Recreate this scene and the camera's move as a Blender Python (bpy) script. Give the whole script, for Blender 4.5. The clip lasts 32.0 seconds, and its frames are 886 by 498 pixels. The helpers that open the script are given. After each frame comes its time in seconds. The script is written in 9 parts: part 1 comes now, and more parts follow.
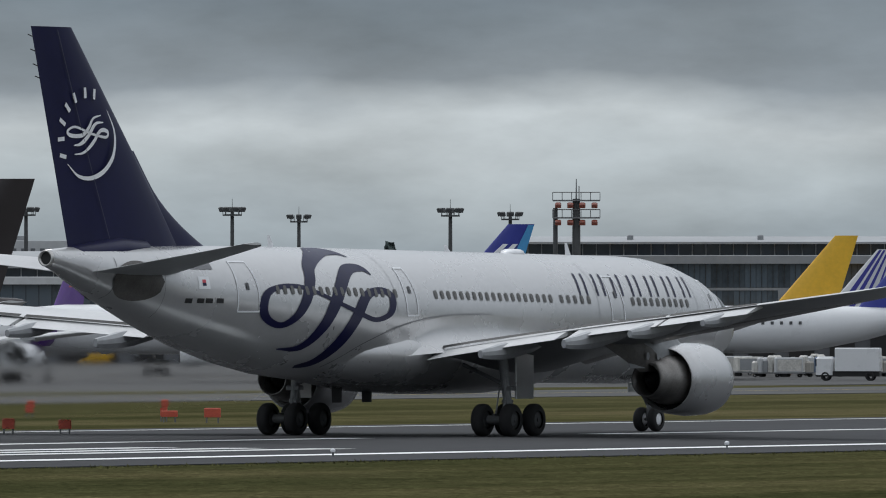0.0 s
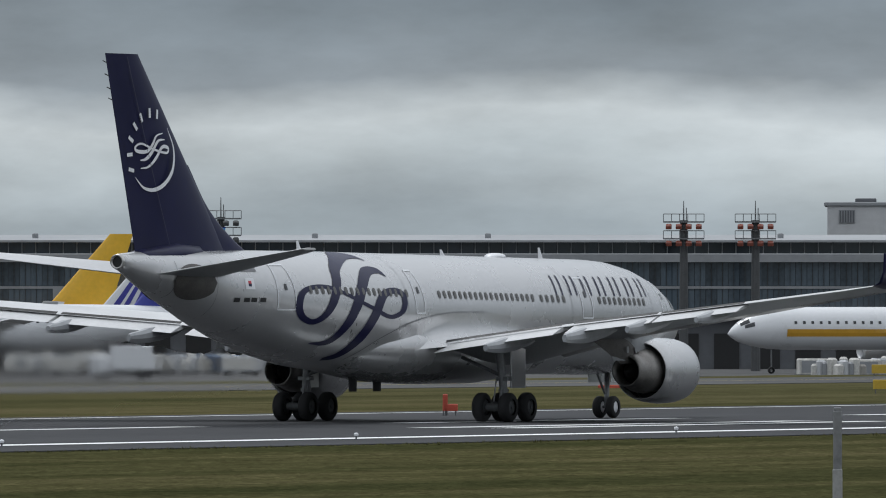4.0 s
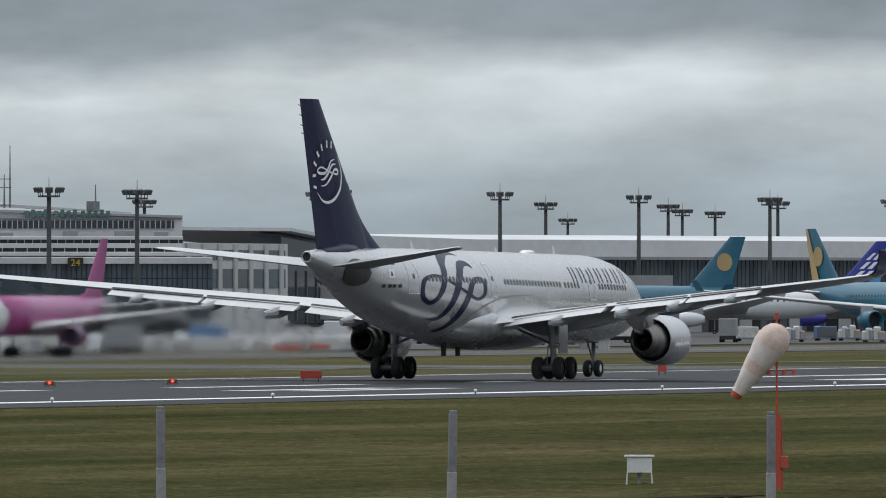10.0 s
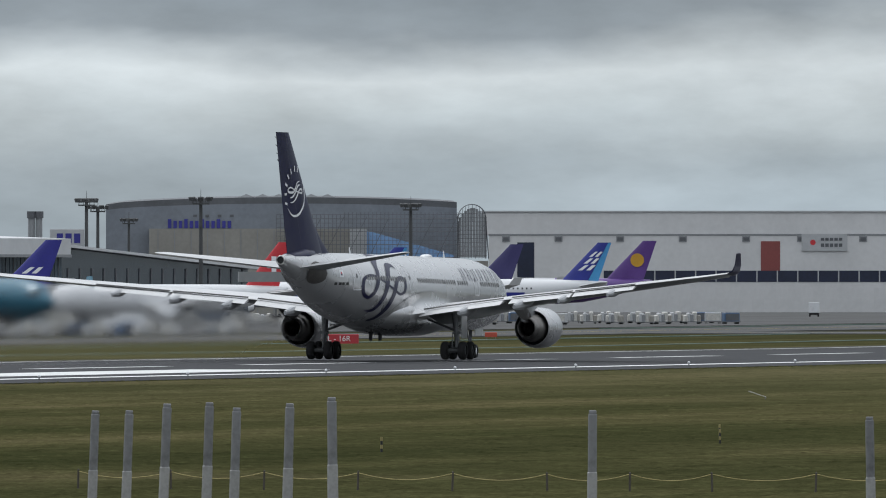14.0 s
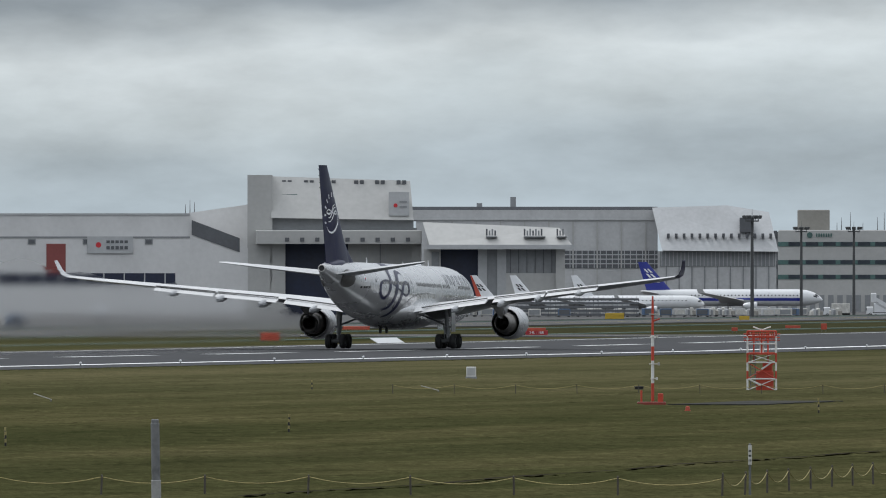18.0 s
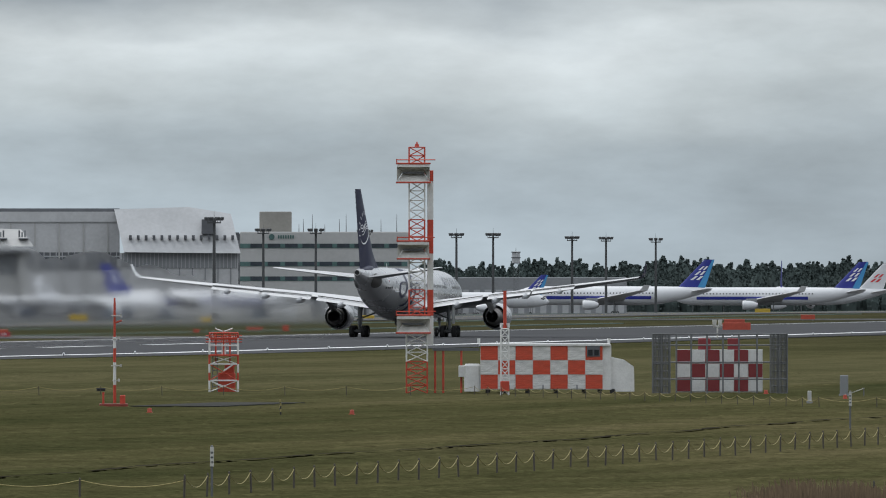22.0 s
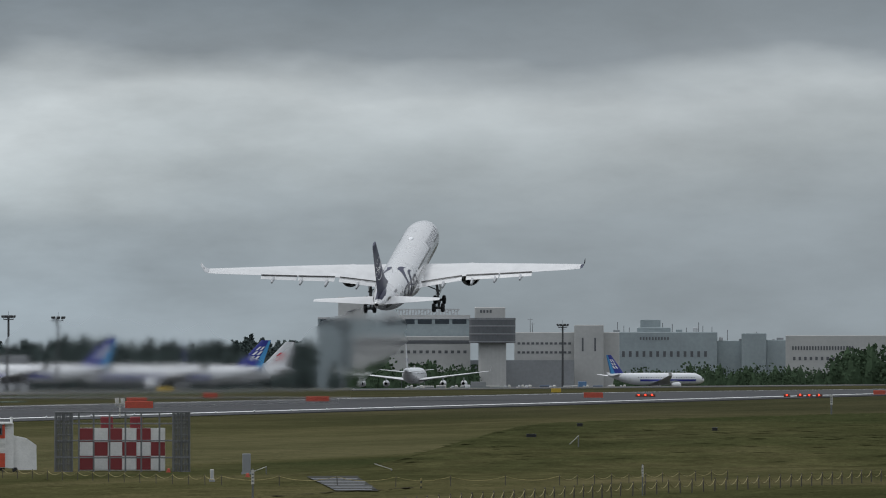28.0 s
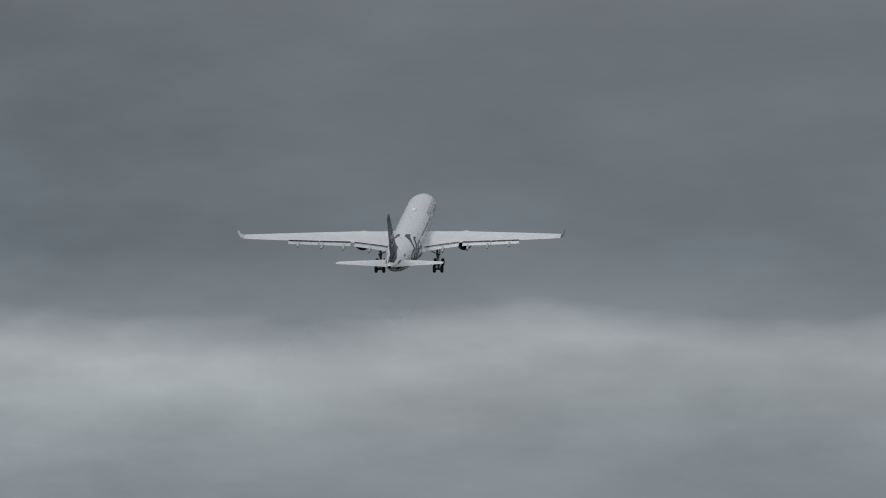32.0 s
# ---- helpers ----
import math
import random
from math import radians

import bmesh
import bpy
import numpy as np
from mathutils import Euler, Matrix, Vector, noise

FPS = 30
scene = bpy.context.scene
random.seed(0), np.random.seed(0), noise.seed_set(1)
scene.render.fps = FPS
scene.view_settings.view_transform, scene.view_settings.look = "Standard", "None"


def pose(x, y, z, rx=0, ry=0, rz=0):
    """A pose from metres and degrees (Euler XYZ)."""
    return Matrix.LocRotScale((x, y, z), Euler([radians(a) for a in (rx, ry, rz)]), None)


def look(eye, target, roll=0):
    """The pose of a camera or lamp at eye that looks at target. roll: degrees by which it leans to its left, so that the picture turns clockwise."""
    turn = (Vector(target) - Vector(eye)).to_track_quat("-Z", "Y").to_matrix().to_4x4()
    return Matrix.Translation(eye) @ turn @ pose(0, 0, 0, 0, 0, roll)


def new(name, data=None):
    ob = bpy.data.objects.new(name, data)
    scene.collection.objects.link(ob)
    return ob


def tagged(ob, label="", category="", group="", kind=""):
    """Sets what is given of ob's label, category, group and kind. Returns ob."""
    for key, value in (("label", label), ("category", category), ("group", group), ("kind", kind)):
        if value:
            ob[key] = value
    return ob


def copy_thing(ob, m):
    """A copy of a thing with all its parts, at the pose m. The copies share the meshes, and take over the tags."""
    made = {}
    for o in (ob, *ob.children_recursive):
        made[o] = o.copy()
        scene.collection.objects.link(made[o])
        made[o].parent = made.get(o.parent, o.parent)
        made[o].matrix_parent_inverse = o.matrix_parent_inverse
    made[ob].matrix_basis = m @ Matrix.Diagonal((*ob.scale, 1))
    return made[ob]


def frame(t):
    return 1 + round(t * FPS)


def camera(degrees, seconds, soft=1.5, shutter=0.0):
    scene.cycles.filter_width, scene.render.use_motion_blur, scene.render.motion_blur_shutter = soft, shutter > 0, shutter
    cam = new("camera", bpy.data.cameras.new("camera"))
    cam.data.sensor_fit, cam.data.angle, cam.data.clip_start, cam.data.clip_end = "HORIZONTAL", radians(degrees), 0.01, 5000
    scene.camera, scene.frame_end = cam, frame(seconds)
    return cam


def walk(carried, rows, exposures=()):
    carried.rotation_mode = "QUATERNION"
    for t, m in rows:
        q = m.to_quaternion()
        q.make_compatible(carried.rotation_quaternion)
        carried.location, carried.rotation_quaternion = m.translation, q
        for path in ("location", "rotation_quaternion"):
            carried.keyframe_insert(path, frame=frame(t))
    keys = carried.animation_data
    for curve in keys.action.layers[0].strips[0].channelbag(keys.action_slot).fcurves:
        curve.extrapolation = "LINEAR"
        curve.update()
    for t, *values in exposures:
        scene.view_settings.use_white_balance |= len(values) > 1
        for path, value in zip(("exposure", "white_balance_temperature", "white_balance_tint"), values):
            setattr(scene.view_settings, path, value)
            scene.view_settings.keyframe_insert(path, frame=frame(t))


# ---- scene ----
# Camera on a bank beside the airfield: it stands still and follows the jet with a long lens.
EYE = (0.0, 0.0, 5.5)
LENS = 3.986
cam = camera(LENS, 32.0, soft=1.05)
# seconds, bearing from +Y towards +X, tilt up (degrees)
PAN = [(0, 59.7194, 0.2678), (0.5, 60.0144, 0.264), (1, 60.3246, 0.264), (1.5, 60.6654, 0.2602), (2, 61.0215, 0.2602), (2.5, 61.4309, 0.2602),
       (4.5, 63.5518, 0.2602), (5, 64.11, 0.2602), (5.5, 64.6212, 0.2602), (6, 65.1235, 0.2525), (6.5, 65.613, 0.2424), (7, 66.0695, 0.2322),
       (7.5, 66.5717, 0.2271), (8, 67.1058, 0.2246), (8.5, 67.6487, 0.222), (9, 68.2209, 0.2144), (9.5, 68.7957, 0.2042), (10, 69.3679, 0.1991),
       (10.5, 69.9591, 0.1877), (11, 70.5364, 0.1864), (11.5, 71.0654, 0.1864), (12, 71.5918, 0.1864), (12.5, 72.1411, 0.1839), (13, 72.6739, 0.1826),
       (13.5, 73.1952, 0.1826), (14, 73.6682, 0.1826), (14.5, 74.1476, 0.1826), (16.5, 75.7637, 0.189), (17, 76.0969, 0.189), (17.5, 76.4911, 0.189),
       (18, 76.8827, 0.194), (18.5, 77.2451, 0.194), (19, 77.5566, 0.1979), (19.5, 77.8211, 0.1972), (20, 78.0551, 0.1966), (20.5, 78.3475, 0.1979),
       (21, 78.6857, 0.1991), (21.5, 78.9973, 0.2004), (22, 79.3037, 0.2017), (22.5, 79.5695, 0.2029), (23, 79.8111, 0.2042), (23.5, 80.0603, 0.2042),
       (24, 80.3095, 0.2068), (24.5, 80.5549, 0.2093), (25, 80.7978, 0.2106), (25.5, 81.0406, 0.2118), (26, 81.281, 0.2347), (26.5, 81.4933, 0.2754),
       (28.5, 82.1558, 0.6874), (29, 82.3389, 0.8298), (29.5, 82.5373, 0.9721), (30, 82.7102, 1.1145), (30.5, 82.8424, 1.2594), (31, 82.9543, 1.3916),
       (31.5, 83.0548, 1.5313), (32, 83.1692, 1.7092)]
walk(cam, [(t, pose(*EYE, 90 + tilt, 0, -bearing)) for t, bearing, tilt in PAN],
     exposures=[(0, -0.17, 6200, 10), (4.5, -0.05, 6200, 10), (7, 0.12, 6200, 10), (10, 0.04, 6200, 10), (20, 0.08, 6250, 10), (26, 0.02, 6250, 10), (28.5, -0.28, 6250, 10), (30, -0.54, 6250, 11), (32, -0.58, 6250, 11)])

# ---- light: an overcast day, bright overhead, dark cloud bases low in the sky ----
world = bpy.data.worlds.new("overcast_sky")
world.use_nodes = True
scene.world = world


def nodes_of(tree):
    tree.nodes.clear()

    def add(kind, **kw):
        n = tree.nodes.new(kind)
        for k, v in kw.items():
            if k == "ins":
                for i, val in v.items():
                    if isinstance(val, bpy.types.NodeSocket):
                        tree.links.new(val, n.inputs[i])
                    else:
                        n.inputs[i].default_value = val
            elif k == "operation":
                n.operation = v
            elif k == "sky_type":
                n.sky_type = v
            elif k == "blend_type":
                n.blend_type = v
            elif k == "data_type":
                n.data_type = v
        return n
    return add


def ramp(node, stops):
    el = node.color_ramp.elements
    while len(el) < len(stops):
        el.new(0.5)
    for e, (p, c) in zip(el, stops):
        e.position = p
        e.color = (c, c, c, 1) if isinstance(c, float) else (*c, 1)
    return node


SUN_EL, SUN_AZ = radians(58), radians(20)
add = nodes_of(world.node_tree)
tc = add("ShaderNodeTexCoord")
sep = add("ShaderNodeSeparateXYZ", ins={0: tc.outputs["Generated"]})
az = add("ShaderNodeMath", operation="ARCTAN2", ins={0: sep.outputs[0], 1: sep.outputs[1]})
# cloud coordinates: bearing, and height over the horizon drawn out, so that far cloud bases lie in flat banks
hi = add("ShaderNodeMath", operation="MULTIPLY", ins={0: sep.outputs[2], 1: 1.7})
wide = add("ShaderNodeMath", operation="MULTIPLY", ins={0: az.outputs[0], 1: 0.62})
cl = add("ShaderNodeCombineXYZ", ins={0: wide.outputs[0], 1: hi.outputs[0], 2: 0.37})
hs = add("ShaderNodeMath", operation="MULTIPLY", ins={0: sep.outputs[2], 1: 1.7})
streaks = add("ShaderNodeCombineXYZ", ins={0: wide.outputs[0], 1: hs.outputs[0], 2: 0.11})
n1 = add("ShaderNodeTexNoise", ins={0: cl.outputs[0], "Scale": 40.0, "Detail": 4.0, "Roughness": 0.48, "Distortion": 0.0})
n2 = add("ShaderNodeTexNoise", ins={0: cl.outputs[0], "Scale": 14.0, "Detail": 3.0, "Roughness": 0.5})
n3 = add("ShaderNodeTexNoise", ins={0: cl.outputs[0], "Scale": 120.0, "Detail": 4.0, "Roughness": 0.5, "Distortion": 0.0})
# the cloud base lifts towards the end of the runway
lift = add("ShaderNodeMapRange", ins={0: az.outputs[0], 1: 1.05, 2: 1.47, 3: 0.0, 4: 0.0075})
h0 = add("ShaderNodeMath", operation="SUBTRACT", ins={0: sep.outputs[2], 1: lift.outputs[0]})
d1 = add("ShaderNodeMath", operation="MULTIPLY_ADD", ins={0: n1.outputs[0], 1: 0.011, 2: -0.0055})
d2 = add("ShaderNodeMath", operation="MULTIPLY_ADD", ins={0: n2.outputs[0], 1: 0.008, 2: -0.004})
d3 = add("ShaderNodeMath", operation="MULTIPLY_ADD", ins={0: n3.outputs[0], 1: 0.0030, 2: -0.0015})
h1 = add("ShaderNodeMath", operation="ADD", ins={0: h0.outputs[0], 1: d1.outputs[0]})
h2 = add("ShaderNodeMath", operation="ADD", ins={0: h1.outputs[0], 1: d2.outputs[0]})
h3 = add("ShaderNodeMath", operation="ADD", ins={0: h2.outputs[0], 1: d3.outputs[0]})
low = add("ShaderNodeMapRange", ins={0: h3.outputs[0], 1: 0.0, 2: 0.05, 3: 0.0, 4: 1.0})
band = ramp(add("ShaderNodeValToRGB", ins={0: low.outputs[0]}),
            [(0.0, (0.285, 0.332, 0.360)), (0.11, (0.325, 0.372, 0.396)), (0.205, (0.46, 0.505, 0.515)), (0.275, (0.56, 0.60, 0.605)), (0.345, (0.25, 0.285, 0.312)),
             (0.48, (0.160, 0.197, 0.229)), (0.80, (0.145, 0.169, 0.188)), (1.0, (0.17, 0.19, 0.203))])
n4 = add("ShaderNodeTexNoise", ins={0: streaks.outputs[0], "Scale": 80.0, "Detail": 8.0, "Roughness": 0.58, "Distortion": 0.0})
puff = add("ShaderNodeMapRange", ins={0: n4.outputs[0], 1: 0.3, 2: 0.7, 3: 0.82, 4: 1.2})
band = add("ShaderNodeMix", data_type="RGBA", blend_type="MULTIPLY", ins={0: 1.0, 6: band.outputs[0], 7: puff.outputs[0]})
# the far banks merge into an even grey towards the end of the runway
even = add("ShaderNodeMapRange", ins={0: az.outputs[0], 1: 1.40, 2: 1.45, 3: 0.0, 4: 0.3})
band = add("ShaderNodeMix", data_type="RGBA", ins={0: even.outputs[0], 6: band.outputs[2], 7: (0.262, 0.285, 0.300, 1)})
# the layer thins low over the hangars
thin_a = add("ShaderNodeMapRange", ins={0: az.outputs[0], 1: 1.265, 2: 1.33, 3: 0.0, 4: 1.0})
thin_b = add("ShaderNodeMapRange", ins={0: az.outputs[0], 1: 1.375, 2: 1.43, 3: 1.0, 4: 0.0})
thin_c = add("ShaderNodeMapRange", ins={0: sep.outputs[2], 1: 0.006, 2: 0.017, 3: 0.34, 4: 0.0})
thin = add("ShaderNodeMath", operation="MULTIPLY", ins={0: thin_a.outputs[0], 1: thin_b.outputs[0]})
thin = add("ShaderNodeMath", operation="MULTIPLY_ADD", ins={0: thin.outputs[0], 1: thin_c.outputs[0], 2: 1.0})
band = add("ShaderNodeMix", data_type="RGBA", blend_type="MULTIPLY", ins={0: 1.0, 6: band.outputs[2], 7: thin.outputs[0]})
# overhead the layer is thin and bright
up = ramp(add("ShaderNodeValToRGB", ins={0: sep.outputs[2]}), [(0.06, (0.24, 0.26, 0.27)), (0.16, (0.50, 0.53, 0.55)), (0.45, (0.84, 0.87, 0.89)), (1.0, (1.08, 1.10, 1.11))])
upf = add("ShaderNodeMapRange", ins={0: sep.outputs[2], 1: 0.045, 2: 0.09, 3: 0.0, 4: 1.0})
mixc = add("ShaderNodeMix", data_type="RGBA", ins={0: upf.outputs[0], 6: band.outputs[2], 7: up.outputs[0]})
sky = add("ShaderNodeTexSky", sky_type="NISHITA")
sky.sun_disc, sky.sun_elevation, sky.sun_rotation = False, SUN_EL, SUN_AZ
bg1 = add("ShaderNodeBackground", ins={0: sky.outputs[0], 1: 0.008})
bg2 = add("ShaderNodeBackground", ins={0: mixc.outputs[2], 1: 1.0})
both = add("ShaderNodeAddShader", ins={0: bg1.outputs[0], 1: bg2.outputs[0]})
add("ShaderNodeOutputWorld", ins={0: both.outputs[0]})

sun = new("sun", bpy.data.lights.new("sun", "SUN"))
sun.data.energy, sun.data.angle, sun.data.color = 1.3, radians(16), (1.0, 0.98, 0.94)
sun.matrix_world = look((math.sin(SUN_AZ) * 500 * math.cos(SUN_EL), math.cos(SUN_AZ) * 500 * math.cos(SUN_EL), 500 * math.sin(SUN_EL)), (0, 0, 0))


# ---- materials ----
def material(name, base, rough=0.6, metal=0.0, scale=1.0, vary=0.15, fine=8.0, bump=0.0, coat=0.0, alt=None, stretch=(1, 1, 1), per_object=0.0, glow=0.0, spec=0.5):
    """Base colour with a broad and a fine variation, in metres."""
    m = bpy.data.materials.new(name)
    m.use_nodes = True
    a = nodes_of(m.node_tree)
    t = a("ShaderNodeTexCoord")
    mp = a("ShaderNodeMapping", ins={0: t.outputs["Object"], 3: stretch})
    b = a("ShaderNodeTexNoise", ins={0: mp.outputs[0], "Scale": scale, "Detail": 5.0, "Roughness": 0.6})
    f = a("ShaderNodeTexNoise", ins={0: mp.outputs[0], "Scale": scale * fine, "Detail": 3.0})
    s = a("ShaderNodeMath", operation="MULTIPLY_ADD", ins={0: f.outputs[0], 1: 0.5, 2: 0.0})
    s2 = a("ShaderNodeMath", operation="ADD", ins={0: b.outputs[0], 1: s.outputs[0]})
    src = s2.outputs[0]
    if per_object:
        oi = a("ShaderNodeObjectInfo")
        s3 = a("ShaderNodeMath", operation="MULTIPLY_ADD", ins={0: oi.outputs["Random"], 1: per_object, 2: src})
        src = s3.outputs[0]
    dark = tuple(max(0.0, c * (1 - vary)) for c in base)
    light = tuple(min(1.0, c * (1 + vary)) for c in (alt or base))
    r = ramp(a("ShaderNodeValToRGB", ins={0: src}), [(0.5, dark), (1.0, light)])
    p = a("ShaderNodeBsdfPrincipled", ins={"Base Color": r.outputs[0], "Metallic": metal, "Coat Weight": coat, "Coat Roughness": 0.12, "Specular IOR Level": spec})
    rr = a("ShaderNodeMapRange", ins={0: b.outputs[0], 1: 0.3, 2: 0.7, 3: max(0.03, rough - 0.08), 4: min(1.0, rough + 0.08)})
    m.node_tree.links.new(rr.outputs[0], p.inputs["Roughness"])
    if bump:
        bp = a("ShaderNodeBump", ins={"Strength": bump, "Distance": 0.05, "Height": s2.outputs[0]})
        m.node_tree.links.new(bp.outputs[0], p.inputs["Normal"])
    if glow:
        m.node_tree.links.new(r.outputs[0], p.inputs["Emission Color"])
        p.inputs["Emission Strength"].default_value = glow
    a("ShaderNodeOutputMaterial", ins={0: p.outputs[0]})
    return m


def grass_material():
    m = bpy.data.materials.new("mown_grass")
    m.use_nodes = True
    a = nodes_of(m.node_tree)
    t = a("ShaderNodeTexCoord")
    big = a("ShaderNodeTexNoise", ins={0: t.outputs["Object"], "Scale": 0.02, "Detail": 4.0, "Roughness": 0.6})
    mow = a("ShaderNodeMapping", ins={0: t.outputs["Object"], 3: (0.004, 0.06, 1.0)})
    lane = a("ShaderNodeTexNoise", ins={0: mow.outputs[0], "Scale": 1.0, "Detail": 4.0, "Roughness": 0.65})
    mid = a("ShaderNodeTexNoise", ins={0: t.outputs["Object"], "Scale": 0.35, "Detail": 6.0, "Roughness": 0.7})
    tuft = a("ShaderNodeTexNoise", ins={0: t.outputs["Object"], "Scale": 3.0, "Detail": 5.0, "Roughness": 0.75})
    c1 = ramp(a("ShaderNodeValToRGB", ins={0: lane.outputs[0]}), [(0.33, (0.030, 0.032, 0.014)), (0.46, (0.050, 0.050, 0.022)), (0.56, (0.085, 0.076, 0.036)), (0.66, (0.125, 0.106, 0.056))])
    c2 = ramp(a("ShaderNodeValToRGB", ins={0: big.outputs[0]}), [(0.35, (0.036, 0.040, 0.016)), (0.55, (0.058, 0.057, 0.025)), (0.70, (0.10, 0.086, 0.045))])
    x1 = a("ShaderNodeMix", data_type="RGBA", ins={0: 0.5, 6: c1.outputs[0], 7: c2.outputs[0]})
    mx = a("ShaderNodeMath", operation="MULTIPLY", ins={0: mid.outputs[0], 1: tuft.outputs[0]})
    br = a("ShaderNodeMapRange", ins={0: mx.outputs[0], 1: 0.12, 2: 0.40, 3: 0.55, 4: 1.5})
    # shading of the mound's steeper flank, darker and greener, put into the colour
    xyz = a("ShaderNodeSeparateXYZ", ins={0: t.outputs["Object"]})
    by = a("ShaderNodeMapRange", ins={0: xyz.outputs[1], 1: 119.0, 2: 116.0, 3: 0.0, 4: 1.0})
    bx = a("ShaderNodeMapRange", ins={0: xyz.outputs[0], 1: 650.0, 2: 760.0, 3: 0.0, 4: 1.0})
    bank = a("ShaderNodeMath", operation="MULTIPLY", ins={0: by.outputs[0], 1: bx.outputs[0]})
    bank = a("ShaderNodeMath", operation="MULTIPLY", ins={0: bank.outputs[0], 1: 0.8})
    x1 = a("ShaderNodeMix", data_type="RGBA", ins={0: bank.outputs[0], 6: x1.outputs[2], 7: (0.032, 0.039, 0.016, 1)})
    # straw-dry grass behind it along the runway
    dy = a("ShaderNodeMapRange", ins={0: xyz.outputs[1], 1: 119.0, 2: 124.0, 3: 0.0, 4: 1.0})
    dx = a("ShaderNodeMapRange", ins={0: xyz.outputs[0], 1: 560.0, 2: 800.0, 3: 0.0, 4: 1.0})
    dry = a("ShaderNodeMath", operation="MULTIPLY", ins={0: dy.outputs[0], 1: dx.outputs[0]})
    dry = a("ShaderNodeMath", operation="MULTIPLY", ins={0: dry.outputs[0], 1: lane.outputs[0]})
    fade = a("ShaderNodeMapRange", ins={0: xyz.outputs[0], 1: 1000.0, 2: 1350.0, 3: 1.0, 4: 0.0})
    dry = a("ShaderNodeMath", operation="MULTIPLY", ins={0: dry.outputs[0], 1: fade.outputs[0]})
    x1 = a("ShaderNodeMix", data_type="RGBA", ins={0: dry.outputs[0], 6: x1.outputs[2], 7: (0.095, 0.088, 0.047, 1)})
    # greyer, close-cut turf round the far end
    turf = a("ShaderNodeMapRange", ins={0: xyz.outputs[0], 1: 1150.0, 2: 1600.0, 3: 0.0, 4: 0.6})
    x1 = a("ShaderNodeMix", data_type="RGBA", ins={0: turf.outputs[0], 6: x1.outputs[2], 7: (0.036, 0.036, 0.022, 1)})
    x2 = a("ShaderNodeMix", data_type="RGBA", blend_type="MULTIPLY", ins={0: 1.0, 6: x1.outputs[2], 7: br.outputs[0]})
    p = a("ShaderNodeBsdfPrincipled", ins={"Base Color": x2.outputs[2], "Roughness": 0.95, "Specular IOR Level": 0.0})
    bp = a("ShaderNodeBump", ins={"Strength": 0.6, "Distance": 0.15, "Height": tuft.outputs[0]})
    m.node_tree.links.new(bp.outputs[0], p.inputs["Normal"])
    a("ShaderNodeOutputMaterial", ins={0: p.outputs[0]})
    return m


GRASS = grass_material()
ASPHALT = material("runway_asphalt", (0.042, 0.043, 0.046), 0.85, scale=0.05, vary=0.4, fine=30, spec=0.12, stretch=(0.25, 1.6, 1))
CONCRETE = material("apron_concrete", (0.085, 0.085, 0.085), 0.9, scale=0.03, vary=0.35, fine=12, spec=0.1, stretch=(0.5, 1.5, 1))
LINE = material("marking_paint", (0.62, 0.63, 0.62), 0.7, scale=0.6, vary=0.3, fine=9)
EDGE = material("bright_edge_paint", (0.80, 0.81, 0.80), 0.6, scale=0.6, vary=0.12, fine=9)
LINE_Y = material("yellow_marking", (0.45, 0.36, 0.06), 0.7, scale=0.6, vary=0.25)
GREEN_P = material("green_paint_strip", (0.075, 0.12, 0.095), 0.75, scale=0.3, vary=0.3)
WHITE_PAINT = material("aircraft_white", (0.64, 0.65, 0.665), 0.32, scale=0.3, vary=0.04, fine=14, coat=0.25)
SILVER = material("silver_livery", (0.52, 0.521, 0.525), 0.28, metal=0.54, scale=0.25, vary=0.05, fine=16, coat=0.3)
BELLY = material("belly_grey", (0.33, 0.34, 0.355), 0.4, scale=0.4, vary=0.12, coat=0.1)
NAVY = material("navy_livery", (0.007, 0.0075, 0.042), 0.36, scale=0.3, vary=0.12, spec=0.22)
WING = material("wing_grey", (0.55, 0.553, 0.557), 0.36, scale=0.5, vary=0.12, fine=10)
# darker than WING: underside shade put into the colour; also plain pylon grey
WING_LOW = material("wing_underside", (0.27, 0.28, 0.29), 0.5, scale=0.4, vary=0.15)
METAL = material("bare_metal", (0.46, 0.45, 0.44), 0.33, metal=0.9, scale=2.0, vary=0.15)
CORE = material("core_cowl_metal", (0.22, 0.21, 0.20), 0.42, metal=0.7, scale=2.0, vary=0.25)
HOT = material("burnt_nozzle_metal", (0.115, 0.108, 0.102), 0.5, metal=0.4, scale=2.0, vary=0.3)
BLACKM = material("engine_black", (0.012, 0.012, 0.013), 0.6, scale=2.0, vary=0.2)
TYRE = material("tyre_rubber", (0.016, 0.016, 0.017), 0.85, scale=3.0, vary=0.3)
STRUT = material("gear_strut", (0.20, 0.205, 0.21), 0.4, metal=0.4, scale=3.0, vary=0.2)
POST_L = material("pale_post_sleeve", (0.27, 0.27, 0.266), 0.75, scale=3.0, vary=0.25, fine=8, per_object=0.2)
DIRT = material("dark_bare_soil", (0.034, 0.031, 0.022), 0.95, scale=0.4, vary=0.5, fine=8, spec=0.0)
GLASS_D = material("dark_window", (0.02, 0.022, 0.027), 0.12, scale=1.0, vary=0.2)
CABIN = material("cabin_window", (0.075, 0.072, 0.068), 0.3, scale=1.0, vary=0.3)
SEAM = material("panel_seam", (0.17, 0.17, 0.18), 0.5, scale=1.0, vary=0.1)
WMARK = material("white_marking", (0.74, 0.75, 0.77), 0.35, scale=1.0, vary=0.05)
GREY_L = material("light_grey_cladding", (0.42, 0.43, 0.44), 0.6, scale=0.12, vary=0.12, fine=9)
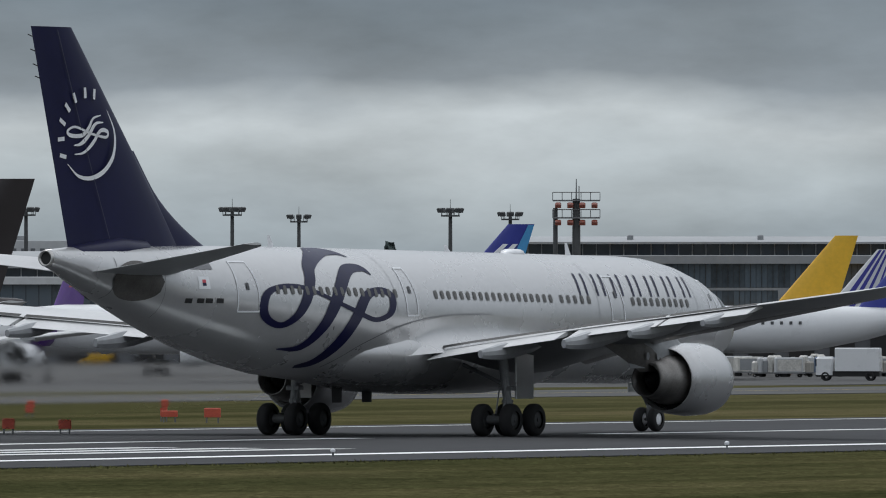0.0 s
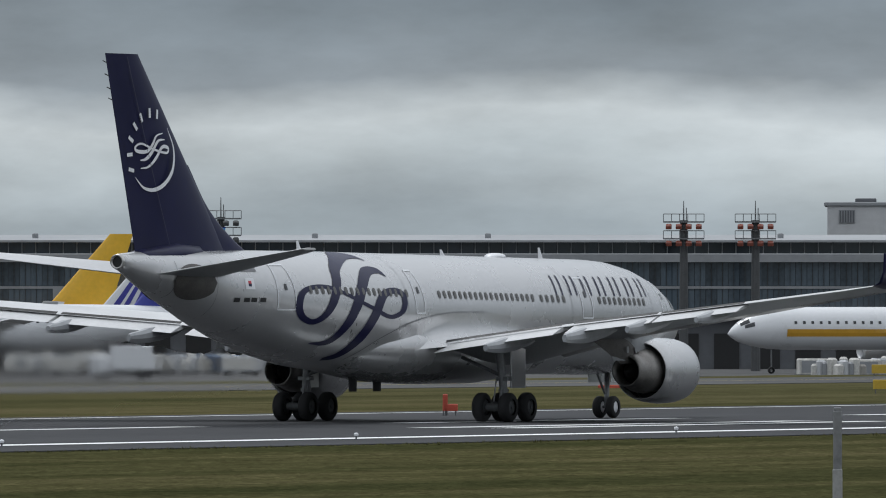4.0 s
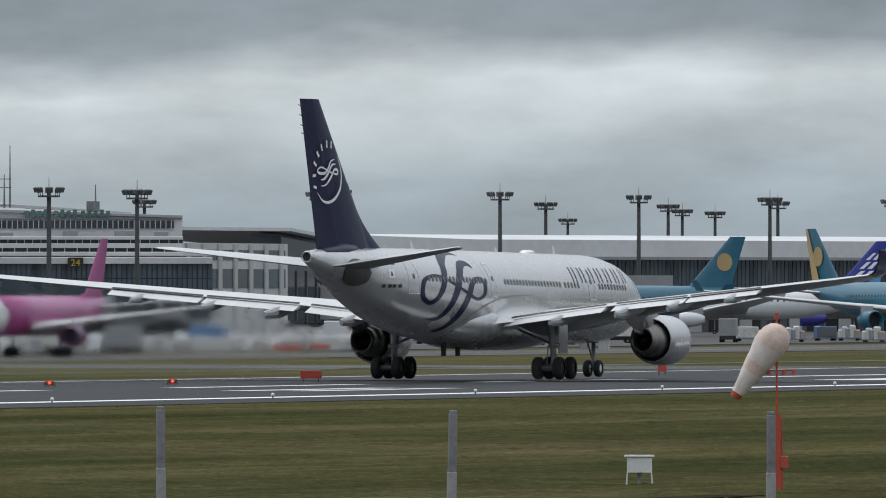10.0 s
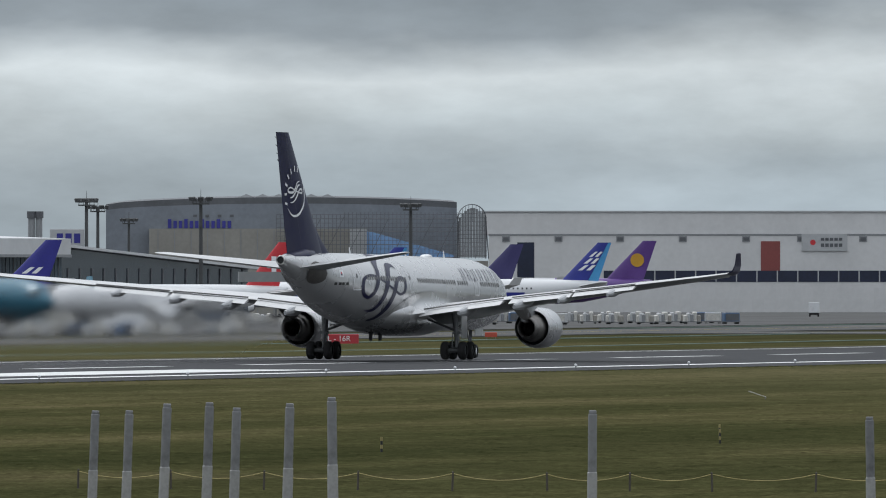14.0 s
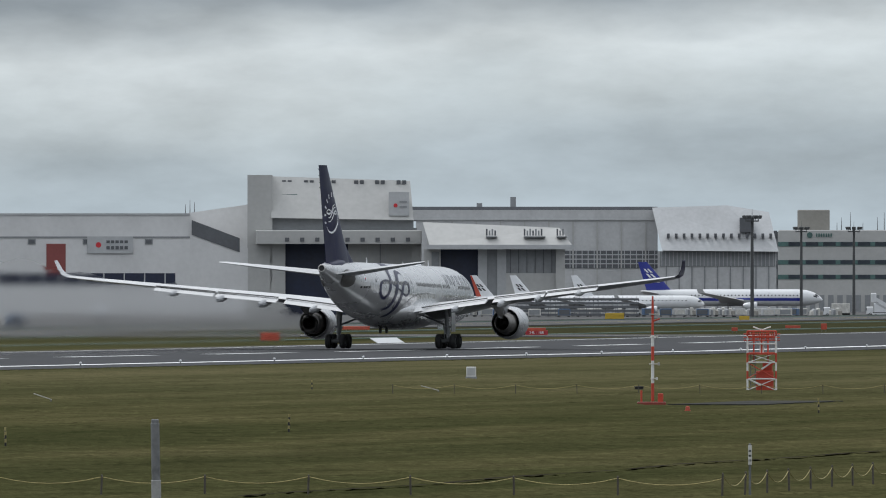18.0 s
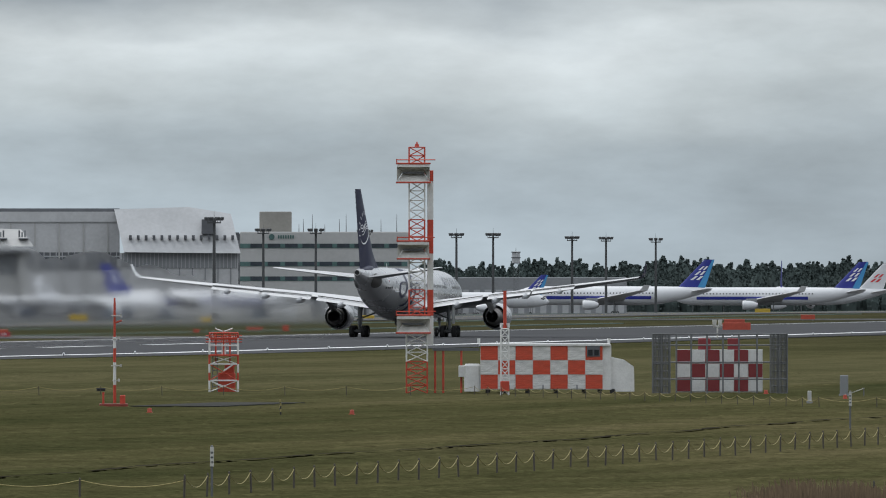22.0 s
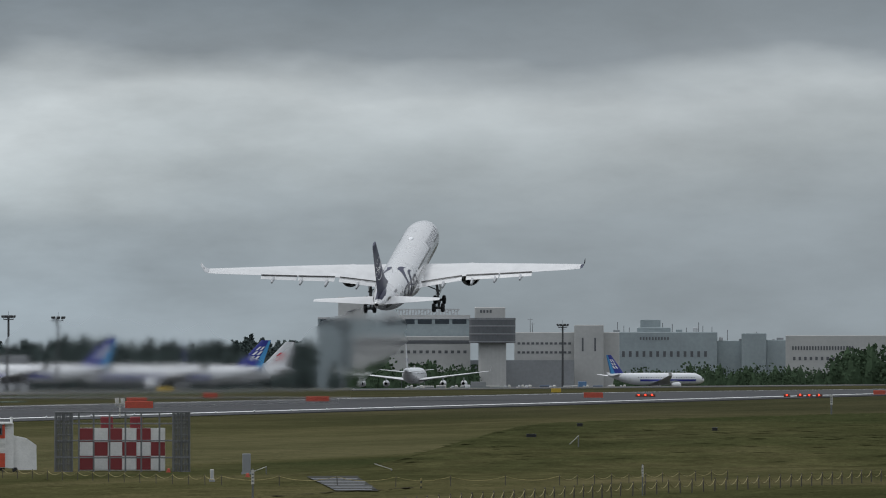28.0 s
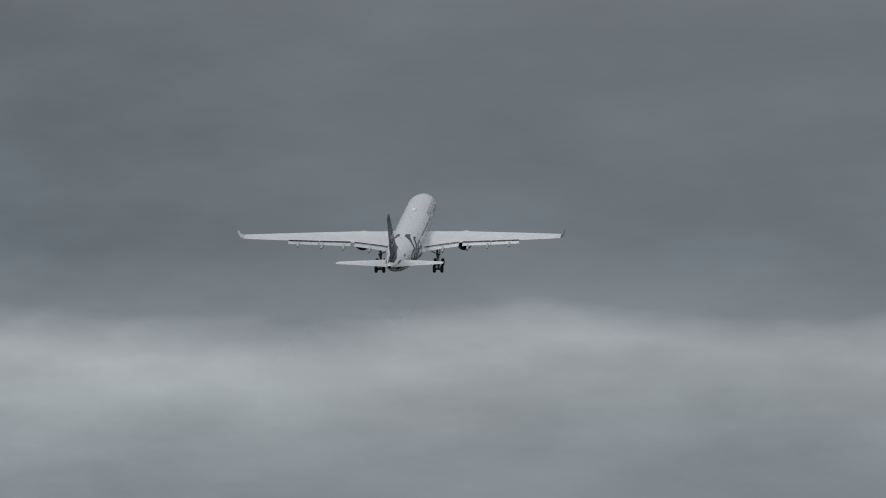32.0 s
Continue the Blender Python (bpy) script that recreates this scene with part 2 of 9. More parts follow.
GREY_M = material("mid_grey_cladding", (0.24, 0.25, 0.26), 0.65, scale=0.12, vary=0.15, fine=9)
SLATE = material("slate_blue_cladding", (0.185, 0.205, 0.235), 0.65, scale=0.12, vary=0.16, fine=9)
GREY_D = material("dark_grey_cladding", (0.10, 0.105, 0.115), 0.6, scale=0.12, vary=0.2, fine=9)
CREAM = material("cream_cladding", (0.42, 0.42, 0.41), 0.6, scale=0.08, vary=0.1, fine=10)
WHITEW = material("white_hangar_cladding", (0.60, 0.60, 0.60), 0.55, scale=0.08, vary=0.08, fine=10)
PALE = material("pale_terminal_cladding", (0.48, 0.485, 0.49), 0.6, scale=0.1, vary=0.14, fine=11)
TAN = material("tan_concrete", (0.27, 0.26, 0.235), 0.75, scale=0.1, vary=0.15, fine=10)
ROOFW = material("pale_roof", (0.28, 0.29, 0.30), 0.5, scale=0.05, vary=0.2, fine=14)
GLASSW = material("curtain_glass", (0.036, 0.046, 0.058), 0.1, scale=0.06, vary=0.5, fine=6)
# base colour differs pane by pane, imitating patchy cloud reflections
GLASSP = material("glazing_pane", (0.016, 0.024, 0.034), 0.08, scale=0.15, vary=0.5, fine=5, per_object=0.45, alt=(0.050, 0.066, 0.082))
# dark blue of doors and window band, and painted shade in the open bays
DOOR_BAY_SHADE = material("dark_blue_hangar_door", (0.012, 0.018, 0.045), 0.5, scale=0.15, vary=0.3)
ROOFB = material("bright_white_roof", (0.56, 0.57, 0.58), 0.45, scale=0.05, vary=0.12, fine=14)
WETPAD = material("worn_asphalt_pad", (0.040, 0.040, 0.036), 0.9, scale=0.3, vary=0.4, fine=8, spec=0.05)
BLUE_R = material("blue_roof", (0.10, 0.20, 0.36), 0.5, scale=0.1, vary=0.2)
TEALG = material("pale_green_cladding", (0.27, 0.315, 0.33), 0.65, scale=0.1, vary=0.12)
GREENB = material("dull_green_strip", (0.07, 0.14, 0.13), 0.5, scale=0.2, vary=0.3)
ORANGE = material("signal_orange", (0.42, 0.068, 0.038), 0.55, scale=2.0, vary=0.2)
SIGNR = material("sign_red", (0.38, 0.028, 0.04), 0.5, scale=2.0, vary=0.12)
SIGNY = material("sign_yellow", (0.46, 0.31, 0.03), 0.5, scale=2.0, vary=0.12)
TOWERR = material("tower_red", (0.47, 0.055, 0.028), 0.5, scale=1.5, vary=0.2)
TOWERW = material("tower_white", (0.66, 0.66, 0.65), 0.5, scale=1.5, vary=0.12)
STAINW = material("stained_white_panel", (0.50, 0.49, 0.46), 0.6, scale=0.9, vary=0.35, fine=5)
RIBW = material("ribbed_white_siding", (0.60, 0.60, 0.585), 0.55, scale=1.1, vary=0.3, fine=5, bump=0.8, stretch=(0.8, 0.8, 9))
RIBR = material("ribbed_red_siding", (0.50, 0.060, 0.024), 0.5, scale=1.1, vary=0.22, fine=5, bump=0.6, stretch=(0.8, 0.8, 9))
STEEL = material("galvanised_steel", (0.16, 0.165, 0.17), 0.5, metal=0.5, scale=2.0, vary=0.2)
DSTEEL = material("dark_pole_steel", (0.075, 0.078, 0.08), 0.6, metal=0.3, scale=1.0, vary=0.2)
POLE = material("weathered_concrete_pole", (0.062, 0.056, 0.052), 0.85, scale=2.2, vary=0.4, fine=14, bump=0.12, stretch=(1.5, 1.5, 0.12))
POST = material("weathered_post", (0.16, 0.163, 0.168), 0.75, scale=3.0, vary=0.3, fine=8, per_object=0.25)
PVC = material("pale_conduit", (0.30, 0.30, 0.295), 0.5, scale=3.0, vary=0.15)
RUST = material("rusty_steel", (0.16, 0.055, 0.035), 0.7, metal=0.3, scale=6.0, vary=0.4)
SOCK_W = material("faded_white_cloth", (0.62, 0.56, 0.53), 0.9, scale=3.0, vary=0.15)
SOCK_R = material("faded_orange_cloth", (0.60, 0.47, 0.41), 0.9, scale=3.0, vary=0.2)
ROPE = material("yellow_rope", (0.29, 0.245, 0.10), 0.8, scale=4.0, vary=0.2)
STAKE = material("wooden_stake", (0.075, 0.066, 0.054), 0.85, scale=4.0, vary=0.3)
CONIFER = material("conifer_foliage", (0.074, 0.094, 0.090), 0.95, scale=0.12, vary=0.16, fine=6, spec=0.0)
LEAF = material("broadleaf_foliage", (0.056, 0.084, 0.050), 0.95, scale=0.2, vary=0.3, fine=6, spec=0.0)
REED = material("dry_reed", (0.175, 0.125, 0.077), 0.9, scale=2.0, vary=0.4, per_object=0.3)
REDLAMP = material("red_signal_lamp", (1.0, 0.05, 0.02), 0.4, scale=1.0, vary=0.02, glow=3.0)
WLAMP = material("white_landing_lamp", (1.0, 0.98, 0.9), 0.4, scale=1.0, vary=0.02, glow=8.0)
PAINTS = {}


def paint(r, g, b):
    key = (r, g, b)
    if key not in PAINTS:
        PAINTS[key] = material("livery_paint", key, 0.35, scale=0.3, vary=0.1, coat=0.2)
    return PAINTS[key]


# ---- building tools ----
def mesh_of(name, verts, faces, mat, smooth=False):
    me = bpy.data.meshes.new(name)
    me.from_pydata([tuple(v) for v in verts], [], faces)
    me.materials.append(mat)
    if smooth:
        me.polygons.foreach_set("use_smooth", [True] * len(me.polygons))
    me.update()
    return me


def put(name, geo, mat, parent=None, label="", smooth=False, m=None):
    """One mesh object from (verts, faces), under a thing or part, or on its own."""
    ob = new(name, mesh_of(name, geo[0], geo[1], mat, smooth))
    if parent is not None:
        ob.parent = parent
    if m is not None:
        ob.matrix_basis = m
    if label:
        ob["label"] = label
    return ob


def again(ob, m, parent=None):
    """Another object on the same mesh."""
    o = new(ob.name.split(".")[0], ob.data)
    o.parent = parent if parent is not None else ob.parent
    o.matrix_basis = m
    return o


def join(*geos):
    V, F = [], []
    for v, f in geos:
        n = len(V)
        V += list(v)
        F += [tuple(i + n for i in q) for q in f]
    return V, F


def box(x0, x1, y0, y1, z0, z1, c=0.0):
    """A box, its upright and upper edges taken off by c."""
    if c <= 0:
        v = [(x, y, z) for z in (z0, z1) for x, y in ((x0, y0), (x1, y0), (x1, y1), (x0, y1))]
        return v, [(0, 3, 2, 1), (4, 5, 6, 7), (0, 1, 5, 4), (1, 2, 6, 5), (2, 3, 7, 6), (3, 0, 4, 7)]

    def ring(z, k):
        a, b, e, g = x0 + k, x1 - k, y0 + k, y1 - k
        return [(a + c, e, z), (b - c, e, z), (b, e + c, z), (b, g - c, z), (b - c, g, z), (a + c, g, z), (a, g - c, z), (a, e + c, z)]
    v = ring(z0, 0) + ring(z1 - c, 0) + ring(z1, c * 0.8)
    f = [tuple(range(7, -1, -1)), tuple(range(16, 24))]
    for k in (0, 8):
        f += [(k + i, k + (i + 1) % 8, k + 8 + (i + 1) % 8, k + 8 + i) for i in range(8)]
    return v, f


def tube(p0, p1, r0, r1=None, n=8):
    """A closed round bar between two points."""
    r1 = r0 if r1 is None else r1
    p0, p1 = Vector(p0), Vector(p1)
    q = (p1 - p0).to_track_quat("Z", "Y")
    v = []
    for p, r in ((p0, r0), (p1, r1)):
        v += [p + q @ Vector((r * math.cos(2 * math.pi * i / n), r * math.sin(2 * math.pi * i / n), 0)) for i in range(n)]
    f = [(i, (i + 1) % n, n + (i + 1) % n, n + i) for i in range(n)]
    return v, f + [tuple(range(n - 1, -1, -1)), tuple(range(n, 2 * n))]


def path_tube(pts, r, n=6):
    return join(*[tube(a, b, r, r, n) for a, b in zip(pts, pts[1:])])


def bent_pipe(pts, r, n=8):
    """One unbroken round pipe through points."""
    V, P = [], [Vector(p) for p in pts]
    for i, p in enumerate(P):
        d = (P[min(len(P) - 1, i + 1)] - P[max(0, i - 1)]).normalized()
        u = d.cross(Vector((0, 1, 0))).normalized()
        v = d.cross(u)
        V += [p + (u * math.cos(2 * math.pi * k / n) + v * math.sin(2 * math.pi * k / n)) * r for k in range(n)]
    return V, [(i * n + k, i * n + (k + 1) % n, (i + 1) * n + (k + 1) % n, (i + 1) * n + k) for i in range(len(P) - 1) for k in range(n)]


def lathe(profile, axis_x=True, n=24, c=(0, 0, 0)):
    """(station, radius) spun round the x axis (or z)."""
    v, f = [], []
    for s, r in profile:
        for i in range(n):
            a = 2 * math.pi * i / n
            v.append((c[0] + s, c[1] + r * math.cos(a), c[2] + r * math.sin(a)) if axis_x else (c[0] + r * math.cos(a), c[1] + r * math.sin(a), c[2] + s))
    for k in range(len(profile) - 1):
        for i in range(n):
            j = (i + 1) % n
            f.append((k * n + i, k * n + j, (k + 1) * n + j, (k + 1) * n + i))
    return v, f


def smooth_line(pts, k=8):
    """A curve through points in the plane."""
    P = [Vector((*p, 0)) for p in pts]
    P = [P[0] * 2 - P[1]] + P + [P[-1] * 2 - P[-2]]
    out = []
    for i in range(1, len(P) - 2):
        a, b, c, d = P[i - 1:i + 3]
        for j in range(k):
            t = j / k
            out.append(0.5 * (2 * b + (c - a) * t + (2 * a - 5 * b + 4 * c - d) * t * t + (3 * b - a - 3 * c + d) * t ** 3))
    out.append(P[-2])
    return out


def polar(bearing, r, z=0.0):
    a = radians(bearing)
    return Vector((r * math.sin(a), r * math.cos(a), z))


def rise(x):
    """The runway climbs gently towards its far end."""
    return min(1.6, 0.0013 * max(0.0, x - 1150.0))


def ease(k):
    k = min(1.0, max(0.0, k))
    return k * k * (3 - 2 * k)


def ground_z(x, y):
    """Height of the land: a bank under the camera, the airfield, the lower apron."""
    r = math.hypot(x, y)
    z = rise(x)
    k = min(1.0, max(0.0, (y - 440.0) / 60.0))
    z -= (2.0 + 0.25 * rise(x)) * k * k * (3 - 2 * k)
    if r < 260:
        k = min(1.0, max(0.0, (260 - r) / 140.0))
        z += 2.6 * k * k * (3 - 2 * k)
        k = min(1.0, max(0.0, (40 - r) / 30.0))
        z += 1.3 * k * k * (3 - 2 * k)
    # grass mound before the runway's middle
    z += 2.6 * ease((104 - y) / 8.0) * ease((x - 650) / 80.0) * ease((1250 - x) / 300.0)
    return z


def on_ground(bearing, r):
    p = polar(bearing, r)
    p.z = ground_z(p.x, p.y)
    return p


def thing(name, p, rz=0.0, label="", category="", group="", kind=""):
    e = new(name)
    e.empty_display_size = 0.5
    e.matrix_basis = pose(p[0], p[1], p[2], 0, 0, rz)
    return tagged(e, label, category, group, kind)


# ---- land and pavements ----
def land():
    az_steps = [-180, -150, -120, -90, -60, -30, 0, 20, 40, 50] + [54 + 0.5 * i for i in range(54)] + [81 + 0.06 * i for i in range(62)] + [85 + 0.5 * i for i in range(11)] + [95, 105, 120, 150]
    radii = [0, 6, 12, 20, 30, 40] + [50 + 15 * i for i in range(20)] + [350 + 30 * i for i in range(9)] + [615 + 8 * i for i in range(36)] + [910 + 40 * i for i in range(5)] + [1120 + 80 * i for i in range(20)] + [2800, 3100, 3500, 4000, 4500, 4950]
    V = [(0, 0, ground_z(0, 0))]
    n = len(az_steps)
    for r in radii[1:]:
        for a in az_steps:
            p = polar(a, r)
            V.append((p.x, p.y, ground_z(p.x, p.y)))
    F = [(0, 1 + (i + 1) % n, 1 + i) for i in range(n)]
    for k in range(len(radii) - 2):
        o = 1 + k * n
        F += [(o + i, o + (i + 1) % n, o + n + (i + 1) % n, o + n + i) for i in range(n)]
    tagged(put("ground", (V, F), GRASS, smooth=True), "mown green and straw-brown airfield grass", "grass", kind="structure")


def strip(name, x0, x1, y0, y1, mat, h, label, category, step=40.0, thick=0.0):
    """A sheet along the runway that follows the land, with an edge down into it."""
    n = max(1, int((x1 - x0) / step))
    m = max(1, int((y1 - y0) / 20.0))
    V, F = [], []
    for i in range(n + 1):
        x = x0 + (x1 - x0) * i / n
        for j in range(m + 1):
            y = y0 + (y1 - y0) * j / m
            V.append((x, y, ground_z(x, y) + h + 0.10 * ease((x - 900) / 900.0)))
    w = m + 1
    for i in range(n):
        for j in range(m):
            a = i * w + j
            F.append((a, a + w, a + w + 1, a + 1))
    ring = [i * w for i in range(n + 1)] + [n * w + j for j in range(1, w)] + [i * w + m for i in range(n - 1, -1, -1)] + [j for j in range(m - 1, 0, -1)]
    o = len(V)
    V += [(V[i][0], V[i][1], V[i][2] - h - 0.3) for i in ring]
    F += [(ring[k], o + k, o + (k + 1) % len(ring), ring[(k + 1) % len(ring)]) for k in range(len(ring))]
    return tagged(put(name, (V, F), mat), label, category, kind="structure")


def marking(parent, x0, x1, y0, y1, mat=None, h=0.06, name="marking"):
    n = max(1, int((x1 - x0) / 40.0))
    V = [(x0 + (x1 - x0) * i / n, y, ground_z(x0 + (x1 - x0) * i / n, y) + h + 0.10 * ease((x0 + (x1 - x0) * i / n - 900) / 900.0)) for i in range(n + 1) for y in (y0, y1)]
    return put(name, (V, [(2 * i, 2 * i + 2, 2 * i + 3, 2 * i + 1) for i in range(n)]), mat or LINE, parent)


def pavements():
    runway = strip("runway", -300, 3900, 233, 304, ASPHALT, 0.04, "dark rubber-streaked asphalt runway with worn white lines", "runway")
    marking(runway, -300, 3890, 241.9, 244.0, EDGE, name="edge_line")
    marking(runway, -300, 3890, 298.6, 299.7, name="edge_line")
    x = 380.0
    while x < 1290:
        marking(runway, x, x + 30, 271.8, 273.6, name="centre_line")
        x += 50
    # touchdown and aiming marks
    for x0, ln, ys in ((395, 30, (252, 256, 260)), (510, 40, (256, 260)), (660, 24, (256, 260))):
        for y in ys:
            marking(runway, x0, x0 + ln, y, y + 2.0, name="touchdown_mark")
    marking(runway, 757, 828, 250.5, 260.5, name="aiming_mark")
    taxi = strip("taxiway", -300, 3900, 392, 424, CONCRETE, 0.04, "pale grey concrete taxiway", "taxiway")
    marking(taxi, -300, 3890, 407.6, 408.0, LINE_Y, name="centre_line")
    for x0 in (330, 860, 1420, 2050):
        link = strip("taxiway_link", x0, x0 + 46, 303.5, 392.5, CONCRETE, 0.03, "pale grey concrete taxiway joining the runway", "taxiway", step=12)
        marking(link, x0 + 22, x0 + 22.5, 305, 391, LINE_Y, name="centre_line")
    strip("apron", -300, 4400, 452, 1400, CONCRETE, 0.05, "stained grey concrete apron before the terminals", "apron", step=60)
    for x0, x1, y0 in ((760, 1900, 331), (1100, 2400, 372), (1550, 3200, 432)):
        strip("pavement_edge", x0, x1, y0, y0 + 1.6, GREEN_P, 0.03, "worn green painted strip on the grass verge", "painted strip")


land()
pavements()
P4 = [on_ground(b, r) for b, r in ((76.60, 1290), (76.72, 1300), (76.67, 1450), (76.55, 1435))]
tagged(put("worn_pad", ([(p.x, p.y, p.z + 0.06) for p in P4] + [(p.x, p.y, p.z - 0.2) for p in P4], [(3, 2, 1, 0), (0, 1, 5, 4), (1, 2, 6, 5), (2, 3, 7, 6), (3, 0, 4, 7)]), GREY_L), "pale bleached concrete patch on the verge", "ground patch", kind="structure")


# ---- airliners ----
def loft(stations, n=32):
    """Round sections along x: (x, radius, centre height, height factor)."""
    V, F = [], []
    for x, r, zc, hf in stations:
        for i in range(n):
            a = 2 * math.pi * i / n
            V.append((x, r * math.sin(a), zc + r * hf * math.cos(a)))
    for k in range(len(stations) - 1):
        F += [(k * n + i, k * n + (i + 1) % n, (k + 1) * n + (i + 1) % n, (k + 1) * n + i) for i in range(n)]
    F += [tuple(range(n - 1, -1, -1)), tuple((len(stations) - 1) * n + i for i in range(n))]
    return V, F


FOIL = [(0.0, 0.0), (0.015, 0.22), (0.06, 0.42), (0.18, 0.60), (0.38, 0.62), (0.62, 0.42), (0.85, 0.16), (1.0, 0.02),
        (1.0, -0.02), (0.85, -0.12), (0.62, -0.30), (0.38, -0.40), (0.18, -0.36), (0.06, -0.24), (0.015, -0.12)]


def finer_foil(k=3):
    """The same section with points between, on a curve through the old ones."""
    top, low = FOIL[:8], FOIL[8:] + FOIL[:1]
    curve = lambda pts: [(p.x, p.y) for p in smooth_line(pts, k)]
    return curve(top) + curve(low)[:-1]


FINE_FOIL = finer_foil()


def creased(ob, angle=32.0):
    """Smooth shading but for the edges sharper than the angle."""
    ob.data.polygons.foreach_set("use_smooth", [True] * len(ob.data.polygons))
    ob.data.set_sharp_from_angle(angle=radians(angle))
    return ob


def under_shaded(ob, mat):
    """The lower faces of a wing, whose loops run inward, take a darker grey as painted shade."""
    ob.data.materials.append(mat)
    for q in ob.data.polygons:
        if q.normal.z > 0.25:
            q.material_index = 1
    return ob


def wing_geo(sections, upright=False, foil=None):
    """Aerofoil sections (span, leading x, trailing x, height, thickness)."""
    foil = foil or FOIL
    V, F, n = [], [], len(foil)
    for y, xl, xt, z, th in sections:
        for c, h in foil:
            V.append((xl + (xt - xl) * c, h * th, y) if upright else (xl + (xt - xl) * c, y, z + h * th))
    for k in range(len(sections) - 1):
        F += [(k * n + i, k * n + (i + 1) % n, (k + 1) * n + (i + 1) % n, (k + 1) * n + i) for i in range(n)]
    F += [tuple(range(n - 1, -1, -1)), tuple((len(sections) - 1) * n + i for i in range(n))]
    return V, F


def mirror(geo):
    return [(x, -y, z) for x, y, z in geo[0]], [tuple(reversed(q)) for q in geo[1]]


def nacelle(parent, x, y, z, r, cowl, skin, big=True, n=28):
    """A turbofan with a short fan cowl, a core and a plug; x is the intake lip."""
    pod = put("engine", lathe([(-0.9 * r, 0.80 * r), (-0.25 * r, 0.82 * r), (-0.05 * r, 0.86 * r), (0, 0.92 * r), (-0.06 * r, 0.97 * r), (-0.4 * r, 1.02 * r), (-1.2 * r, 1.04 * r),
                                (-1.9 * r, 0.99 * r), (-2.35 * r, 0.90 * r), (-2.35 * r, 0.87 * r), (-1.6 * r, 0.90 * r)], n=n, c=(x, y, z)), skin, parent, smooth=True)
    put("fan", join(lathe([(-0.55 * r, 0.0), (-0.85 * r, 0.25 * r), (-0.9 * r, 0.82 * r)], n=n, c=(x, y, z))), BLACKM, pod, smooth=True)
    put("bypass_duct", lathe([(-1.5 * r, 0.88 * r), (-1.5 * r, 0.55 * r)], n=n, c=(x, y, z)), BLACKM, pod)
    put("core_cowl", lathe([(-1.5 * r, 0.66 * r), (-2.2 * r, 0.71 * r), (-2.45 * r, 0.69 * r), (-2.78 * r, 0.60 * r), (-2.80 * r, 0.56 * r), (-3.1 * r, 0.54 * r), (-3.42 * r, 0.48 * r), (-3.42 * r, 0.44 * r), (-2.8 * r, 0.42 * r)], n=n, c=(x, y, z)), CORE, pod, "burnt dark metal core cowl", smooth=True)
    put("exhaust_plug", lathe([(-2.7 * r, 0.45 * r), (-2.75 * r, 0.30 * r), (-3.1 * r, 0.22 * r), (-3.4 * r, 0.02 * r)], n=n, c=(x, y, z)), BLACKM, pod, smooth=True)
    return pod


def wheel_geo(r, w, n=20):
    """A wheel that turns round the y axis."""
    prof = [(-w / 2, 0.55 * r), (-w / 2, 0.86 * r), (-w * 0.32, 0.98 * r), (0, r), (w * 0.32, 0.98 * r), (w / 2, 0.86 * r), (w / 2, 0.55 * r)]
    v, f = lathe(prof, n=n)
    return [(b, a, c) for a, b, c in v], [tuple(reversed(q)) for q in f]


def hub_geo(r, w, n=16):
    v, f = lathe([(-w * 0.46, 0.02 * r), (-w * 0.40, 0.3 * r), (-w * 0.34, 0.56 * r), (w * 0.34, 0.56 * r), (w * 0.40, 0.3 * r), (w * 0.46, 0.02 * r)], n=n)
    return [(b, a, c) for a, b, c in v], [tuple(reversed(q)) for q in f]


def fin_geo(x_top_l, x_top_t, z_top, x_root_l, x_root_t, z_root, th):
    k = 8
    secs = [(z_root + (z_top - z_root) * i / k, x_root_l + (x_top_l - x_root_l) * i / k, x_root_t + (x_top_t - x_root_t) * i / k, 0, th * (1 - 0.65 * i / k)) for i in range(k + 1)]
    return wing_geo(secs, upright=True, foil=FINE_FOIL)


# ---- the departing jet ----
TILT = 0.0105          # the body sits nose-low on its gear
HERO_ST = [(28.85, 0.06, 4.75), (28.6, 0.42, 4.76), (28.1, 0.80, 4.79), (27.2, 1.27, 4.85), (26.0, 1.74, 4.92), (24.4, 2.20, 5.0), (22.4, 2.58, 5.07), (20.4, 2.77, 5.13), (18.6, 2.82, 5.15),
           (12, 2.82, 5.15), (6, 2.82, 5.15), (0, 2.82, 5.15), (-6, 2.82, 5.15), (-9, 2.81, 5.16), (-12, 2.70, 5.26), (-15, 2.47, 5.46), (-18, 2.15, 5.75), (-21, 1.74, 6.12),
           (-24, 1.25, 6.55), (-26.5, 0.80, 6.94), (-28.0, 0.47, 7.16), (-28.6, 0.36, 7.22)]


def body_at(x):
    """Radius and centre height of the body at station x."""
    for (xa, ra, za), (xb, rb, zb) in zip(HERO_ST, HERO_ST[1:]):
        if xb <= x <= xa:
            k = (xa - x) / (xa - xb)
            return ra + (rb - ra) * k, za + (zb - za) * k - TILT * x
    return HERO_ST[-1][1], HERO_ST[-1][2] - TILT * x


def skin_point(x, z, side=-1, off=0.012):
    r, zc = body_at(x)
    h = max(-0.985 * r, min(0.985 * r, z - zc))
    y = math.sqrt(max(1e-6, r * r - h * h))
    return Vector((x, side * (y + off * y / r), zc + h + off * h / r))


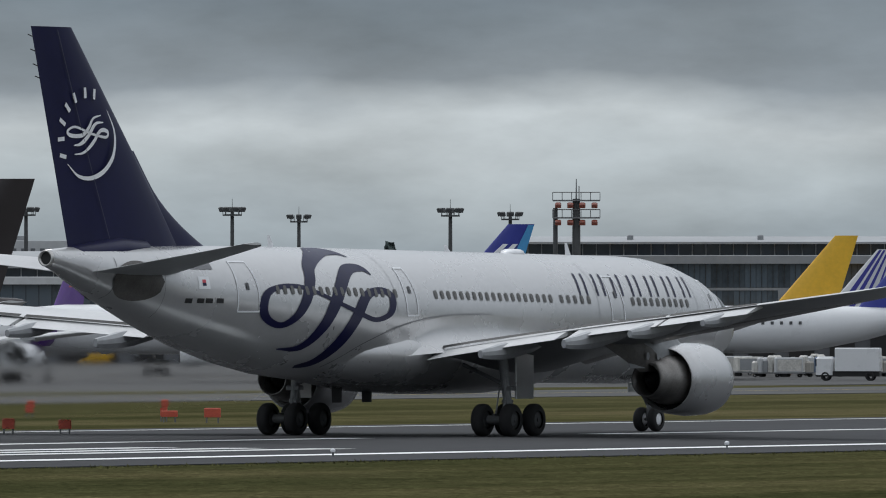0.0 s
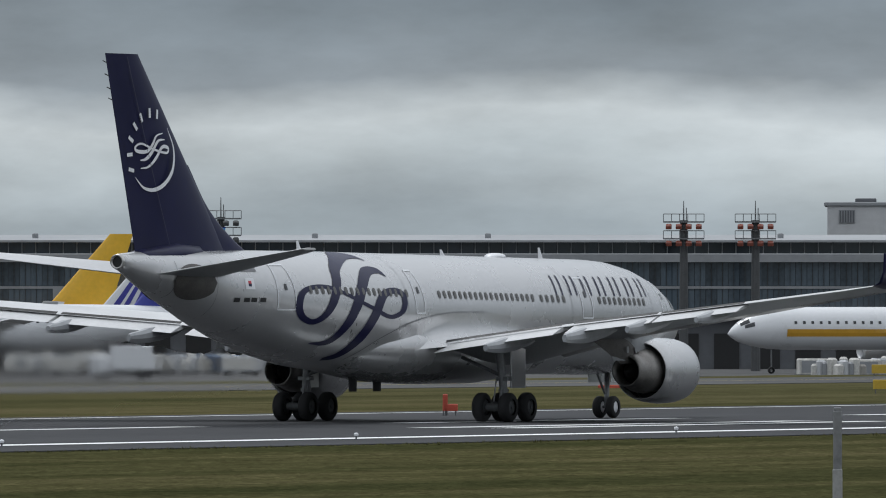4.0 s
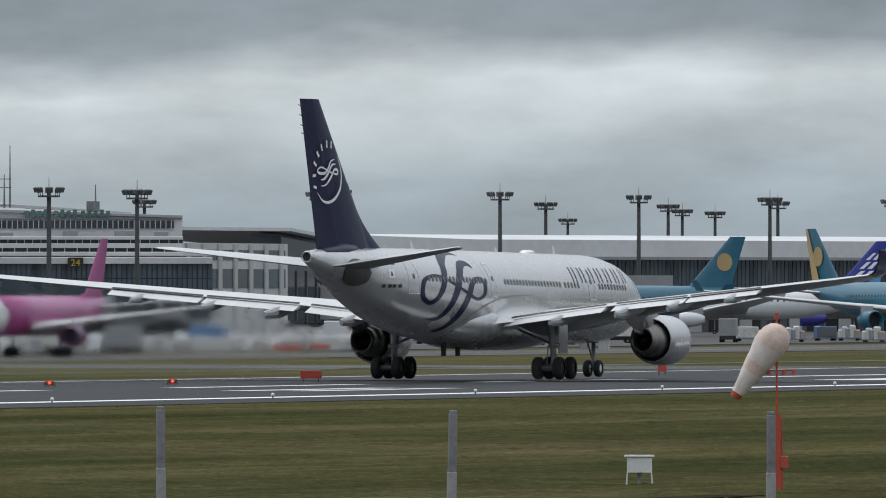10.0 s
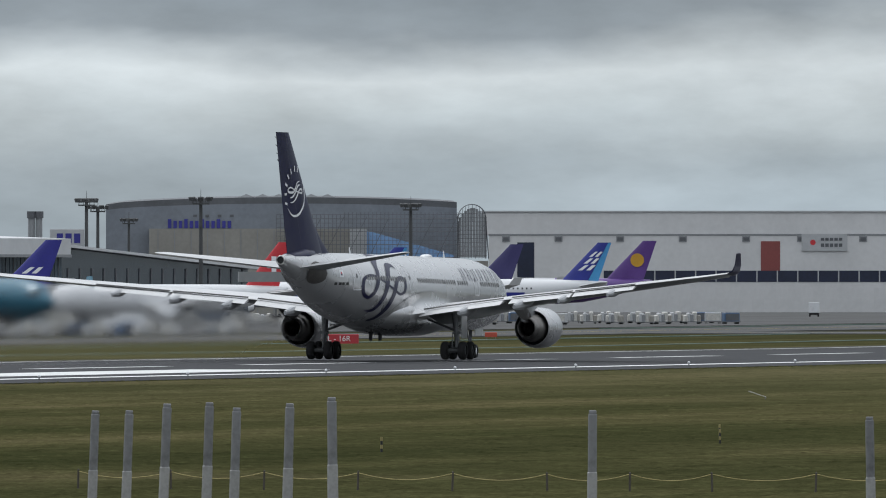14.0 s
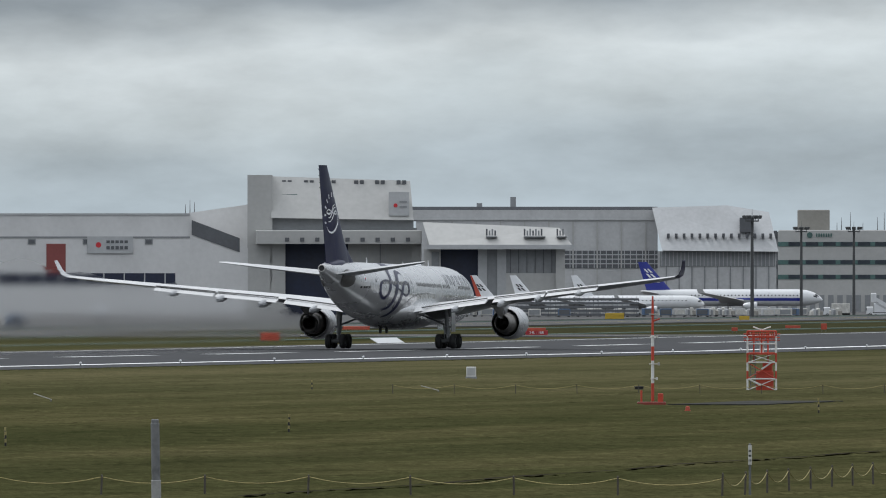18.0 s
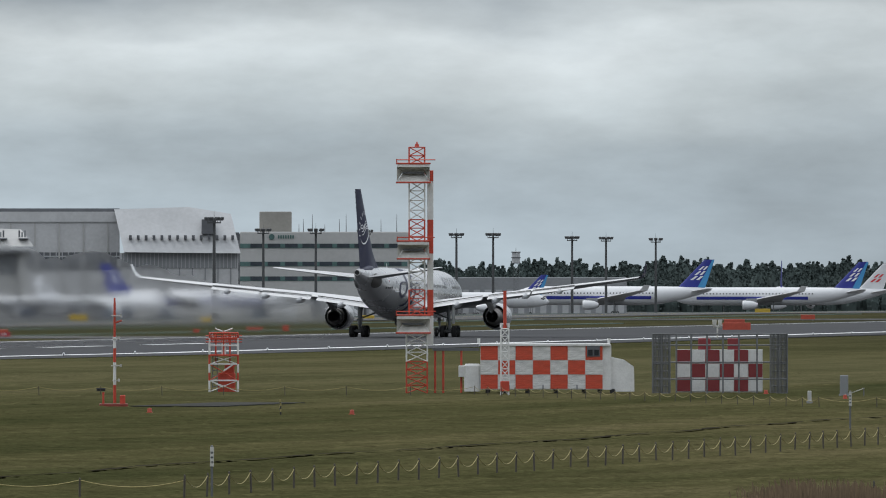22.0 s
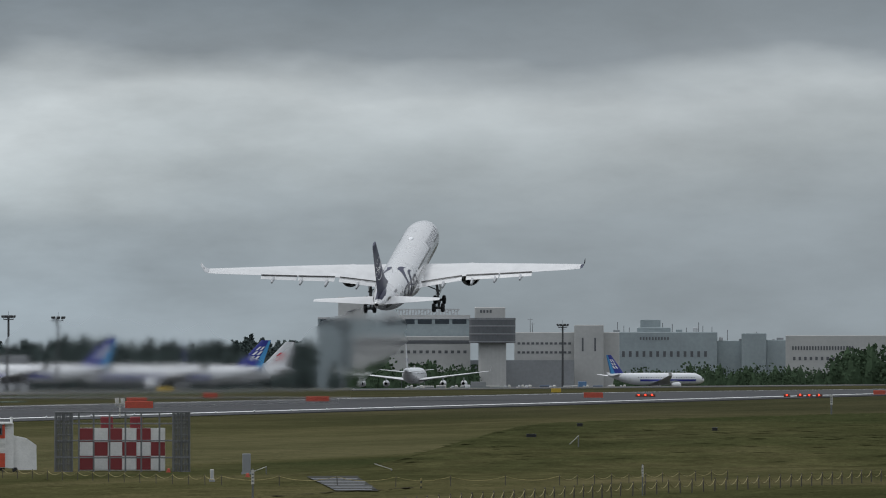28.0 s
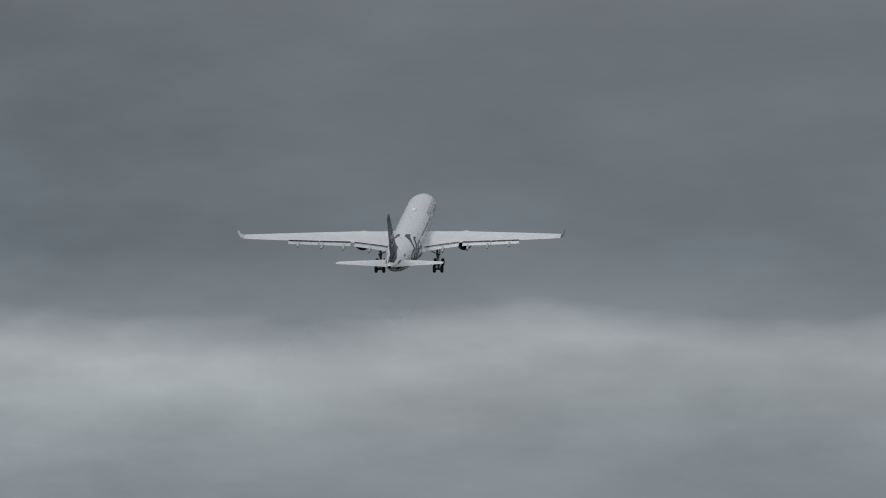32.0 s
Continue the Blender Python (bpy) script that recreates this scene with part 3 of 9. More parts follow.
def skin_patch(outline_fn, nu, nv, side=-1, off=0.012):
    """A curved patch on the body's side from a map (u, v) -> (x, z)."""
    V = [skin_point(*outline_fn(i / nu, j / nv), side, off) for i in range(nu + 1) for j in range(nv + 1)]
    w = nv + 1
    F = [(i * w + j, (i + 1) * w + j, (i + 1) * w + j + 1, i * w + j + 1) for i in range(nu) for j in range(nv)]
    if side < 0:
        F = [tuple(reversed(q)) for q in F]
    return V, F


def ribbon(pts, widths, side=-1, off=0.02, plane=None, broad=1.0):
    """A tapering stroke on the body's side, or flat on the fin; broad draws it out along the body."""
    line = smooth_line([(x / broad, z) for x, z in pts], 7)
    n = len(line) - 1
    V = []
    for i, p in enumerate(line):
        d = (line[min(n, i + 1)] - line[max(0, i - 1)]).normalized()
        nrm = Vector((-d.y, d.x, 0))
        u = i / n * (len(widths) - 1)
        k = min(len(widths) - 2, int(u))
        w = widths[k] + (widths[k + 1] - widths[k]) * (u - k)
        for s in (-0.5, 0.0, 0.5):
            q = p + nrm * w * s
            q.x *= broad
            V.append(skin_point(q.x, q.y, side, off) if plane is None else Vector((q.x, plane(q.x, q.y) * side, q.y)))
    F = []
    for i in range(n):
        for j in (0, 1):
            F.append((i * 3 + j, i * 3 + 3 + j, i * 3 + 4 + j, i * 3 + 1 + j))
    return V, F


def canoe(stations, x, y, z, f=1.0):
    """A slim box-sided pod: (x, half width, top, bottom) along its length, with a blunt tail."""
    V, F, n = [], [], 8
    for dx, w, zt, zb in stations:
        h = zt - zb
        for a, b in ((-0.55, 1.0), (0.55, 1.0), (1.0, 0.72), (1.0, 0.35), (0.5, 0.0), (-0.5, 0.0), (-1.0, 0.35), (-1.0, 0.72)):
            V.append((x + dx * f, y + a * w, z + (zb + h * b) * f))
    for k in range(len(stations) - 1):
        F += [(k * n + i, k * n + (i + 1) % n, (k + 1) * n + (i + 1) % n, (k + 1) * n + i) for i in range(n)]
    F += [tuple(range(n - 1, -1, -1)), tuple((len(stations) - 1) * n + i for i in range(n))]
    return V, F


def root_fairing(side):
    """A concave fillet from the cabin side out to the wing's upper skin."""
    V, nu, nv = [], 34, 9
    seam = ((-9.6, 2.95), (-8.6, 3.45), (-7.2, 4.05), (-4.5, 4.75), (-1.0, 5.15), (3.0, 5.2), (6.5, 4.9), (9.0, 4.2), (10.6, 3.5))
    for i in range(nu + 1):
        x = 10.5 - 20.0 * i / nu
        for (xa, za), (xb, zb) in zip(seam, seam[1:]):
            if xa <= x <= xb:
                top = skin_point(x, za + (zb - za) * (x - xa) / (xb - xa), side, 0.015)
        k = max(0.0, (-2.2 - x) / 7.4)
        q = ease((10.5 - x) / 5.0)
        zl = min(top.z - 0.1, 3.35 + 0.25 * q - 0.55 * k)
        foot = abs(skin_point(x, zl, side, 0.01).y)
        out = foot + 1.35 * q * max(0.0, 1 - k) ** 2.2 + 0.02
        for j in range(nv + 1):
            v = j / nv
            z = top.z + (zl - top.z) * v
            y = abs(skin_point(x, z, side, 0.012).y) + (out - foot) * v ** 3.4
            V.append((x, side * y, z))
    w = nv + 1
    F = [(i * w + j, (i + 1) * w + j, (i + 1) * w + j + 1, i * w + j + 1) for i in range(nu) for j in range(nv)]
    if side < 0:
        F = [tuple(reversed(q)) for q in F]
    return V, F


def build_hero():
    wings, tails = [], []
    jet = thing("airliner", (0, 0, 0), label="silver twin-engine airliner with a navy blue tail, rolling down the runway", category="airplane")
    body = put("fuselage", loft([(x, r, z - TILT * x, 1.0) for x, r, z in HERO_ST], 48), SILVER, jet, smooth=True)
    # belly fairing between the wings
    fair = loft([(12.6, 0.3, 3.3, 0.5), (11.4, 1.5, 3.35, 0.62), (9.5, 2.45, 3.45, 0.60), (6, 2.98, 3.5, 0.58), (0, 3.08, 3.5, 0.56), (-4, 2.95, 3.5, 0.54), (-7, 2.4, 3.5, 0.52), (-9.5, 1.5, 3.45, 0.5), (-11, 0.4, 3.4, 0.4)], 28)
    put("belly_fairing", fair, SILVER, jet, smooth=True)
    # wings
    secs = [(1.2, 10.6, -2.2, 3.25, 1.75), (2.8, 9.6, -1.9, 3.35, 1.55), (6.0, 7.55, -2.2, 3.85, 1.15), (10.2, 4.9, -2.75, 4.45, 0.85), (16, 1.2, -5.0, 5.10, 0.62), (22, -2.6, -7.3, 5.80, 0.46), (27.5, -6.1, -9.4, 6.50, 0.33), (29.3, -7.35, -10.0, 6.78, 0.26)]

    def lead(y):
        for a, b in zip(secs, secs[1:]):
            if y <= b[0]:
                return a[1] + (b[1] - a[1]) * (y - a[0]) / (b[0] - a[0])
        return secs[-1][1] - (y - 29.3) * 1.6

    def trail(y):
        for a, b in zip(secs, secs[1:]):
            if y <= b[0]:
                return a[2] + (b[2] - a[2]) * (y - a[0]) / (b[0] - a[0])
        return secs[-1][2] - (y - 29.3) * 0.9

    def washed(geo):
        """Turns the sections nose down inboard, and lets the tip hang a little."""
        out = []
        for x, y, z in geo[0]:
            h = abs(y)
            turn = 1.8 * min(1.0, max(0.0, (h - 1.0) / 2.5)) * (1.0 - 0.6 * ease((h - 8.0) / 12.0))
            droop = 0.42 * max(0.0, (h - 3.0) / 26.3) ** 2.6
            out.append((x, y, z - droop + math.tan(radians(turn)) * (0.5 * lead(h) + 0.5 * trail(h) - x)))
        return out, geo[1]
    wl = washed(wing_geo(secs, foil=FINE_FOIL))
    for k, geo in ((1, wl), (-1, mirror(wl))):
        w = under_shaded(creased(put("wing", geo, WING, jet, "pale grey wing with flap fairings")), WING_LOW)
        wings.append((w, k))
        tip = washed(wing_geo([(29.3, -7.35, -10.0, 6.78, 0.26), (29.75, -7.9, -10.2, 7.0, 0.2), (30.05, -8.6, -10.45, 7.5, 0.15), (30.3, -9.6, -10.9, 8.35, 0.1)]))
        put("winglet", tip if k > 0 else mirror(tip), NAVY if k < 0 else SILVER, w, "upswept winglet", smooth=True)
        # flaps a little lowered
        for y0, y1 in ((3.2, 9.8), (10.5, 15.9), (16.1, 21.4)):
            def te(y):
                for a, b in zip(secs, secs[1:]):
                    if a[0] <= y <= b[0]:
                        t = (y - a[0]) / (b[0] - a[0])
                        return a[2] + (b[2] - a[2]) * t, a[3] + (b[3] - a[3]) * t + 0.2 * (a[4] + (b[4] - a[4]) * t)
                return secs[-1][2], secs[-1][3]
            (xa, za), (xb, zb) = te(y0), te(y1)
            ys = [y0 + (y1 - y0) * i / 4 for i in range(5)]
            fs, gap = [], []
            for y in ys:
                (x, z), q = te(y), 1.0 - 0.28 * (y - 3.2) / 18.2
                fs.append((y, x + 0.65 * q, x - 1.30 * q, z - 0.27 * q, 0.22 * q))
                gap += [(x + 0.10, y, z + 0.012), (x - 0.17 * q, y, z - 0.12 * q)]
            g = wing_geo(fs)
            g = ([(x, y, z - 0.24 * max(0.0, te(y)[0] + 0.25 - x)) for x, y, z in g[0]], g[1])
            g = washed(g)
            under_shaded(creased(put("flap", g if k > 0 else mirror(g), WING, w, "extended take-off flap")), WING_LOW)
            g = washed((gap, [(2 * i, 2 * i + 1, 2 * i + 3, 2 * i + 2) for i in range(4)]))
            put("flap_gap", g if k > 0 else mirror(g), BLACKM, w)
        # slat along the leading edge
        g = wing_geo([(4.2, 8.75 + 0.35, 8.1, 3.35, 0.36), (10.2, 4.9 + 0.35, 4.3, 4.28, 0.28), (28.6, -6.85 + 0.3, -7.25, 6.6, 0.16)])
        g = washed(g)
        put("slat", g if k > 0 else mirror(g), METAL, w, "bright metal slat", smooth=True)
        for y, ln in ((6.9, 4.2), (11.6, 4.4), (15.4, 3.8), (19.6, 3.3)):
            xt, zt = te(y)
            zc = zt - 0.72
            f = ln / 4.2
            g = canoe([(3.0, 0.04, -0.2, -0.26), (1.6, 0.19, -0.2, -0.66), (0.0, 0.27, -0.28, -0.96), (-1.0, 0.27, -0.42, -1.08), (-1.8, 0.21, -0.58, -1.10), (-2.4, 0.17, -0.66, -1.10), (-2.75, 0.11, -0.74, -1.06)], xt, y * k, zt, f)
            g = washed(g)
            put("flap_track_fairing", g, BELLY, w, "grey flap track fairing")
        # engine and pylon
        nacelle(jet, 10.05, 9.37 * k, 2.40, 1.52, None, SILVER)
        pyl = wing_geo([(2.9, 8.1, 3.5, 0, 0.42), (3.6, 8.5, 2.9, 0, 0.5), (4.35, 7.2, 1.8, 0, 0.42)], upright=True)
        put("engine_pylon", ([(x, y + 9.37 * k, z) for x, y, z in pyl[0]], pyl[1]), WING_LOW, jet)
        aft = wing_geo([(2.75, 6.1, 4.3, 0, 0.30), (3.2, 6.9, 3.1, 0, 0.46), (3.75, 6.7, 1.6, 0, 0.40), (4.1, 6.5, 0.2, 0, 0.3)], upright=True)
        put("pylon_heat_shield", ([(x, y + 9.37 * k, z) for x, y, z in aft[0]], aft[1]), HOT, jet, "dark metal pylon heat shield")
        for x in (4.6, 5.5):
            put("drain_hole", ([(x + 0.13 * math.cos(2 * math.pi * j / 12), 9.37 * k - 0.245, 3.42 + 0.17 * math.sin(2 * math.pi * j / 12)) for j in range(12)], [tuple(range(12))]), GREY_M, jet)
        # tailplane
        st = wing_geo([(0.6, -19.9, -26.3, 6.95, 0.62), (1.5, -20.6, -26.5, 7.05, 0.55), (9.3, -27.0, -29.0, 8.02, 0.20), (9.72, -27.7, -29.1, 8.08, 0.10)])
        tails.append(under_shaded(creased(put("tailplane", st if k > 0 else mirror(st), WING, jet, "grey tailplane")), WING_LOW))
        def oval(u, v):
            h = math.sqrt(max(0.0, 1 - (2 * u - 1) ** 2))
            return -25.1 + 3.1 * u, 6.66 + (2 * v - 1) * 0.80 * h - 0.1 * u
        put("tailplane_seal", skin_patch(oval, 14, 8, k, 0.06), HOT, jet, "dull metal tailplane seal plate", smooth=True)
    # fin with its dorsal fillet and rudder line
    creased(put("tail_fin", fin_geo(-26.75, -29.85, 17.03, -18.0, -26.9, 7.75, 0.95), NAVY, jet, "navy blue tail fin"))
    dz = [7.6 + 0.4 * i for i in range(12)]
    dors = wing_geo([(z, -17.9 - 0.932 * (z - 7.75) + 2.7 * max(0.0, 1 - (z - 7.6) / 3.1) ** 2.0, -24.5 - 0.3 * (z - 7.75), 0, 0.55 - 0.05 * (z - 7.6)) for z in dz], upright=True, foil=FINE_FOIL)
    creased(put("dorsal_fillet", dors, NAVY, jet))
    put("fin_root_fairing", loft([(-20.4, 0.1, 7.9, 0.8), (-21.4, 0.55, 7.95, 0.75), (-23.5, 0.75, 7.9, 0.7), (-26.6, 0.55, 7.75, 0.6), (-27.4, 0.2, 7.7, 0.5)], 16), NAVY, jet, smooth=True)
    FZ = (7.75, 17.03)

    def fin_y(x, z):
        k = (z - FZ[0]) / (FZ[1] - FZ[0])
        xl, xt, th = -18.0 - 8.75 * k, -26.9 - 2.95 * k, 0.95 * (1 - 0.65 * k)
        c = min(1.0, max(0.0, (x - xl) / (xt - xl)))
        for (a, b), (d, e) in zip(FOIL[:8], FOIL[1:8]):
            if a <= c <= d:
                return th * (b + (e - b) * (c - a) / (d - a)) + 0.011
        return 0.02
    mark = [[(-26.74, 11.4), (-26.0, 10.91), (-25.11, 10.84), (-24.22, 11.19), (-23.62, 11.9), (-23.53, 12.77), (-24.07, 13.68)],
            [(-24.55, 13.43), (-25.11, 13.3), (-25.41, 12.91), (-25.85, 12.59), (-26.6, 12.58), (-26.8, 12.76), (-26.3, 12.93), (-25.26, 12.67), (-24.22, 12.53), (-24.07, 12.76), (-24.61, 12.79), (-25.11, 12.28), (-25.71, 11.88), (-26.3, 11.8)],
            [(-24.37, 13.14), (-24.96, 13.07), (-25.41, 12.59), (-25.91, 12.24), (-26.36, 12.17)]]
    mark = [[(x - 0.45, z) for x, z in pts] for pts in mark]
    for pts, ws in zip(mark, ((0.02, 0.14, 0.2, 0.2, 0.14, 0.02), (0.04, 0.16, 0.17, 0.1, 0.1, 0.16, 0.17, 0.04), (0.04, 0.17, 0.19, 0.04))):
        put("fin_emblem_stroke", ribbon(pts, ws, -1, plane=fin_y), WMARK, jet, "white curved emblem stroke")
        put("fin_emblem_stroke", ribbon([(x, z) for x, z in pts], ws, 1, plane=fin_y), WMARK, jet, "white curved emblem stroke")
    for (x, z), lean in zip([(-27.5, 11.72), (-27.66, 12.42), (-27.6, 13.12), (-27.3, 13.72), (-26.85, 14.12), (-26.15, 14.34), (-25.45, 14.3)], (80, 95, 60, 45, 25, 5, -10)):
        a = radians(lean)
        u, v = (math.cos(a), math.sin(a)), (-math.sin(a), math.cos(a))
        pts = [(x - v[0] * 0.22, z - v[1] * 0.22), (x, z), (x + v[0] * 0.22, z + v[1] * 0.22)]
        put("fin_mark_bar", ribbon(pts, (0.17, 0.17), -1, plane=fin_y), WMARK, jet)
    put("rudder_hinge", ribbon([(-24.2, 8.2), (-26.2, 12.5), (-28.1, 16.9)], (0.04, 0.04), -1, plane=fin_y), paint(0.03, 0.03, 0.06), jet)
    for z in (16.6, 16.0, 15.4, 14.9):
        xt = -26.9 - 2.95 * (z - FZ[0]) / (FZ[1] - FZ[0])
        put("static_wick", tube((xt, 0, z), (xt - 0.35, 0, z + 0.08), 0.025, n=5), BLACKM, jet)
    # tail cone exhaust
    put("tail_exhaust", lathe([(-28.5, 0.37), (-28.75, 0.335), (-28.75, 0.27), (-28.5, 0.25)], n=24, c=(0, 0, 7.52)), METAL, jet, "bare metal tail exhaust ring", smooth=True)
    put("exhaust_opening", lathe([(-28.64, 0.0), (-28.64, 0.27)], n=24, c=(0, 0, 7.52)), BLACKM, jet)
    # body ribbons
    r1 = [(-6.99, 7.64), (-7.69, 7.85), (-9.2, 7.81), (-10.95, 7.28), (-11.56, 6.7), (-12.33, 5.77), (-13.09, 5.08), (-14.07, 4.76), (-15.09, 5.03), (-15.42, 5.54), (-15.03, 6.12), (-13.91, 6.38), (-12.52, 6.37), (-11.39, 6.14), (-9.86, 5.72), (-8.43, 5.34), (-6.91, 4.99), (-5.74, 5.2), (-5.36, 5.66), (-5.47, 6.07), (-6.28, 6.22), (-7.52, 5.95), (-8.55, 4.96), (-9.51, 3.92), (-10.33, 3.23), (-11.33, 3.02)]
    r2 = [(-6.35, 6.88), (-6.92, 7.17), (-8.15, 7.08), (-9.24, 6.47), (-10.08, 5.66), (-11.04, 4.62), (-12.1, 3.84), (-13.55, 3.76)]
    for side in (-1, 1):
        put("livery_ribbon", ribbon(r1, (0.03, 0.24, 0.42, 0.4, 0.38, 0.34, 0.28, 0.25, 0.27, 0.29, 0.25, 0.2, 0.18, 0.16, 0.16, 0.18, 0.2, 0.23, 0.25, 0.25, 0.28, 0.36, 0.42, 0.42, 0.34, 0.14), side, broad=2.1), NAVY, jet, "navy blue curling ribbon", smooth=True)
        put("livery_ribbon", ribbon(r2, (0.03, 0.28, 0.42, 0.42, 0.42, 0.38, 0.28, 0.05), side, broad=2.1), NAVY, jet, "navy blue curling ribbon", smooth=True)
        # the name on the forward body, as plain strokes
        for i in range(7):
            x0 = 10.7 + 1.58 * i
            for dx in (0.28, 0.92):
                put("title_bar", ribbon([(x0 + dx, 6.02 - 0.012 * i), (x0 + dx + 0.1, 6.45), (x0 + dx + 0.3, 6.98 - 0.02 * i)], (0.13, 0.13), side), NAVY, jet)
        for x0 in (-20.6, -19.85, -19.3, -18.6):
            put("title_bar", ribbon([(x0, 5.79), (x0 + 0.45, 5.78)], (0.2, 0.2), side), BLACKM, jet)
        put("title_bar", ribbon([(-20.0, 7.23), (-18.5, 7.22)], (0.28, 0.28), side), SEAM, jet)
        put("flag_panel", skin_patch(lambda u, v: (-19.75 + 0.75 * u, 6.27 + 0.52 * v), 3, 3, side, 0.015), WMARK, jet, "small white flag panel")
        put("flag_disc", skin_patch(lambda u, v: (-19.5 + 0.25 * u, 6.53 + 0.13 * v), 2, 2, side, 0.022), paint(0.5, 0.03, 0.05), jet)
        put("flag_disc", skin_patch(lambda u, v: (-19.5 + 0.25 * u, 6.40 + 0.13 * v), 2, 2, side, 0.022), NAVY, jet)
        # tail cone and body joints
        for x, z0, z1, w in ((-24.9, 5.75, 7.55, 0.035), (-21.9, 4.7, 7.6, 0.02), (-5.0, 5.3, 7.85, 0.02), (12.4, 3.4, 7.7, 0.02), (21.6, 2.9, 7.4, 0.02)):
            put("body_joint", ribbon([(x, z0), (x, (z0 + z1) / 2), (x, z1)], (w, w), side, 0.014), SEAM, jet)
        # cabin windows
        first = None
        for x0, x1, n in ((-14.3, -5.0, 18), (-1.6, 8.25, 19), (9.2, 11.6, 5), (15.5, 20.5, 10)):
            for i in range(n):
                x = x0 + (x1 - x0) * i / (n - 1)
                z = 6.02 - 0.0162 * x
                v, f = skin_patch(lambda u, w: (x - (0.13 - 0.05 * abs(2 * w - 1) ** 3) + (0.26 - 0.10 * abs(2 * w - 1) ** 3) * u, z - 0.18 + 0.36 * w), 2, 4, side, 0.026)
                c = Vector((x, 0, z))
                put("cabin_window", (v, f), CABIN, jet)
        # doors: outline bars and a window
        for x0, x1 in ((-17.15, -15.7), (-4.2, -3.3), (13.5, 14.6), (23.2, 24.2)):
            zb, zt = 5.1 - 0.0135 * x0, 7.1 - 0.018 * x0
            door = put("door_outline", join(ribbon([(x0, zb), (x0, (zb + zt) / 2), (x0 + 0.1, zt)], (0.07, 0.07), side), ribbon([(x1, zb), (x1, (zb + zt) / 2), (x1 - 0.1, zt)], (0.07, 0.07), side),
                                        ribbon([(x0, zb), (x1, zb)], (0.07, 0.07), side), ribbon([(x0 + 0.1, zt), (x1 - 0.1, zt)], (0.07, 0.07), side)), WMARK, jet, "white door outline")
            put("door_window", skin_patch(lambda u, w: ((x0 + x1) / 2 - 0.1 + 0.2 * u, 6.05 - TILT * x0 + 0.3 * w), 2, 2, side, 0.026), GLASS_D, door)
        # body seams
        # the fairing that flows from the body's side into the wing
        put("wing_root_fairing", root_fairing(side), SILVER, jet, "smooth silver wing root fairing", smooth=True)
        put("body_seam", ribbon([(-9.5, 3.0), (-8.6, 3.47), (-7.2, 4.07), (-4.5, 4.77), (-1.0, 5.17), (3, 5.22)], (0.045, 0.045), side, 0.02), SEAM, jet)
    for a in (-14, 14):
        for i in range(3):
            put("flight_deck_window", skin_patch(lambda u, v: (26.9 - 0.75 * i + 0.62 * u, 5.1 + 0.55 * v + 0.14 * i), 3, 3, -1 if a < 0 else 1, 0.02), GLASS_D, jet)
    # aerials and domes on the roof
    for x, h in ((14.5, 0.55), (-10.8, 0.5), (4, 0.3)):
        z = 7.95 - TILT * x
        put("blade_aerial", wing_geo([(z, x + 0.25, x - 0.25, 0, 0.06), (z + h, x - 0.1, x - 0.3, 0, 0.03)], upright=True), WMARK, jet)
    for x, ln in ((9.6, 1.6),):
        put("radome_blister", loft([(x + ln / 2, 0.05, 7.93 - TILT * x, 0.5), (x + ln / 4, 0.4, 7.96 - TILT * x, 0.5), (x - ln / 4, 0.4, 7.96 - TILT * x, 0.5), (x - ln / 2, 0.05, 7.93 - TILT * x, 0.5)], 12), WMARK, jet, smooth=True)
    for x in (-5.4, -2.9):
        put("drain_mast", wing_geo([(1.45, x + 0.42, x - 0.35, 0, 0.2), (2.2, x + 0.4, x - 0.4, 0, 0.3)], upright=True), BLACKM, jet)
    # landing gear
    tyre, hub = mesh_of("tyre", *wheel_geo(0.70, 0.50), TYRE, True), mesh_of("hub", *hub_geo(0.70, 0.50), DSTEEL, True)
    bogies, pistons = [], []
    for k in (1, -1):
        pistons.append(put("gear_piston", tube((0.02, 5.34 * k, 0.62), (-0.04, 5.22 * k, 2.6), 0.17, 0.17, 14), STRUT, jet))
        put("main_gear_leg", join(tube((0.0, 5.3 * k, 1.5), (-0.1, 5.1 * k, 3.6), 0.19, 0.22, 14), tube((0, 5.3 * k, 1.42), (0, 5.3 * k, 1.56), 0.25, 0.25, 14), tube((-0.42, 5.3 * k, 0.95), (-0.12, 5.28 * k, 1.75), 0.06, 0.06, 8), tube((-0.42, 5.3 * k, 0.95), (-0.1, 5.3 * k, 0.72), 0.06, 0.06, 8), tube((-0.6, 5.05 * k, 0.75), (-0.15, 5.0 * k, 2.1), 0.035, 0.035, 6), box(-0.2, 0.2, 5.3 * k - 0.35, 5.3 * k + 0.35, 1.95, 2.15, 0.05), tube((-0.1, 5.2 * k, 2.2), (0.3, 2.6 * k, 3.2), 0.09, 0.09, 8),
                                 tube((0.5, 5.3 * k, 1.1), (0.1, 5.2 * k, 2.0), 0.07, 0.07, 8)), STRUT, jet, "steel main landing gear leg", smooth=False)
        put("gear_door", box(0.25, 1.75, 5.55 * k - 0.05, 5.55 * k + 0.05, 1.6, 3.75, 0.03), SILVER, jet, "silver landing gear door")
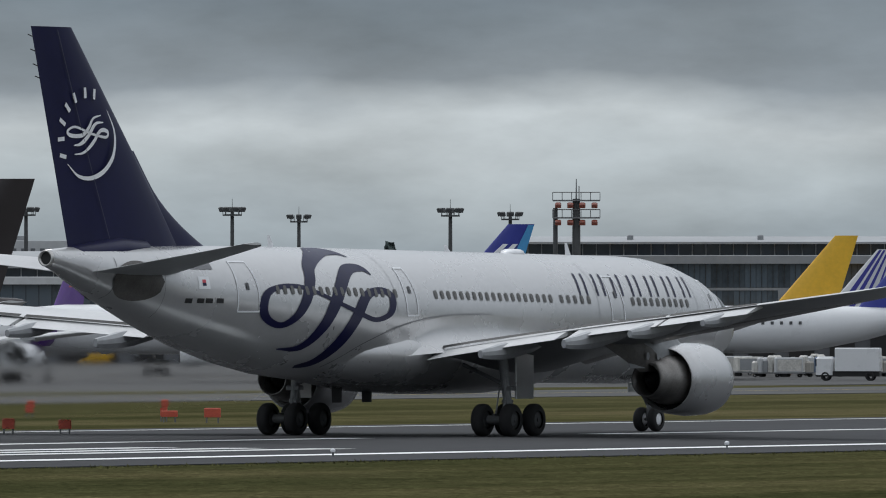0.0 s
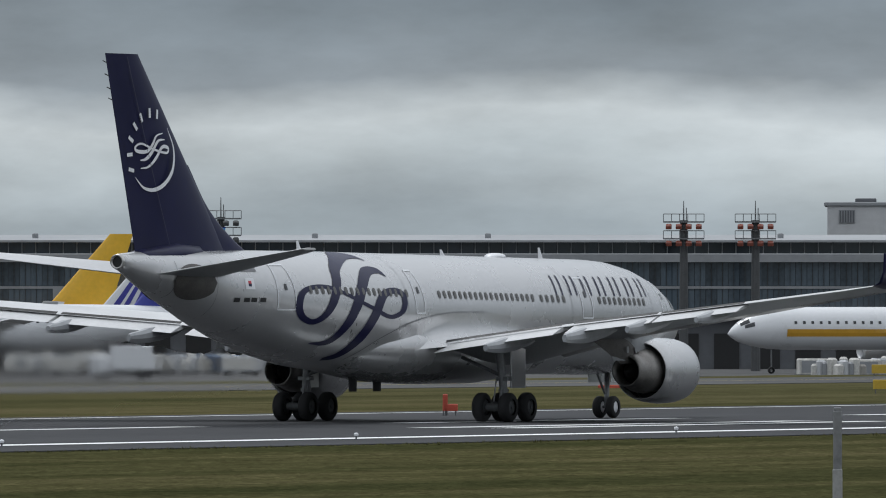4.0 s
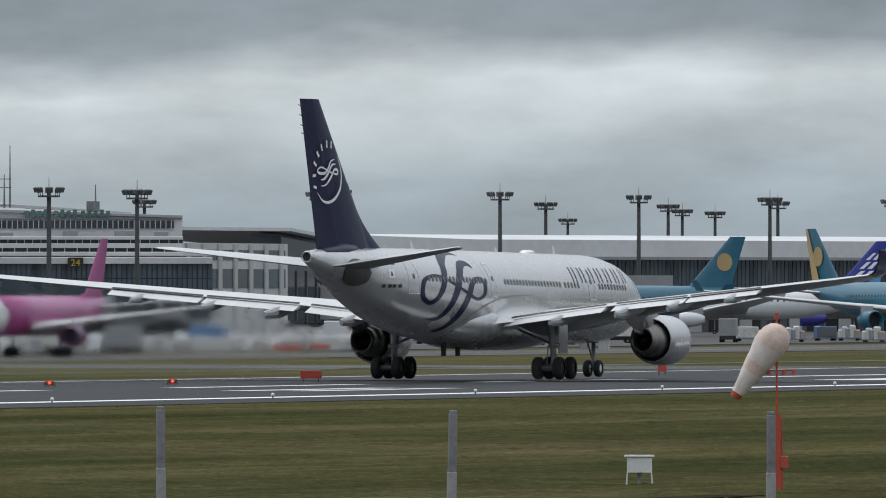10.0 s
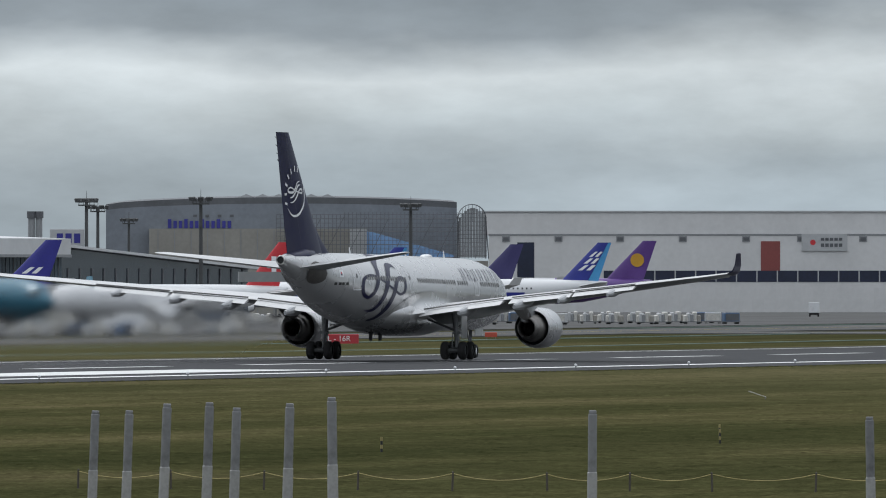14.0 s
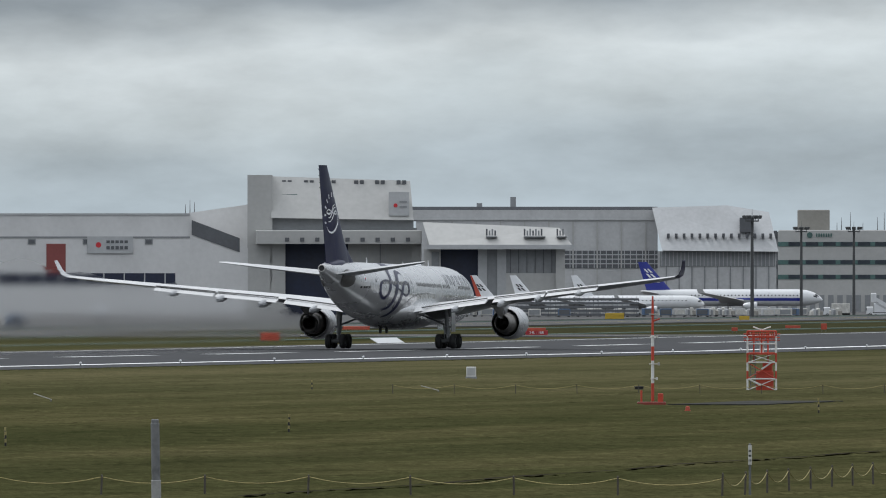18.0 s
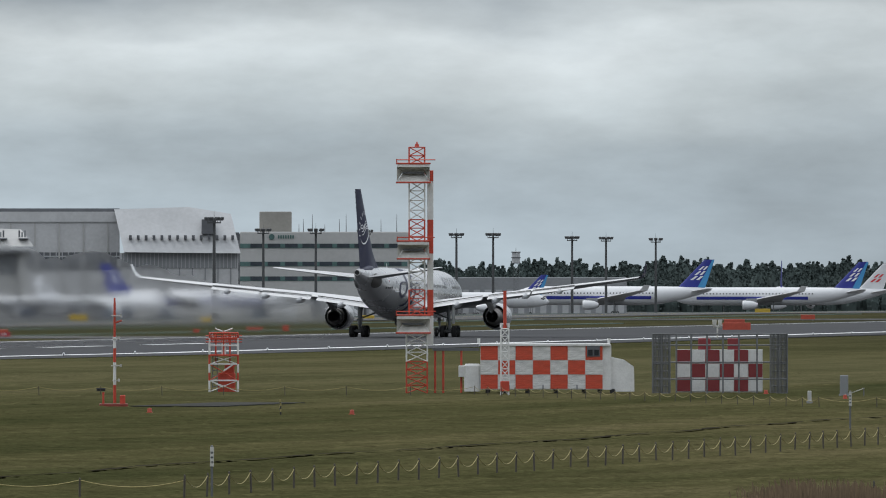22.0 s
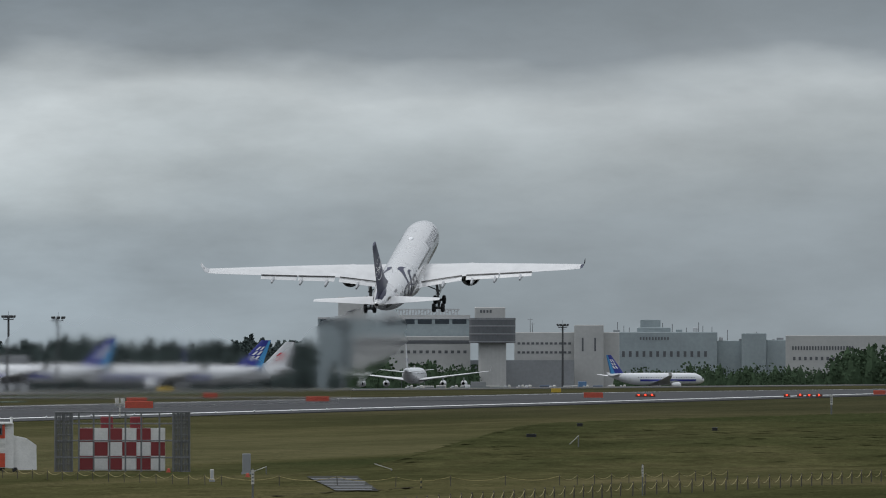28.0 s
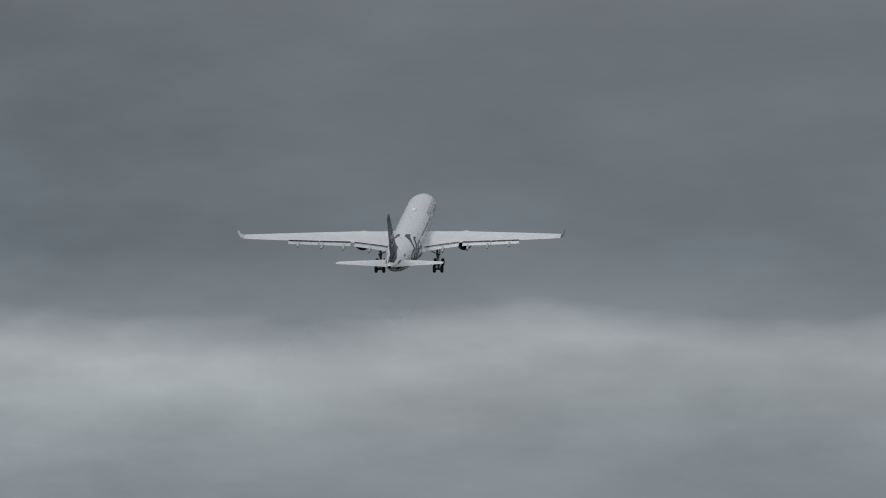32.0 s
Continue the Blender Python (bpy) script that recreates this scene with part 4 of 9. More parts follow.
        bog = put("main_bogie", join(tube((-1.05, 0, 0), (1.05, 0, 0), 0.16, 0.16, 10), tube((0.99, -0.95, 0), (0.99, 0.95, 0), 0.1, 0.1, 10), tube((-0.99, -0.95, 0), (-0.99, 0.95, 0), 0.1, 0.1, 10), tube((0.99, -0.4, 0), (0.99, 0.4, 0), 0.2, 0.2, 14), tube((-0.99, -0.4, 0), (-0.99, 0.4, 0), 0.2, 0.2, 14), tube((-0.9, 0.22, 0.22), (0.9, 0.22, 0.22), 0.05, 0.05, 6), tube((-0.9, -0.22, 0.22), (0.9, -0.22, 0.22), 0.05, 0.05, 6)), DSTEEL, jet, m=pose(0, 5.34 * k, 0.70))
        bogies.append((bog, 5.34 * k))
        for dx in (0.99, -0.99):
            for dy in (0.69, -0.69):
                for nm, me in (("tyre", tyre), ("wheel_hub", hub)):
                    o = new(nm, me)
                    o.parent, o.matrix_basis = bog, pose(dx, dy, 0)
    put("nose_gear_leg", join(tube((21.75, 0, 0.55), (21.87, 0, 2.6), 0.12, 0.14, 12), tube((21.57, 0, 1.2), (20.47, 0, 2.5), 0.06, 0.06, 8), tube((21.75, -0.4, 0.54), (21.75, 0.4, 0.54), 0.07, 0.07, 8)), STRUT, jet, "steel nose gear leg")
    ntyre, nhub = mesh_of("tyre", *wheel_geo(0.54, 0.38), TYRE, True), mesh_of("hub", *hub_geo(0.54, 0.38), WMARK, True)
    for dy in (0.36, -0.36):
        for nm, me in (("tyre", ntyre), ("wheel_hub", nhub)):
            o = new(nm, me)
            o.parent, o.matrix_basis = jet, pose(21.75, dy, 0.54)
    for k in (1, -1):
        put("nose_gear_door", box(20.97, 23.17, 0.62 * k - 0.03, 0.62 * k + 0.03, 1.75, 2.55, 0.02), SILVER, jet)
    return jet, bogies, wings, tails, pistons


hero, hero_bogies, hero_wings, hero_tails, hero_pistons = build_hero()


def haze_material():
    """Hot air: clear, it scatters what lies behind it by a hair's breadth."""
    m = bpy.data.materials.new("hot_exhaust_air")
    m.use_nodes = True
    a = nodes_of(m.node_tree)
    t = a("ShaderNodeTexCoord")
    n = a("ShaderNodeTexNoise", ins={0: t.outputs["Object"], "Scale": 0.5, "Detail": 3.0, "Roughness": 0.6})
    r = a("ShaderNodeMapRange", ins={0: n.outputs[0], 1: 0.3, 2: 0.7, 3: 0.42, 4: 0.56})
    p = a("ShaderNodeBsdfRefraction", ins={"Color": (1, 1, 1, 1), "Roughness": r.outputs[0], "IOR": 1.0011})
    a("ShaderNodeOutputMaterial", ins={0: p.outputs[0]})
    return m


def build_haze(start, end, label):
    """A stretch of the hot air behind the far engine, low over the ground and wider with the way: one wavering front behind the other."""
    haze = thing("exhaust_haze", (0, 0, 0), label=label, category="heat haze", kind="stuff")
    rnd = random.Random(17)
    V, F, n, flip = [], [], 40, True
    x = start
    while x > end:
        u = (1.5 - x) / 166.5
        ry = 1.3 + 6.0 * ease(min(1.0, u * 4.0)) + 1.5 * max(0.0, u - 0.9)
        rz = 1.0 + 2.4 * ease(min(1.0, u * 3.4)) + min(6.5, 7.0 * max(0.0, u - 0.38))
        ph = rnd.uniform(0, 50)
        o = len(V)
        for j in range(n):
            a = 2 * math.pi * j / n
            w = 1 + 0.20 * noise.noise((ph, 1.5 * math.cos(a), 1.5 * math.sin(a))) + 0.10 * noise.noise((ph, 5 * math.cos(a), 5 * math.sin(a)))
            V.append((x, 9.0 - 1.5 * ease(min(1.0, u * 3.0)) + ry * w * math.cos(a), max(0.10, 2.3 + rz * w * math.sin(a))))
        # hot and cooler air by turns
        F.append(tuple(o + j for j in (range(n) if flip else range(n - 1, -1, -1))))
        flip = not flip
        x -= (3.2 + 13.0 * u) * rnd.uniform(0.85, 1.15)
    put("hot_air", (V, F), HAZE, haze)
    return haze


HAZE = haze_material()
hero_haze = build_haze(1.5, -165.0, "shimmering stream of hot exhaust air behind the engine")
hero_wake = build_haze(-172.0, -330.0, "shimmering older exhaust air low over the runway")


# ---- parked and taxiing aircraft ----
SPECS = {"wide": (62.0, 2.9, 30.0, 17.0, 2), "mid": (54.0, 2.5, 24.5, 15.85, 2), "narrow": (37.6, 2.0, 17.5, 11.8, 2), "jumbo": (68.0, 3.25, 32.0, 19.4, 4)}


def nose_pane(S, L, rad, zc, x0, x1, a0, a1, side):
    """Six points of a window on the nose between two stations and two angles from the crown."""
    def at(x, a):
        for (xa, ra, za), (xb, rb, zb) in zip(S, S[1:]):
            if xb <= x <= xa:
                k = (xa - x) / (xa - xb)
                r, z = ra + (rb - ra) * k, za + (zb - za) * k
                return (x * L, side * 1.015 * r * rad * math.sin(radians(a)), zc + rad * (z + 1.015 * r * math.cos(radians(a))))
    return [at(x, a) for x in (x0, x1) for a in (a0, (a0 + a1) / 2, a1)]


def parked(kind, bearing, r, fin_z, heading, body, fin, label, belly=None, bars=0, bar_mat=None, aft=None, accent=None, disc=None, engine=None, moving=False, fixed=None, lamp=False, stripe=None, cross=False, nose=None, slant=False):
    """An airliner whose fin tip stands at that bearing, distance and height."""
    L, rad, span, fh, engines = SPECS[kind]
    p = on_ground(bearing, r)
    s = fixed or (fin_z - p.z) / fh
    L, rad, span, fh = L * s, rad * s, span * s, fh * s
    xf = -0.49 * L
    a = radians(heading)
    o = Vector((p.x - xf * math.cos(a), p.y - xf * math.sin(a), 0))
    o.z = ground_z(o.x, o.y) + 0.06
    jet = thing("parked_airliner" if not moving else "taxiing_airliner", o, heading, label, "airplane", "airliners at the terminals")
    zc = 0.53 * fh * 0.36 + rad * 0.9
    zc = max(zc, rad + 0.10 * fh)
    S = [(0.5, 0.02, -0.25), (0.493, 0.2, -0.22), (0.478, 0.45, -0.16), (0.45, 0.72, -0.08), (0.41, 0.93, -0.02), (0.36, 1, 0), (0.1, 1, 0), (-0.15, 1, 0), (-0.25, 0.93, 0.06), (-0.35, 0.7, 0.26), (-0.43, 0.44, 0.47), (-0.49, 0.2, 0.66), (-0.5, 0.12, 0.7)]
    full = [(x * L, q * rad, zc + z * rad, 1.0) for x, q, z in S]
    if nose:
        put("nose_section", loft(full[:6] + [(0.30 * L, rad, zc, 1.0)], 22), nose, jet, "white painted nose section", smooth=True)
        put("fuselage", loft([(0.30 * L, rad, zc, 1.0)] + full[6:], 22), body, jet, smooth=True)
    elif aft:
        put("fuselage", loft(full[:8], 22), body, jet, smooth=True)
        put("aft_fuselage", loft(full[7:], 22), aft, jet, smooth=True)
    else:
        put("fuselage", loft(full, 22), body, jet, smooth=True)
    if stripe:
        for sd in (-1, 1):
            V = [(x, sd * rad * 1.006 * math.cos(radians(h)), zc + rad * 1.006 * math.sin(radians(h))) for x in (0.38 * L, -0.2 * L) for h in (-22, -12, -2)]
            put("livery_stripe", (V, [(0, 1, 4, 3), (1, 2, 5, 4)]), stripe, jet)
    for sd in (-1, 1):
        V, F = [], []
        n = int(0.68 * L / 1.1)
        for i in range(n):
            x = 0.36 * L - 0.60 * L * i / n
            b = len(V)
            for dx, h in ((-0.16, 12), (0.16, 12), (0.16, 20), (-0.16, 20)):
                V.append((x + dx, sd * rad * 1.008 * math.cos(radians(h)), zc + rad * 1.008 * math.sin(radians(h))))
            F.append((b, b + 1, b + 2, b + 3))
        tagged(put("window_band", (V, F), GLASS_D, jet), kind="stuff")
        for x0, x1, a0, a1 in ((0.481, 0.463, 4, 30), (0.477, 0.458, 33, 56), (0.469, 0.449, 59, 76)):
            put("flight_deck_window", (nose_pane(S, L, rad, zc, x0, x1, a0, a1, sd), [(0, 1, 4, 3), (1, 2, 5, 4)]), GLASS_D, jet)
        g = wing_geo([(0.3 * rad, 0.13 * L, -0.07 * L, zc - 0.62 * rad, 0.5 * rad), (rad, 0.11 * L, -0.065 * L, zc - 0.55 * rad, 0.42 * rad), (0.36 * span, 0.035 * L, -0.075 * L, zc - 0.2 * rad, 0.24 * rad), (span, -0.145 * L, -0.185 * L, zc + 0.55 * rad, 0.08 * rad)])
        w = put("wing", g if sd > 0 else mirror(g), WING, jet, smooth=False)
        wt = wing_geo([(span, -0.145 * L, -0.185 * L, zc + 0.55 * rad, 0.08 * rad), (span * 1.02, -0.165 * L, -0.195 * L, zc + 1.1 * rad, 0.05 * rad)])
        put("winglet", wt if sd > 0 else mirror(wt), engine or WING, w)
        g = wing_geo([(0.2 * rad, -0.39 * L, -0.475 * L, zc + 0.42 * rad, 0.16 * rad), (0.165 * L, -0.475 * L, -0.505 * L, zc + 0.75 * rad, 0.06 * rad)])
        put("tailplane", g if sd > 0 else mirror(g), WING, jet)
        er = 0.5 * rad * (1.0 if engines == 2 else 0.8)
        for yy, xx in (((0.33 * span, 0.14 * L),) if engines == 2 else ((0.36 * span, 0.11 * L), (0.64 * span, 0.02 * L))):
            e = put("engine", lathe([(-0.8 * er, 0.8 * er), (-0.05 * er, 0.85 * er), (0, 0.92 * er), (-0.4 * er, 1.02 * er), (-1.6 * er, 1.0 * er), (-2.5 * er, 0.85 * er), (-3.4 * er, 0.45 * er)], n=16, c=(xx, sd * yy, zc - 0.98 * rad)), engine or body, jet, smooth=True)
            put("fan", lathe([(-0.7 * er, 0.0), (-0.75 * er, 0.82 * er)], n=16, c=(xx, sd * yy, zc - 0.98 * rad)), BLACKM, e)
            put("engine_pylon", box(xx - 3.2 * er, xx - 0.8 * er, sd * yy - 0.1 * er, sd * yy + 0.1 * er, zc - 0.75 * rad, zc - 0.25 * rad), WING_LOW, e)
        leg = put("main_gear_leg", tube((-0.02 * L, sd * 0.15 * span, 0.5 * s), (-0.02 * L, sd * 0.14 * span, zc - 0.4 * rad), 0.14 * s, n=8), STRUT, jet)
        for dx in (-0.75 * s, 0.75 * s):
            g = wheel_geo(0.55 * s, 0.9 * s, 12)
            put("wheel", ([(x + dx - 0.02 * L, y + sd * 0.15 * span, z + 0.55 * s) for x, y, z in g[0]], g[1]), TYRE, leg)
    put("nose_gear_leg", tube((0.4 * L, 0, 0.3 * s), (0.4 * L, 0, zc - 0.7 * rad), 0.1 * s, n=8), STRUT, jet)
    g = wheel_geo(0.42 * s, 0.5 * s, 12)
    put("nose_wheel", ([(x + 0.4 * L, y, z + 0.42 * s) for x, y, z in g[0]], g[1]), TYRE, jet)
    if lamp:
        put("taxi_lamp", lathe([(0.405 * L, 0.0), (0.405 * L, 0.16)], n=10, c=(0, 0, 1.3)), WLAMP, jet, "lit white taxi lamp")
    zr = zc + 0.75 * rad
    xr, xt = -0.327 * L, -0.466 * L
    tl, tt = -0.466 * L, -0.515 * L
    put("tail_fin", fin_geo(tl, tt, fh, xr, xt, zr, 0.22 * rad), fin, jet)
    def on_fin(u, v, sd):
        k = v
        xa, xb = xr + (tl - xr) * k, xt + (tt - xt) * k
        return (xa + (xb - xa) * u, sd * (0.22 * rad * 0.66 * (1 - 0.65 * k) + 0.02), zr + (fh - zr) * k)
    for sd in (-1, 1):
        for i in range(bars if slant else 0):
            u, w = 0.10 + 0.20 * i, 0.13 - 0.025 * i
            put("fin_stripe", ([on_fin(u + 0.10, 0.03, sd), on_fin(u + 0.10 + w, 0.03, sd), on_fin(u + w, 0.99, sd), on_fin(u, 0.99, sd)], [(0, 1, 2, 3)]), bar_mat or WMARK, jet)
        for i in range(0 if slant else bars):
            v0 = 0.30 + 0.17 * i
            for u0, u1 in ((0.22, 0.36), (0.48, 0.62)):
                put("fin_mark_bar", ([on_fin(u0, v0, sd), on_fin(u1, v0, sd), on_fin(u1 + 0.1, v0 + 0.13, sd), on_fin(u0 + 0.1, v0 + 0.13, sd)], [(0, 1, 2, 3)]), bar_mat or WMARK, jet)
        if accent:
            put("fin_accent", ([on_fin(0.72, 0.02, sd), on_fin(1.0, 0.02, sd), on_fin(1.0, 0.99, sd), on_fin(0.78, 0.99, sd)], [(0, 1, 2, 3)]), accent, jet)
        if cross:
            c, q = Vector(on_fin(0.5, 0.5, sd)), fh - zr
            for du, dv in ((0.065, 0.19), (0.19, 0.065)):
                put("fin_cross_bar", box(c.x - du * q, c.x + du * q, c.y - 0.02, c.y + 0.03, c.z - dv * q, c.z + dv * q), WMARK, jet)
        if disc:
            c = Vector(on_fin(0.5, 0.52, sd))
            q = 0.17 * (fh - zr)
            V = [c + Vector((q * math.cos(2 * math.pi * i / 16), 0.015 * sd, q * math.sin(2 * math.pi * i / 16))) for i in range(16)]
            put("fin_emblem", (V, [tuple(range(16))]), disc, jet)
    return jet


ABLUE, ALIGHT = paint(0.025, 0.035, 0.26), paint(0.05, 0.25, 0.5)
BROWN, GOLD, PURPLE, YELLOW = paint(0.018, 0.013, 0.014), paint(0.5, 0.27, 0.02), paint(0.09, 0.035, 0.20), paint(0.72, 0.42, 0.025)
PINK, TEAL, TGOLD, RED, SBLUE = paint(0.30, 0.052, 0.19), paint(0.02, 0.115, 0.175), paint(0.38, 0.27, 0.12), paint(0.55, 0.03, 0.04), paint(0.03, 0.03, 0.24)


def side_left(b):
    return 180.0 - b


def side_right(b):
    return -b


def aircraft_row():
    W = WHITE_PAINT
    pk = parked
    ana = "white airliner with a blue tail parked at the stands"
    pk("mid", 57.7975, 1000, 15.63, side_left(57.8), BROWN, BROWN, "dark brown freighter with a brown tail", disc=None)
    pk("mid", 58.12, 1300, 13.6, side_left(58.3) + 65, W, PURPLE, "white freighter with a purple tail behind the runway", aft=PURPLE, engine=W, bars=1, bar_mat=ORANGE)
    pk("mid", 59.32, 1400, 11.8, side_left(59.3), YELLOW, YELLOW, "yellow freighter with a yellow tail at the stands", bars=0)
    pk("mid", 60.0703, 1290, 13.99, side_left(60.1), W, ABLUE, ana, bars=3, accent=ALIGHT)
    pk("mid", 61.5345, 1440, 13.70, side_left(61.5), YELLOW, YELLOW, "yellow freighter with a yellow tail at the stands", bars=0)
    pk("mid", 61.7205, 1405, 11.97, side_left(61.8), W, W, "white airliner with a blue-striped tail at the stands", bars=4, bar_mat=SBLUE, slant=True)
    pk("mid", 61.947, 1330, 13.75, side_left(62.0), W, ABLUE, "white freighter with a blue tail at the stands", bars=3, accent=ALIGHT)
    pk("mid", 66.1813, 1410, 13.03, side_left(66.2) + 22, W, BROWN, "white and brown freighter with a golden badge on its brown tail", aft=BROWN, disc=GOLD, stripe=GOLD)
    pk("narrow", 68.9260, 1990, 7.20, side_left(69), TEAL, TGOLD, "teal airliner with a golden tail at the stands", engine=TEAL)
    pk("wide", 70.6940, 1960, 14.16, side_left(70.3) + 30, TEAL, TEAL, "teal airliner with golden tail petals at the stands", disc=TGOLD, stripe=TGOLD, engine=TEAL)
    pk("wide", 71.0245, 1900, 15.08, side_right(70.7) - 62, TEAL, TEAL, "teal airliner with golden tail petals at the stands", disc=TGOLD, accent=TGOLD, engine=TEAL)
    pk("mid", 71.3523, 1990, 13.59, side_left(71), W, ABLUE, ana, bars=3, accent=ALIGHT)
    pk("wide", 71.9167, 2060, 13.48, side_left(72), W, SBLUE, "white airliner with a plain blue tail at the stands", bars=1, engine=SBLUE)
    pk("wide", 72.955, 2130, 13.38, side_left(73) + 38, W, RED, "white airliner with a red tail and white cross", cross=True)
    pk("wide", 73.4781, 2600, 14.07, side_left(73.5), W, ABLUE, ana, bars=3, accent=ALIGHT, stripe=ABLUE)
    pk("wide", 74.0011, 2850, 15.59, side_left(74), W, paint(0.04, 0.035, 0.13), "white airliner with a dark blue tail at the stands", stripe=RED)
    pk("wide", 74.3950, 2800, 15.79, side_left(74.4), W, ABLUE, ana, bars=3, accent=ALIGHT, stripe=ABLUE)
    pk("wide", 74.5983, 2880, 16.47, side_left(74.6), W, PURPLE, "white and purple airliner with a purple tail", aft=PURPLE, disc=GOLD)
    for x, f in ((77.0198, ORANGE), (77.1977, None), (77.4722, None)):
        pk("narrow", x, 3230, 9.70, side_right(77), W, WMARK, "small white airliner with a black-marked white tail before the hangar", bars=2, bar_mat=BLACKM, accent=f)
    pk("mid", 77.7804, 3400, 13.47, side_right(78), W, ABLUE, "white freighter with blue lettering marks before the cargo sheds", bars=3, stripe=ABLUE)
    pk("mid", 79.0338, 3500, 12.77, side_right(79), W, W, "white airliner with a red disc on its tail", disc=RED)
    pk("wide", 79.7613, 3750, 11.04, side_left(79.8), W, ABLUE, ana, bars=3, accent=ALIGHT, stripe=ABLUE)
    pk("wide", 80.5034, 3800, 15.67, side_left(80.5), W, ABLUE, ana, bars=3, accent=ALIGHT, stripe=ABLUE)
    pk("wide", 81.1968, 3850, 15.12, side_left(81.2), W, ABLUE, ana, bars=3, accent=ALIGHT, stripe=ABLUE)
    pk("wide", 81.3035, 3950, 14.84, side_left(81.3), W, W, "white airliner with a red and white tail", bars=2, bar_mat=RED)
    pk("wide", 80.8282, 4050, 15.98, 10, W, SBLUE, "white airliner seen from behind at the far stands")
    pk("jumbo", 81.8252, 4000, 14.43, 3, W, W, "white four-engined airliner turning away on the far taxiway", bars=1, bar_mat=SBLUE)
    pk("narrow", 82.7378, 4100, 11.01, side_right(82.8) + 34, W, ABLUE, "small white airliner with a blue tail on the far apron", bars=3, accent=ALIGHT, stripe=ABLUE)


aircraft_row()
taxi_jet = parked("narrow", 68.20, 1113.6, 10.0, 180, PINK, PINK, "pink and white twin-jet taxiing with its lamp lit", moving=True, fixed=0.86, engine=paint(0.10, 0.03, 0.10), lamp=True, nose=WHITE_PAINT)


# ---- buildings ----
def site(name, b1, r1, b2, r2, label, category, z=0.0):
    """A building's front line from one bearing and distance to another; x runs along it, y away from the eye."""
    p, q = polar(b1, r1), polar(b2, r2)
    d = q - p
    e = thing(name, (p.x, p.y, z), math.degrees(math.atan2(d.y, d.x)), label, category)
    return e, d.length


def wall(parent, name, x0, x1, z0, z1, mat, y0=0.0, y1=30.0, c=0.0, label=""):
    return put(name, box(x0, x1, y0, y1, z0, z1, c), mat, parent, label)


def sloped(parent, name, x0, x1, z0, za, zb, mat, y0=0.0, y1=30.0, back=0.0):
    """A block whose top runs from height za to zb, and rises by back towards the rear."""
    V = [(x0, y0, z0), (x1, y0, z0), (x1, y1, z0), (x0, y1, z0), (x0, y0, za), (x1, y0, zb), (x1, y1, zb + back), (x0, y1, za + back)]
    return put(name, (V, [(0, 3, 2, 1), (4, 5, 6, 7), (0, 1, 5, 4), (1, 2, 6, 5), (2, 3, 7, 6), (3, 0, 4, 7)]), mat, parent)


def row(parent, name, n, x0, x1, z0, z1, mat, y=-0.06, fill=0.7, depth=0.12):
    """Alike pieces side by side, on one mesh."""
    pitch = (x1 - x0) / n
    first = put(name, box(0, pitch * fill, 0, depth, z0, z1), mat, parent, m=pose(x0 + pitch * (1 - fill) / 2, y, 0))
    for i in range(1, n):
        again(first, pose(x0 + pitch * (i + (1 - fill) / 2), y, 0))


def antenna(parent, x, y, z0, z1, arms=0):
    g = [tube((x, y, z0), (x, y, z1), 0.14, 0.05, 6)]
    for k in range(arms):
        zz = z1 - 0.6 - 1.1 * k
        g.append(tube((x - 0.9, y, zz), (x + 0.9, y, zz), 0.06, 0.06, 5))
    put("aerial_mast", join(*g), STEEL, parent)


